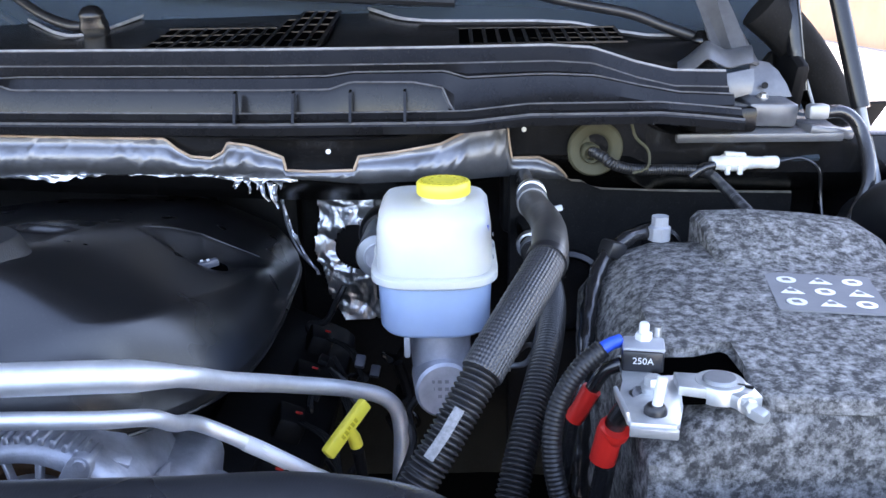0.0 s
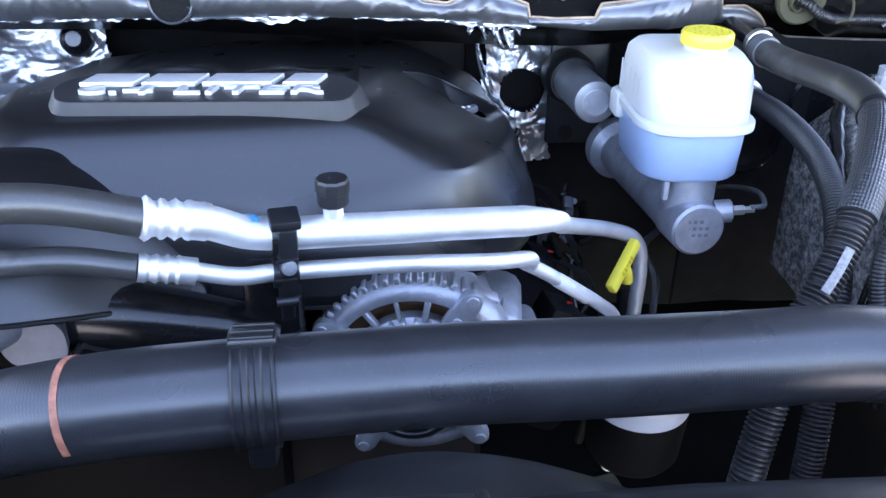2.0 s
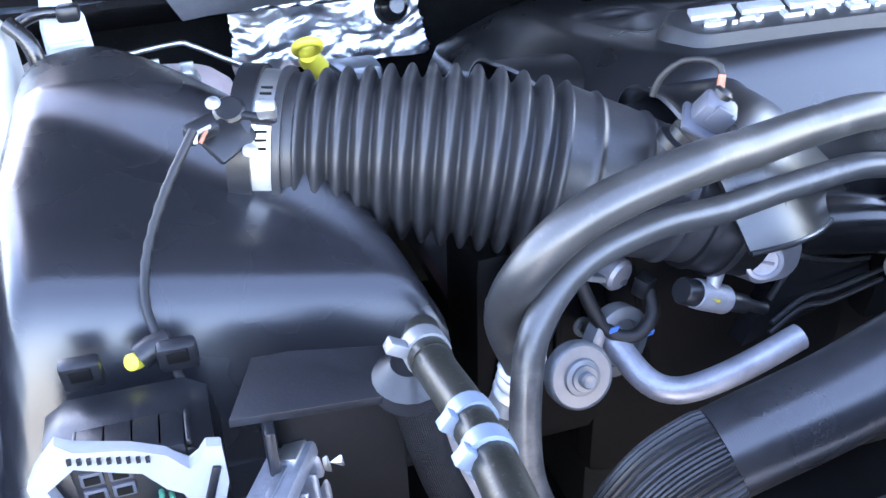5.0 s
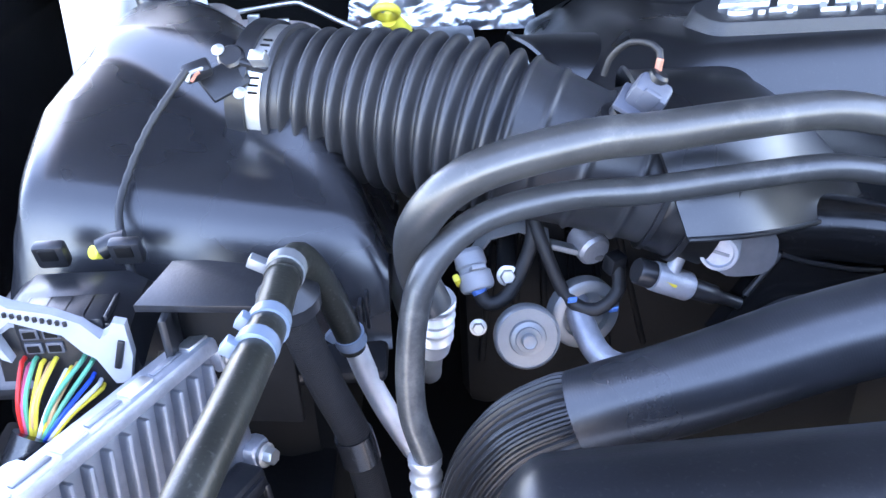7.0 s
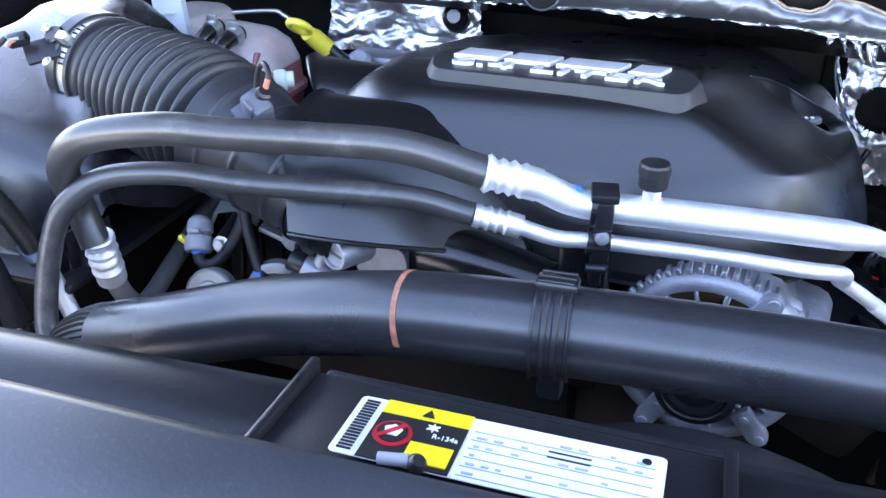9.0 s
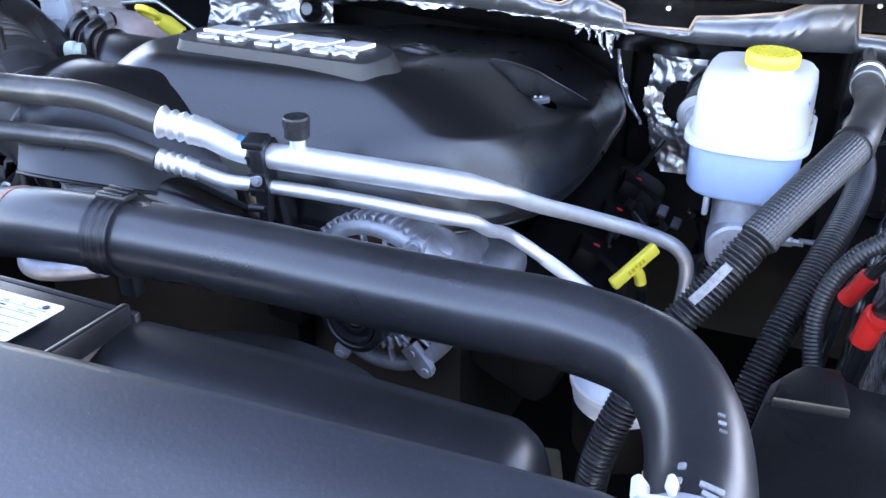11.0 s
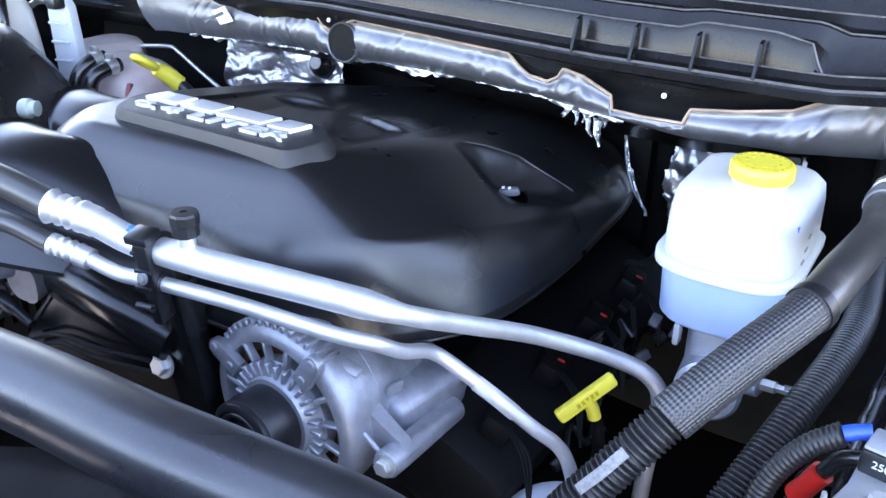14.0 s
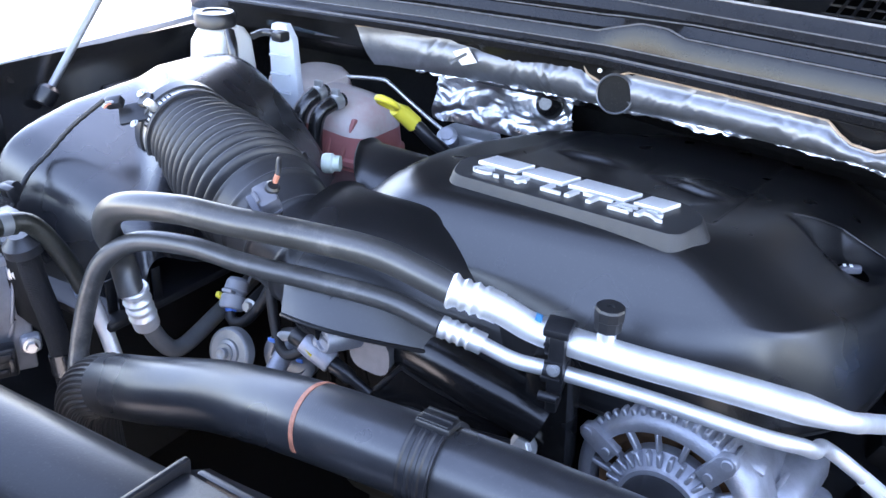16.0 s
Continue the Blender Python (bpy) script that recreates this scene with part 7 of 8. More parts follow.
    part("latch_rod", tube_bm([Vector((0.470, 1.17, 1.455)), Vector((0.476, 1.165, 1.435)), Vector((0.484, 1.16, 1.41))], 0.0022, 8), STEEL_GREY, h)
    e = thing("washer_tube", (0.48, 1.08, 1.40), "bent black rubber washer tube", "hose")
    part("tube", tube_bm(curve([(0.455, 1.08, 1.425), (0.485, 1.08, 1.425), (0.505, 1.07, 1.40), (0.505, 1.04, 1.35), (0.485, 1.03, 1.30), (0.47, 1.02, 1.27)]), 0.008, 12), RUBBER, e)
    part("elbow", box_bm((0.452, 1.08, 1.427), (0.025, 0.018, 0.018), 0.004), STEEL_GREY, e)
    k = thing("wheel_liner", (0.53, 0.95, 1.2), "black moulded inner wing liner", "liner")
    part("shell", tube_bm(curve([(0.53, 1.06, 1.28), (0.535, 0.97, 1.325), (0.54, 0.85, 1.32), (0.54, 0.70, 1.28)]), lambda f, s: 0.05, 20), BLACK, k)


build_cowl_corner()


# ---- battery ----
def build_battery():
    b = thing("battery", (0.31, 0.74, 1.08), "battery wrapped in mottled grey felt with printed warnings", "battery")

    def sec(y, z_top, inset=0.0):
        x0, x1 = 0.150 + inset, 0.475 - inset
        pts = [(x0, 1.09), (x0 - 0.002, 1.20), (x0, 1.26), (x0 + 0.012, z_top - 0.030), (x0 + 0.035, z_top - 0.010), (x0 + 0.070, z_top), (0.30, z_top + 0.004), (x1 - 0.05, z_top + 0.002), (x1 - 0.02, z_top - 0.006), (x1, z_top - 0.03), (x1 + 0.004, 1.2), (x1, 1.09)]
        return [Vector((x, y + 0.0, z)) for x, z in pts]
    ys = [0.560, 0.5605, 0.566, 0.58, 0.62, 0.66, 0.70, 0.76, 0.82, 0.88, 0.91, 0.925, 0.930]
    zs = [1.280, 1.288, 1.296, 1.300, 1.303, 1.306, 1.309, 1.314, 1.318, 1.320, 1.316, 1.305, 1.295]
    rings = [sec(y, z, 0.004 if y in (0.560, 0.930) else 0) for y, z in zip(ys, zs)]
    fine = []
    for ring in rings:
        out = []
        for p, q in zip(ring, ring[1:] + ring[:1]):
            for k in range(6):
                out.append(p.lerp(q, k / 6))
        fine.append([p + Vector((0.002, 0.002, 0.003)) * noise.noise(p * 30) for p in out])
    part("felt_wrap", loft_bm(fine), FELT, b, angle=60)
    part("rear_flap", loft_bm([[Vector((0.268 + dx, y, z)) for dx, z in ((0.0, 1.300), (0.0, zt - 0.006), (0.006, zt), (0.06, zt + 0.001), (0.12, zt - 0.004), (0.165, zt - 0.010), (0.185, zt - 0.022), (0.19, 1.290))] for y, zt in ((0.790, 1.314), (0.82, 1.323), (0.86, 1.337), (0.885, 1.346), (0.925, 1.347), (0.932, 1.343), (0.934, 1.315))]), FELT, b, "raised felt flap", 40)
    # cut-out round the terminal: a black plate paints the shade inside it
    part("terminal_well_shade", plate_bm(rounded(0.066, 0.074, 0.008), 0.004, pose(0.194, 0.612, 1.3010, 2, 0, 3)), VOID, b, "cut-out round the terminal, painted black for shade")
    top = [(0.170, 0.640), (0.198, 0.641), (0.232, 0.655), (0.228, 0.615), (0.222, 0.582), (0.236, 0.566), (0.300, 0.5605), (0.455, 0.562), (0.463, 0.680), (0.462, 0.785), (0.37, 0.80), (0.27, 0.795), (0.20, 0.780), (0.172, 0.72)]
    part("felt_top", plate_bm(top, 0.012, Matrix(((1, 0, 0, 0), (0, 1, 0, 0), (0, 0.055, 1, 1.2665), (0, 0, 0, 1))), 0.003), FELT, b, "top layer of felt with a square cut-out")
    lab = part("warning_print", plate_bm(rounded(0.090, 0.088, 0.004), 0.0015, pose(0.338, 0.742, 1.3190, 2, 0, -10)), LABEL_GREY, b, "dark printed panel with white warning signs")
    for r in range(3):
        for c in range(3):
            m = pose(0.338, 0.742, 1.3207, 2, 0, -10) @ Matrix.Translation(((c - 1) * 0.028, (1 - r) * 0.026, 0))
            o = [(0.0085 * math.cos(2 * math.pi * k / 20), 0.0075 * math.sin(2 * math.pi * k / 20)) for k in range(20)] if (r + c) % 2 == 0 else [(-0.010, -0.007), (0.010, -0.007), (0, 0.008)]
            sg = part("sign", plate_bm(o, 0.0006, m), WHITE, lab, "white warning sign")
            part("mark", plate_bm([(-0.003, -0.003), (0.004, -0.003), (0.002, 0.003), (-0.004, 0.002)], 0.0005, m @ Matrix.Translation((0, 0, 0.0005))), LABEL_GREY, sg)
    return b


build_battery()


def build_terminal():
    t = thing("battery_terminal", (0.19, 0.59, 1.30), "zinc battery clamp with a 250 amp fuse block", "battery terminal")
    part("plate", plate_bm([(0.129, 0.544), (0.131, 0.540), (0.160, 0.535), (0.163, 0.538), (0.171, 0.562), (0.178, 0.600), (0.173, 0.648), (0.141, 0.648), (0.138, 0.604), (0.130, 0.580)], 0.0035, Matrix.Translation((0, 0, 1.3015)), 0.0008), ZINC, t, "pale zinc-plated bar")
    part("plate_lip", box_bm((0.129, 0.562, 1.3065), (0.0030, 0.040, 0.010), 0.001, (0, -12, 2)), ZINC, t)
    part("plate_lip", box_bm((0.146, 0.537, 1.2985), (0.032, 0.0030, 0.008), 0.001, (12, 0, -10)), ZINC, t)
    part("strap", plate_bm([(0.172, 0.580), (0.190, 0.574), (0.196, 0.600), (0.174, 0.604)], 0.007, Matrix.Translation((0, 0, 1.3045)), 0.0012), ZINC, t)
    part("ring", lathe_bm([(0.0185, 0), (0.0185, 0.010), (0.0170, 0.012), (0.0128, 0.012)], (0.203, 0.588, 1.300), (0, 0, 1), 32), ZINC, t)
    part("clamp_jaw", plate_bm([(0.205, 0.570), (0.212, 0.560), (0.226, 0.566), (0.224, 0.584), (0.216, 0.598)], 0.010, Matrix.Translation((0, 0, 1.3005)), 0.0015), ZINC, t)
    part("jaw_gap", box_bm((0.217, 0.580, 1.3110), (0.014, 0.0025, 0.002), 0, (0, 0, -25)), DARK, t)
    part("post", lathe_bm([(0.0128, 0), (0.0122, 0.013), (0.0108, 0.0148), (0, 0.0150)], (0.203, 0.588, 1.300), (0, 0, 1), 28), STEEL_GREY, t, "dull lead post")
    bolt(t, (0.215, 0.566, 1.305), (0.15, -0.95, 0.10), 0.0052, 0.009, ZINC)
    part("jaw_nut", lathe_bm([(0.0062, 0), (0.0062, 0.010), (0.0045, 0.012), (0, 0.012)], (0.218, 0.562, 1.3015), (0.5, -0.7, -0.1), 6), ZINC, t)
    part("washer", lathe_bm([(0.0105, 0), (0.0105, 0.0015), (0.006, 0.0015)], (0.156, 0.588, 1.305), (0, 0, 1), 24), ZINC, t)
    bolt(t, (0.156, 0.588, 1.3062), (0, 0, 1), 0.0068, 0.009, ZINC)
    part("stud", tube_bm([Vector((0.150, 0.553, 1.304)), Vector((0.152, 0.554, 1.318)), Vector((0.154, 0.556, 1.330))], 0.0036, 12), WHITE, t, "white plastic capped stud")
    part("stud_base", lathe_bm([(0.008, 0), (0.008, 0.004), (0.006, 0.007)], (0.150, 0.553, 1.304), (0, 0, 1), 14), BLACK, t)
    fuse = part("fuse_block", box_bm((0.156, 0.628, 1.3125), (0.031, 0.024, 0.018), 0.003, (0, 0, -10)), BLACK, t, "black fuse block marked 250A")
    part("fuse_rating", text_bm("250A", 0.0072, pose(0.1540, 0.6157, 1.3140, 90, 0, -10), 0.0002), WHITE, fuse, "white lettering reading 250A")
    part("fuse_lid", box_bm((0.157, 0.630, 1.3215), (0.031, 0.024, 0.004), 0.002, (0, 0, -10)), PALE, fuse)
    bolt(t, (0.158, 0.636, 1.321), (0, 0, 1), 0.0065, 0.008, WHITE, "nut")
    part("nut_post", lathe_bm([(0.004, 0), (0.004, 0.012), (0.003, 0.014), (0, 0.014)], (0.158, 0.636, 1.323), (0, 0, 1), 12), WHITE, t)
    part("nut_post", lathe_bm([(0.003, 0), (0.003, 0.010), (0, 0.010)], (0.170, 0.642, 1.321), (0, 0, 1), 10), STEEL, t)
    # leads
    part("blue_lug", tube_bm([Vector((0.142, 0.640, 1.321)), Vector((0.134, 0.638, 1.319)), Vector((0.127, 0.636, 1.316))], 0.0052, 12), BLUE, t, "blue heat-shrink lug")
    part("lead", tube_bm(curve([(0.127, 0.636, 1.316), (0.108, 0.630, 1.300), (0.092, 0.622, 1.272), (0.088, 0.61, 1.235), (0.10, 0.59, 1.18)], 0.001), corrugation(0.0082, 0.0035, 0.0012), 16), CORRUGATED, t, "corrugated black lead", 80)
    part("red_boot", tube_bm(curve([(0.121, 0.640, 1.280), (0.117, 0.641, 1.272), (0.112, 0.643, 1.260), (0.108, 0.645, 1.252)]), lambda f, s: 0.0078, 16), RED, t, "red rubber boot")
    part("red_boot", tube_bm(curve([(0.131, 0.593, 1.272), (0.130, 0.594, 1.2685), (0.128, 0.595, 1.2675), (0.126, 0.597, 1.254), (0.124, 0.599, 1.242)], 0.001), lambda f, s: 0.0118 if f < 0.16 else 0.0100, 20), RED, t, "red rubber boot")
    part("cable", tube_bm(curve([(0.146, 0.580, 1.304), (0.138, 0.590, 1.290), (0.130, 0.597, 1.266), (0.125, 0.602, 1.22), (0.11, 0.60, 1.12)]), 0.0078, 14), RUBBER, t, "thick black cable")
    part("cable", tube_bm(curve([(0.142, 0.634, 1.304), (0.130, 0.637, 1.297), (0.121, 0.640, 1.280), (0.108, 0.645, 1.252), (0.09, 0.64, 1.10)]), 0.0055, 14), RUBBER, t, "thick black cable")


build_terminal()


def build_battery_side():
    l = thing("battery_vent_loom", (0.17, 0.86, 1.29), "taped cable with clips along the battery edge", "wiring")
    part("loom", tube_bm(curve([(0.225, 0.925, 1.325), (0.195, 0.905, 1.322), (0.165, 0.875, 1.305), (0.145, 0.82, 1.275), (0.135, 0.77, 1.22), (0.13, 0.74, 1.12)]), lambda f, s: 0.008 + 0.001 * math.sin(s * 220), 12), RUBBER, l)
    part("clip", box_bm((0.178, 0.888, 1.316), (0.022, 0.022, 0.018), 0.004, (0, 20, 30)), BLACK, l)
    part("terminal_nut", lathe_bm([(0.012, 0), (0.012, 0.014), (0.009, 0.016), (0.009, 0.026), (0, 0.026)], (0.232, 0.915, 1.318), (0, 0, 1), 8), PALE, l)


build_battery_side()


def build_fuse_box():
    f = thing("fuse_box", (0.25, 0.44, 1.05), "black plastic fuse box with embossed lid", "fuse box")
    o = [(0.050, 0.385), (0.062, 0.500), (0.078, 0.530), (0.112, 0.533), (0.118, 0.512), (0.42, 0.515), (0.42, 0.345), (0.10, 0.372), (0.06, 0.376)]
    part("lid", plate_bm(o, 0.042, Matrix.Translation((0, 0, 1.208)), 0.006), FUSEBOX, f)
    part("base", plate_bm([(x * 0.97 + 0.007, y * 0.97 + 0.012) for x, y in o], 0.15, Matrix.Translation((0, 0, 1.056)), 0.0), BLACK, f)
    part("lid_rim", plate_bm([(x + (0.006 if x > 0.2 else -0.004), y + (0.004 if y > 0.4 else -0.005)) for x, y in o], 0.006, Matrix.Translation((0, 0, 1.205)), 0.001), BLACK, f)
    part("lid_step", plate_bm([(0.066, 0.470), (0.070, 0.500), (0.084, 0.522), (0.108, 0.525), (0.112, 0.500), (0.116, 0.478)], 0.010, Matrix.Translation((0, 0, 1.2485)), 0.003), FUSEBOX, f)
    m = pose(0.195, 0.452, 1.2498, 0, 0, -6)
    for q in ([(-0.022, -0.008), (0.022, -0.008), (0.022, -0.006), (-0.022, -0.006)], [(-0.022, 0.016), (0.022, 0.016), (0.022, 0.018), (-0.022, 0.018)], [(-0.022, -0.008), (-0.020, -0.008), (-0.020, 0.018), (-0.022, 0.018)], [(0.020, -0.008), (0.022, -0.008), (0.022, 0.018), (0.020, 0.018)],
              [(-0.005, 0.014), (0.006, 0.006), (0.001, 0.006), (0.006, -0.003), (-0.006, 0.005), (-0.001, 0.005)], [(-0.015, -0.013), (-0.007, -0.013), (-0.007, -0.008), (-0.015, -0.008)], [(0.007, -0.013), (0.015, -0.013), (0.015, -0.008), (0.007, -0.008)],
              [(-0.016, -0.026), (0.006, -0.026), (0.006, -0.018), (-0.016, -0.018)]):
        part("embossed_mark", plate_bm(q, 0.0018, m), BLACK, f, "embossed symbol")
    part("latch", box_bm((0.12, 0.368, 1.215), (0.03, 0.012, 0.03), 0.003), BLACK, f)
    return f


build_fuse_box()


# ---- small engine fittings ----
def build_dipsticks():
    d = thing("oil_dipstick", (-0.095, 0.77, 1.10), "yellow T-shaped oil dipstick handle", "dipstick")
    a, b = Vector((-0.107, 0.742, 1.163)), Vector((-0.073, 0.785, 1.196))
    ax = (b - a).normalized()
    m = Matrix.Translation((a + b) / 2) @ Vector((1, 0, 0)).rotation_difference(ax).to_matrix().to_4x4()
    bm = box_bm((0, 0, 0), ((b - a).length, 0.010, 0.014), 0.003)
    bmesh.ops.transform(bm, matrix=m, verts=bm.verts)
    handle = part("handle", bm, YELLOW, d)
    part("stem", tube_bm([(a + b) / 2, (a + b) / 2 + Vector((0.006, 0.004, -0.012)), (a + b) / 2 + Vector((0.008, 0.006, -0.022))], 0.0065, 14), YELLOW, d)
    part("tube", tube_bm(curve([(-0.082, 0.780, 1.145), (-0.080, 0.785, 1.10), (-0.09, 0.80, 1.0), (-0.10, 0.82, 0.9)]), 0.006, 10), DARK, d)
    for k in range(5):
        bm = box_bm((-0.010 + 0.005 * k, -0.0053, 0.0), (0.0032, 0.0006, 0.0045), 0)
        bmesh.ops.transform(bm, matrix=m, verts=bm.verts)
        part("print_bar", bm, YELLOW_DARK, handle)
    e = thing("transmission_dipstick", (-0.885, 1.0, 1.25), "yellow loop-handled dipstick in a black tube", "dipstick")
    o = Vector((-0.885, 1.005, 1.300))
    ring = [o + Vector((-0.006, -0.036, 0.028)) + Vector((math.sin(t) * 0.0125, math.cos(t) * 0.016, -math.cos(t) * 0.011)) for t in [2 * math.pi * k / 24 for k in range(25)]]
    part("loop", tube_bm(ring, 0.0052, 10, False), YELLOW, e)
    part("cap", tube_bm([o + Vector((-0.004, -0.020, 0.016)), o + Vector((0.0, -0.006, 0.006)), o + Vector((0.012, 0.008, -0.012))], lambda f, s: 0.010 + 0.003 * (f > 0.4), 16), YELLOW, e)
    part("tube", tube_bm(curve([o + Vector((0.014, 0.006, -0.010)), o + Vector((0.035, 0.015, -0.032)), o + Vector((0.06, 0.04, -0.07)), o + Vector((0.07, 0.06, -0.16))]), 0.010, 14), BLACK, e)


build_dipsticks()


def build_oil_filter_can():
    c = thing("power_steering_reservoir", (-0.075, 0.70, 1.0), "white fluid reservoir with black cap below the hoses", "reservoir")
    part("body", lathe_bm([(0.052, -0.03), (0.053, -0.025), (0.0535, -0.01), (0.054, -0.006), (0.054, 0.0), (0.046, 0.008), (0.030, 0.012), (0, 0.012)], (-0.075, 0.70, 1.085), (0, -0.05, 1), 40), RESIN_BLUE, c)
    part("lower_body", lathe_bm([(0.044, -0.10), (0.050, -0.09), (0.0525, -0.031), (0.05, -0.0305)], (-0.075, 0.70, 1.085), (0, -0.05, 1), 36), DARK, c)
    part("rim", lathe_bm([(0.0545, -0.010), (0.057, -0.008), (0.057, -0.002), (0.0545, 0.0)], (-0.075, 0.70, 1.085), (0, -0.05, 1), 40), WHITE, c)
    part("cap", lathe_bm([(0.026, 0.010), (0.027, 0.022), (0.024, 0.026), (0, 0.026)], (-0.065, 0.715, 1.085), (0, -0.05, 1), 24), BLACK, c)
    part("cap_grip", box_bm((-0.065, 0.715, 1.114), (0.045, 0.012, 0.010), 0.003, (0, 0, 20)), BLACK, c)
    b = thing("splash_bracket", (-0.13, 0.60, 1.0), "rough tan bracket scrap beside the reservoir", "bracket")
    part("plate", box_bm((-0.135, 0.60, 1.02), (0.05, 0.035, 0.02), 0.004, (20, 15, 30)), RESIN_DULL, b)


RESIN_BLUE = pbr("pale_blue_white_plastic", (0.70, 0.74, 0.80), 0.35, vary=0.05, sss=0.4)
build_oil_filter_can()


# ---- passenger side: tanks ----
def build_washer_tank():
    w = thing("washer_reservoir", (-1.21, 0.95, 1.2), "translucent white fluid bottle with dark screw cap", "reservoir")
    secs = []
    for z, a, b, r in ((1.20, 0.062, 0.10, 0.02), (1.29, 0.062, 0.10, 0.02), (1.33, 0.060, 0.095, 0.022), (1.372, 0.060, 0.085, 0.024), (1.386, 0.052, 0.07, 0.024), (1.392, 0.044, 0.044, 0.020)):
        secs.append([Vector((-1.205 + x, 0.955 + y, z)) for x, y in rounded(a * 1.2, b, min(r, a * 0.55))])
    part("tank", loft_bm(secs), RESIN, w)
    part("cap", lathe_bm([(0.030, 0), (0.032, 0.002), (0.032, 0.018), (0.029, 0.022), (0.020, 0.022), (0.018, 0.020), (0, 0.020)], (-1.21, 0.950, 1.392), (0, 0, 1), 28), BLACK, w, "dark ribbed cap")
    part("hose", tube_bm(curve([(-1.165, 0.935, 1.392), (-1.150, 0.925, 1.375), (-1.145, 0.920, 1.34), (-1.150, 0.920, 1.29), (-1.155, 0.92, 1.24)]), 0.008, 12), RUBBER, w)
    s = thing("tank_strap", (-1.13, 1.0, 1.25), "pale plastic ladder-ribbed tank bracket", "bracket")
    part("plate", plate_bm([(-0.020, -0.11), (0.032, -0.11), (0.020, 0.04), (0.008, 0.062), (-0.016, 0.062), (-0.022, 0.03)], 0.018, pose(-1.128, 1.02, 1.335, 90, 0, 14), 0.003), PALE_CLEAR, s)
    for k in range(4):
        part("rung", box_bm((-1.126, 1.000, 1.26 + 0.03 * k), (0.034, 0.006, 0.004), 0.001, (0, 0, 14)), PALE_CLEAR, s)
    part("clip", box_bm((-1.118, 0.996, 1.382), (0.022, 0.022, 0.016), 0.004), BLACK, s)
    part("hook", tube_bm(curve([(-1.17, 0.99, 1.375), (-1.145, 0.99, 1.385), (-1.12, 0.995, 1.383)]), 0.006, 10), RUBBER, s)


PALE_CLEAR = pbr("milky_plastic", (0.60, 0.65, 0.70), 0.38, vary=0.05, sss=0.3)
build_washer_tank()


def build_coolant_tank():
    c = thing("coolant_tank", (-1.03, 1.05, 1.15), "pinkish translucent coolant tank with two clamped hoses", "coolant tank")
    secs = []
    for z, w, d, r in ((1.14, 0.15, 0.12, 0.03), (1.20, 0.17, 0.13, 0.035), (1.204, 0.178, 0.138, 0.035), (1.212, 0.178, 0.138, 0.035), (1.216, 0.17, 0.13, 0.035), (1.25, 0.168, 0.128, 0.04), (1.275, 0.155, 0.115, 0.045), (1.288, 0.125, 0.09, 0.04), (1.292, 0.09, 0.06, 0.028)):
        secs.append([Vector((-1.045 + x, 1.06 + y, z + 0.08 * -x)) for x, y in rounded(w, d, r)])
    part("lower_tank", loft_bm(secs[:6]), COOLANT, c, "lower half red with coolant")
    part("upper_tank", loft_bm(secs[5:]), TANK, c, "upper half of aged beige plastic")
    left = [[Vector((-1.145 + x, 1.09 + y, z)) for x, y in rounded(w, 0.12, 0.03)] for z, w in ((1.14, 0.11), (1.27, 0.12), (1.295, 0.105), (1.302, 0.08))]
    part("side_tank", loft_bm(left), TANK, c)
    part("rib", box_bm((-0.995, 1.00, 1.225), (0.008, 0.012, 0.10), 0.003, (-15, 12, 0)), COOLANT, c)
    part("rib", box_bm((-1.025, 0.998, 1.225), (0.006, 0.012, 0.10), 0.003, (-15, 12, 0)), COOLANT, c)
    for dx in (0.0, 0.034):
        part("hose", tube_bm(curve([(-1.050 + dx, 1.02, 1.302 - dx * 0.2), (-1.052 + dx, 0.995, 1.300 - dx * 0.2), (-1.058 + dx, 0.972, 1.280), (-1.058 + dx, 0.962, 1.24), (-1.05 + dx, 0.955, 1.17)]), 0.0115, 16), RUBBER, c, "black rubber hose")
        part("clamp", tube_bm([Vector((-1.049 + dx, 1.012, 1.303 - dx * 0.2)), Vector((-1.050 + dx, 1.005, 1.3025 - dx * 0.2)), Vector((-1.051 + dx, 0.998, 1.301 - dx * 0.2))], 0.0132, 16), STEEL, c, "spring clamp")
        part("clamp_tang", box_bm((-1.049 + dx, 1.003, 1.319 - dx * 0.2), (0.014, 0.006, 0.010), 0.001), STEEL, c)
    p = thing("steel_line", (-0.95, 1.13, 1.27), "thin bent steel line along the firewall", "pipe")
    part("line", tube_bm(curve([(-1.16, 1.13, 1.285), (-1.03, 1.13, 1.302), (-1.005, 1.13, 1.298), (-0.965, 1.13, 1.276), (-0.903, 1.13, 1.244), (-0.88, 1.13, 1.241), (-0.823, 1.13, 1.254)]), 0.0034, 10), STEEL, p)
    q = thing("heater_valve", (-0.84, 1.06, 1.25), "small round metal fitting behind the engine cover", "fitting")
    part("body", lathe_bm([(0.013, -0.02), (0.016, -0.015), (0.016, 0.004), (0.010, 0.007), (0.010, 0.010), (0, 0.010)], (-0.845, 1.06, 1.262), (0.2, -0.6, 0.7), 24), CAST, q)
    part("flange", box_bm((-0.83, 1.10, 1.25), (0.09, 0.05, 0.03), 0.008), STEEL_GREY, q)


build_coolant_tank()


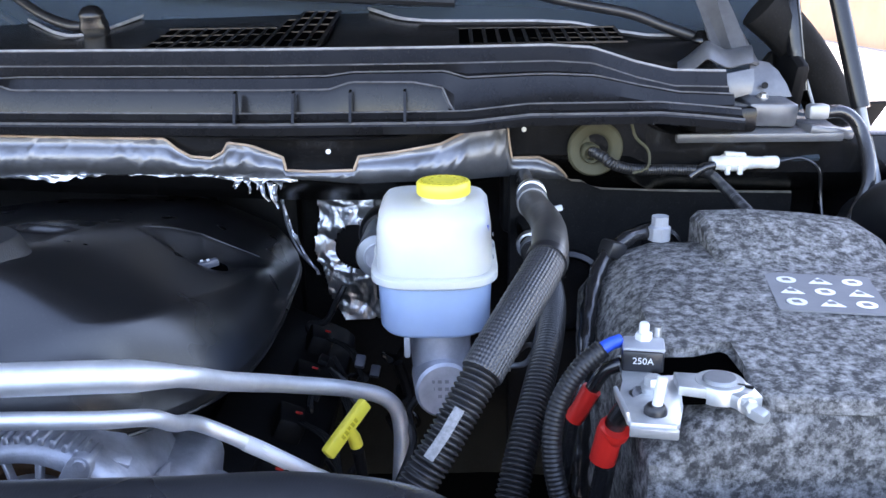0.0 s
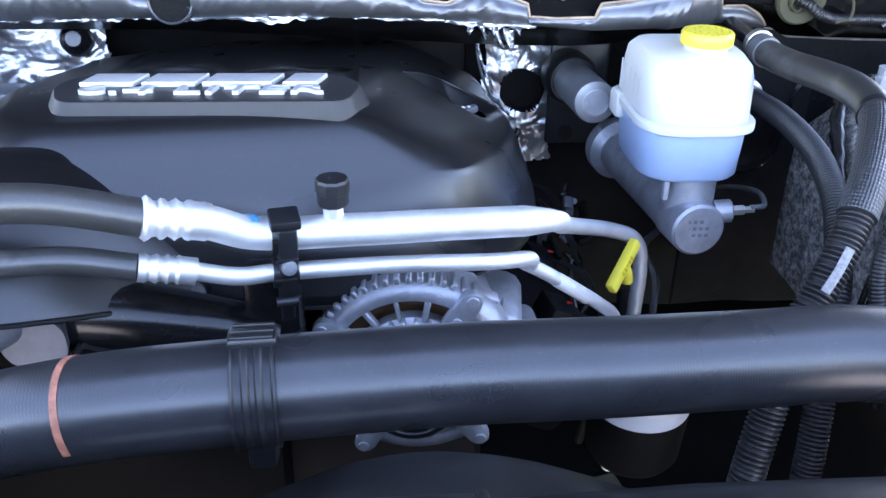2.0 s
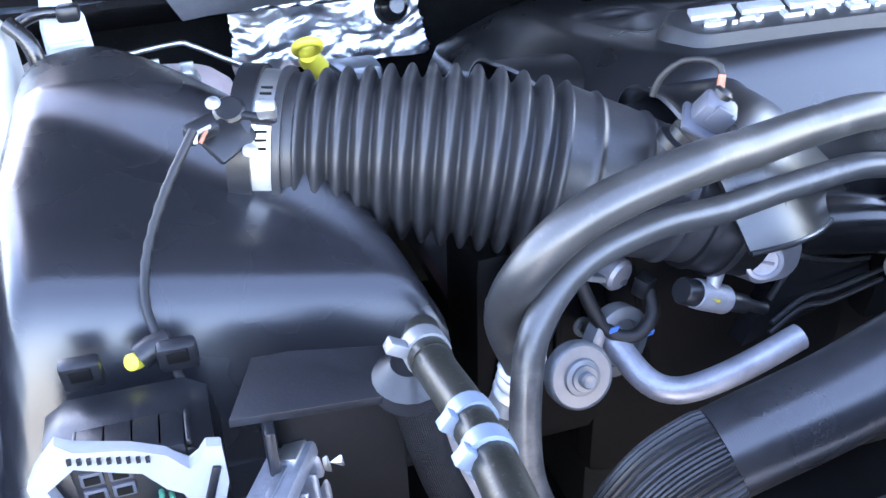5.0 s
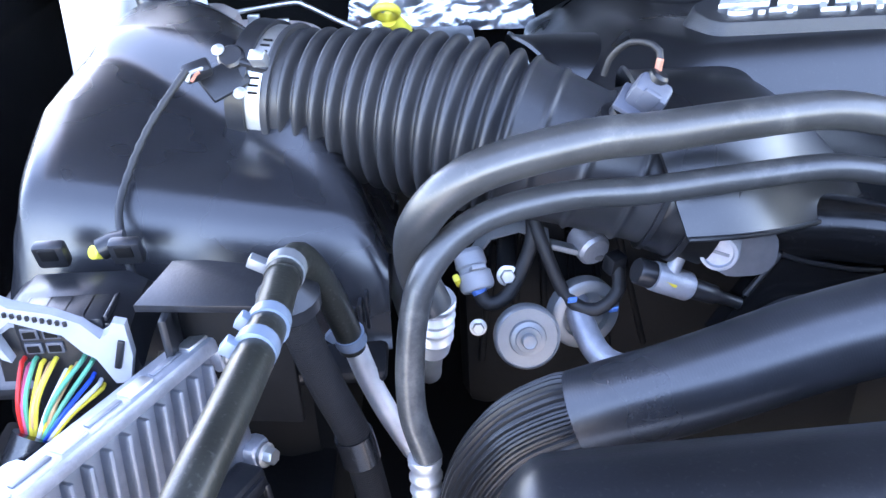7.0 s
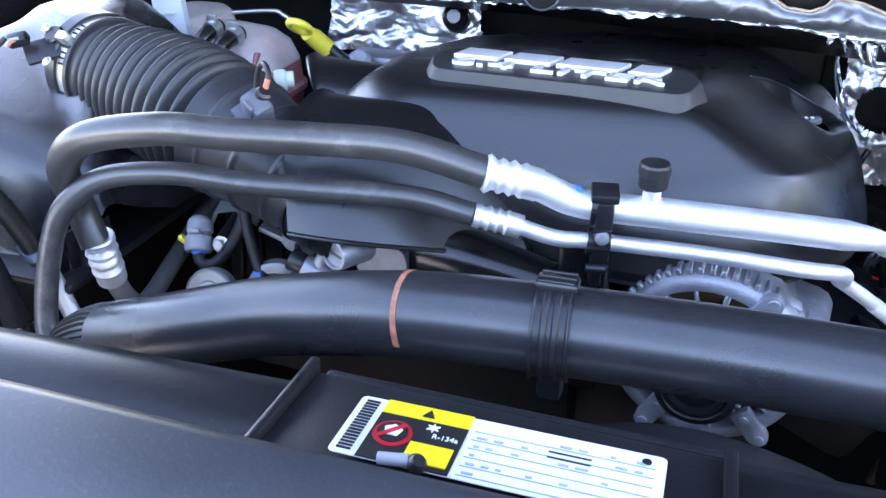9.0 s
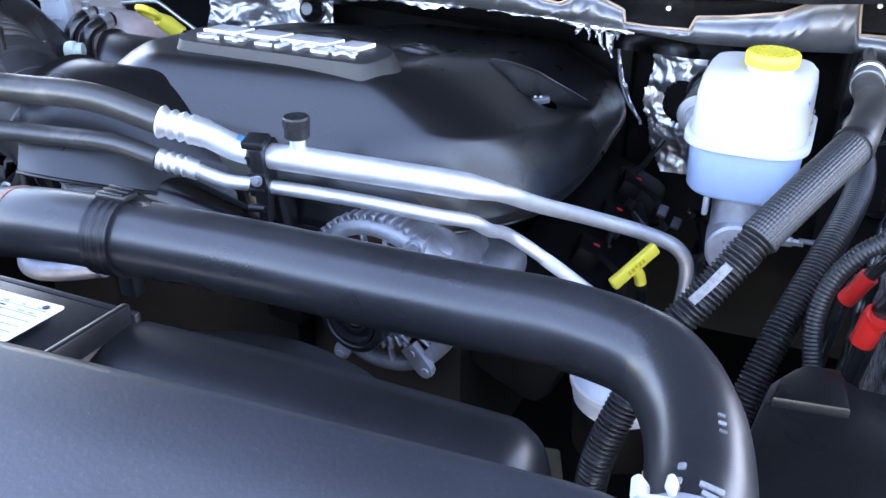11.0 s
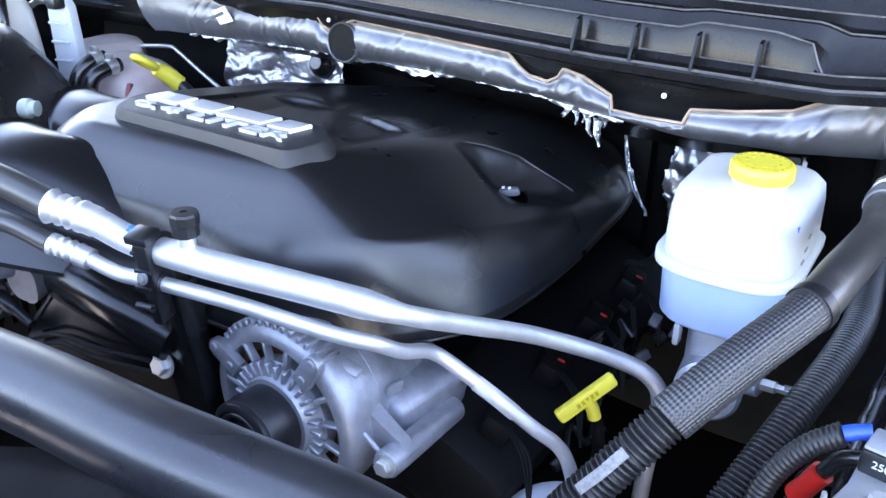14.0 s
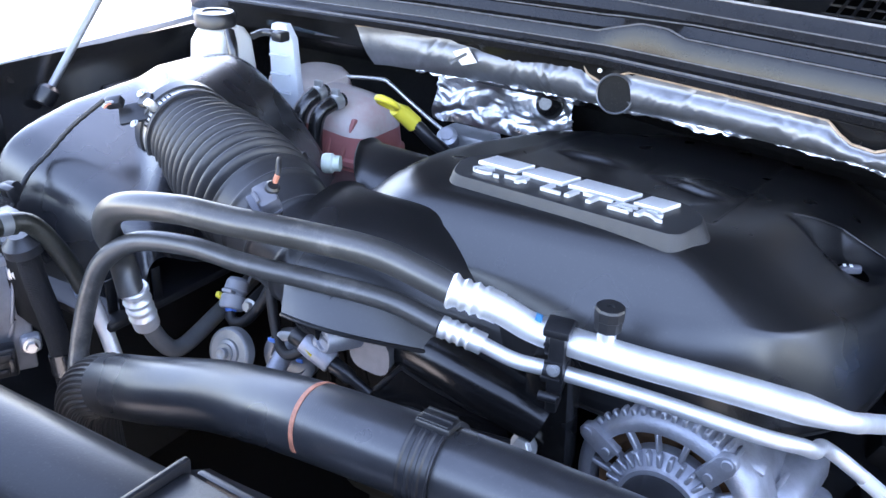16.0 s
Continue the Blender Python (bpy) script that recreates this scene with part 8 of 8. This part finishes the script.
# ---- passenger side: control module, hoses ----
def build_heater_bypass():
    h = thing("coolant_hose", (-0.93, 0.40, 1.3), "olive-black rubber coolant hose with pale spring clamps", "hose")
    a = curve([(-0.955, 0.12, 1.335), (-0.942, 0.20, 1.352), (-0.933, 0.27, 1.352), (-0.929, 0.335, 1.345), (-0.930, 0.385, 1.338), (-0.930, 0.412, 1.334)])
    b = curve([(-0.930, 0.405, 1.336), (-0.925, 0.428, 1.330), (-0.917, 0.446, 1.300), (-0.909, 0.459, 1.262), (-0.905, 0.466, 1.232)])
    part("front_hose", tube_bm(a, 0.0102, 20), RUBBER_OLIVE, h)
    part("rear_hose", tube_bm(b, 0.0098, 20), RUBBER_OLIVE, h)
    part("elbow", tube_bm([Vector((-0.930, 0.392, 1.337)), Vector((-0.930, 0.404, 1.336)), Vector((-0.929, 0.416, 1.333))], 0.0112, 20), RUBBER_OLIVE, h)
    part("tee_clamp", tube_bm([Vector((-0.930, 0.399, 1.3368)), Vector((-0.930, 0.404, 1.3362)), Vector((-0.930, 0.410, 1.3352))], 0.0122, 20), STEEL_GREY, h)
    part("clamp_tang", box_bm((-0.944, 0.403, 1.342), (0.014, 0.008, 0.007), 0.001, (0, 30, 0)), STEEL_GREY, h)
    for p, q in (((-0.929, 0.345, 1.3435), (-0.9285, 0.332, 1.3455)), ((-0.930, 0.318, 1.348), (-0.931, 0.305, 1.350)), ((-0.9065, 0.463, 1.248), (-0.905, 0.466, 1.236))):
        p, q = Vector(p), Vector(q)
        part("spring_clamp", tube_bm([p.lerp(q, 0.12), (p + q) / 2, q.lerp(p, 0.12)], 0.0114, 20), PALE_BLUE, h, "pale blue spring clamp")
        part("clamp_tang", box_bm((p + q) / 2 + Vector((-0.011, -0.004, 0.005)), (0.008, 0.007, 0.009), 0.001, (0, 40, 0)), PALE_BLUE, h)
    part("pipe", tube_bm(curve([(-0.905, 0.466, 1.24), (-0.897, 0.472, 1.20), (-0.885, 0.472, 1.165), (-0.868, 0.468, 1.13)]), 0.0085, 14), ALU_PIPE, h, "bare alloy pipe")
    g = thing("coolant_hose", (-0.92, 0.42, 1.2), "braided black coolant hose below the bracket", "hose")
    part("tee", lathe_bm([(0.020, 0), (0.020, 0.010), (0.016, 0.014), (0.010, 0.020), (0, 0.020)], (-0.935, 0.425, 1.298), (0, -0.2, 1), 20), BLACK, g)
    part("hose", tube_bm(curve([(-0.935, 0.425, 1.300), (-0.928, 0.425, 1.265), (-0.918, 0.427, 1.225), (-0.905, 0.425, 1.185), (-0.895, 0.42, 1.12), (-0.89, 0.41, 1.05)]), 0.0120, 20), BRAID_FINE, g)
    part("tape", tube_bm([Vector((-0.906, 0.4255, 1.188)), Vector((-0.904, 0.425, 1.178)), Vector((-0.902, 0.424, 1.165))], 0.0138, 18), RUBBER, g)


PALE_BLUE = pbr("pale_blue_coated_steel", (0.21, 0.26, 0.33), 0.42, metal=0.3, vary=0.1)
build_heater_bypass()


def build_module():
    e = thing("engine_control_module", (-1.03, 0.33, 1.15), "finned cast aluminium engine control module", "control module")
    # an upright finned plate, long side running towards the front
    o = Vector((-0.986, 0.446, 1.264))
    u = Vector((-0.46, -0.88, 0.03)).normalized()
    L = 0.205
    down = Vector((0.16, 0.02, -0.985))
    down = (down - u * down.dot(u)).normalized()
    nrm = u.cross(down).normalized()
    if nrm.x < 0:
        nrm = -nrm
    m = Matrix.Translation(o) @ Matrix(((*u, 0), (*down, 0), (*nrm, 0), (0, 0, 0, 1))).transposed()

    def block(name, centre, size, bevel, material, parent, label="", turn=0):
        bm = box_bm((0, 0, 0), size, bevel, (0, 0, turn))
        bmesh.ops.transform(bm, matrix=m @ Matrix.Translation(centre), verts=bm.verts)
        return part(name, bm, material, parent, label)
    block("housing", (L / 2, 0.065, -0.011), (L, 0.13, 0.018), 0.003, CAST_DARK, e)
    block("rail", (L / 2, -0.001, -0.006), (L, 0.012, 0.024), 0.003, CAST, e)
    for k in range(4):
        block("rail_pad", (0.024 + 0.052 * k, -0.0075, -0.004), (0.020, 0.003, 0.012), 0.001, STEEL, e, "bright machined pad")
        block("rail_slot", (0.050 + 0.052 * k, -0.0075, -0.004), (0.026, 0.002, 0.005), 0.001, CAST_DARK, e)
    # slanted fins, each with a rounded crest and a foot
    for k in range(13):
        x = 0.014 + (L - 0.028) * k / 12
        block("fin", (x, 0.040, 0.001), (0.0042, 0.062, 0.011), 0.002, CAST_DARK, e, turn=-10)
        block("fin_foot", (x + 0.006, 0.078, -0.002), (0.0042, 0.022, 0.006), 0.0015, CAST_DARK, e, turn=-22)
    for a, b in ((0.006, 0.012), (0.004, 0.098), (L - 0.010, 0.014)):
        block("corner_boss", (a, b, -0.002), (0.022, 0.022, 0.018), 0.006, CAST, e)
        bolt(e, m @ Vector((a, b, 0.007)), m.to_3x3() @ Vector((0, 0, 1)), 0.0062, 0.010, STEEL)
    plug = block("plug", (0.046, 0.108, 0.010), (0.052, 0.034, 0.024), 0.004, BLACK, e, "black multi-pin plug")
    for c, size in (((0.046, 0.101, 0.023), (0.042, 0.010, 0.004)), ((0.046, 0.116, 0.023), (0.032, 0.006, 0.005)), ((0.026, 0.110, 0.023), (0.005, 0.016, 0.006)), ((0.066, 0.110, 0.023), (0.005, 0.016, 0.006))):
        block("ridge", c, size, 0.0015, BLACK, plug)
    return e


build_module()


def build_connector():
    c = thing("wiring_connector", (-1.08, 0.44, 1.20), "large black wiring connector with pale lever and coloured wires", "connector")
    X = lambda u: -1.128 + 0.00031 * (u - 40)
    Z = lambda v: 1.298 - 0.0005 * (v - 590)
    face = lambda y: Matrix(((1, 0, 0, 0), (0, 0, 1, y), (0, 1, 0, 0), (0, 0, 0, 1)))
    out = lambda pts: [(X(u), Z(v)) for u, v in pts]
    lever = part("lever", plate_bm(out([(40, 592), (58, 572), (95, 546), (118, 560), (200, 572), (250, 588), (280, 612), (300, 604), (312, 588), (336, 592), (337, 640), (318, 682), (288, 682), (262, 642), (240, 632), (208, 604), (178, 597), (112, 580), (66, 601), (90, 642), (72, 636), (42, 604)]), 0.008, face(0.413), 0.0012), LEVER, c, "pale grey locking lever")
    for k in range(9):
        part("notch", box_bm((X(110 + 14 * k), 0.4125, Z(568 + 2.2 * k)), (0.0020, 0.003, 0.0030), 0), BLACK, lever)
    part("slot", box_bm((X(312), 0.4125, Z(636)), (0.0045, 0.003, 0.022), 0.001, (0, 18, 0)), BLACK, lever)
    part("socket_body", box_bm((X(188), 0.440, Z(672)), (0.058, 0.034, 0.078), 0.004), BLACK, c)
    for r in range(2):
        for k in range(2):
            w = part("socket", box_bm((X(128 + 44 * k), 0.4225, Z(612 + 22 * r)), (0.0115, 0.003, 0.0085), 0.001), GREY, c)
            part("window", box_bm((X(128 + 44 * k), 0.4212, Z(612 + 22 * r)), (0.0075, 0.002, 0.0045), 0), DARK, w)
    part("housing", loft_bm([[Vector((x, y, z)) for x, z in ((-1.128, z0 - 0.035), (-1.126, z0 - 0.008), (-1.114, z0), (-1.052, z0), (-1.040, z0 - 0.008), (-1.036, z0 - 0.035))] for y, z0 in ((0.424, 1.284), (0.426, 1.290), (0.455, 1.297), (0.478, 1.297), (0.486, 1.290))]), BLACK, c, "", 40)
    for k in range(5):
        part("rib", box_bm((-1.108 + 0.014 * k, 0.440, 1.294), (0.003, 0.030, 0.004), 0.001), BLACK, c)
    for u in (-1.103, -1.052):
        lug = part("lug", box_bm((u, 0.484, 1.309), (0.022, 0.010, 0.020), 0.003, (15, 0, 0)), BLACK, c)
        part("lug_window", box_bm((u, 0.4785, 1.311), (0.012, 0.002, 0.010), 0.001, (15, 0, 0)), DARK, lug)
    part("tab", lathe_bm([(0.0050, 0), (0.0050, 0.007), (0.004, 0.008), (0, 0.008)], (-1.074, 0.494, 1.303), (-0.5, -0.7, 0.4), 14), YELLOW, c, "yellow lock tab")
    part("tab_cover", tube_bm([Vector((-1.073, 0.492, 1.306)), Vector((-1.066, 0.494, 1.309)), Vector((-1.056, 0.496, 1.310))], 0.008, 12), BLACK, c)
    cols = [("red", RED, 100, 650), ("pink", WIRE_PINK, 108, 660), ("green", WIRE_GREEN, 125, 650), ("yellow", WIRE_YELLOW, 138, 655), ("tan", RESIN_TAN, 150, 660), ("yellow", WIRE_YELLOW, 165, 652), ("white", WHITE, 178, 672), ("yellow", WIRE_YELLOW, 190, 668),
            ("green", WIRE_GREEN, 225, 650), ("green", WIRE_GREEN, 240, 656), ("white", WHITE, 243, 690), ("yellow", WIRE_YELLOW, 246, 698), ("blue", BLUE, 232, 680), ("tan", RESIN_TAN, 205, 662)]
    for k, (n, mat, u, v) in enumerate(cols):
        a = Vector((X(u), 0.424, Z(v)))
        e = Vector((X(95 + 2.6 * k), 0.392 + 0.001 * (k % 3), Z(745 + 5 * (k % 4))))
        mid = a.lerp(e, 0.45) + Vector((0.001, -0.012, 0.004 + 0.002 * (k % 3)))
        part("wire", tube_bm(curve([a, a + Vector((0, -0.007, 0)), mid, e, e + Vector((-0.006, -0.010, -0.010))]), 0.0016, 8), mat, c, n + " insulated wire")
    p = Vector((X(108), 0.392, Z(745)))
    part("wrap", tube_bm(curve([p + Vector((0.002, 0.004, 0.006)), p + Vector((-0.008, -0.012, -0.014)), p + Vector((-0.02, -0.05, -0.04)), p + Vector((-0.03, -0.10, -0.07))]), 0.0135, 14), RUBBER, c, "taped cable wrap")
    tag = [[(-1.120 + 0.036 * i / 6, 0.372 - 0.018 * k / 3 + 0.003 * math.sin(i), 1.222 - 0.004 * k + 0.005 * math.sin(i * 0.5)) for i in range(7)] for k in range(4)]
    part("tag", sheet_bm(tag, 0.0012), PAPER, c, "white paper tag")
    tag = [[(-1.140 + 0.088 * i / 9, 0.354 - 0.050 * k / 4, 1.216 - 0.006 * k + 0.006 * math.sin(i * 0.4)) for i in range(10)] for k in range(5)]
    part("tag", sheet_bm(tag, 0.0012), PAPER, c, "white paper tag")


LEVER = pbr("pale_lever_plastic", (0.36, 0.36, 0.37), 0.45, vary=0.12, grain=0.05)
PAPER = pbr("white_paper", (0.80, 0.80, 0.79), 0.7, vary=0.04)
WIRE_PINK = pbr("pink_wire", (0.70, 0.12, 0.22), 0.4, vary=0.05)
WIRE_GREEN = pbr("green_wire", (0.08, 0.34, 0.21), 0.4, vary=0.05)
WIRE_YELLOW = pbr("yellow_wire", (0.80, 0.62, 0.06), 0.4, vary=0.05)
RESIN_TAN = pbr("tan_wire", (0.50, 0.30, 0.14), 0.45, vary=0.05)
build_connector()


def build_module_bracket():
    b = thing("module_bracket", (-0.98, 0.43, 1.2), "black plastic bracket above the control module", "bracket")
    part("shelf", plate_bm([(-0.045, -0.018), (0.060, -0.022), (0.060, 0.012), (-0.010, 0.022), (-0.030, 0.022)], 0.006, pose(-0.985, 0.437, 1.304, 12, 0, -3), 0.001), BLACK, b)
    part("web", box_bm((-0.975, 0.432, 1.25), (0.075, 0.006, 0.10), 0.002, (0, 0, -6)), DARK, b)
    part("web", box_bm((-1.012, 0.425, 1.24), (0.006, 0.03, 0.12), 0.002), BLACK, b)
    u = thing("lower_support", (-0.95, 0.3, 0.95), "black lower support panel", "panel")
    part("panel", box_bm((-1.06, 0.32, 1.12), (0.26, 0.36, 0.02), 0.004, (0, 10, 0)), DARK, u)
    part("leg", box_bm((-1.06, 0.32, 0.96), (0.20, 0.30, 0.30), 0.01), DARK, u)


build_module_bracket()
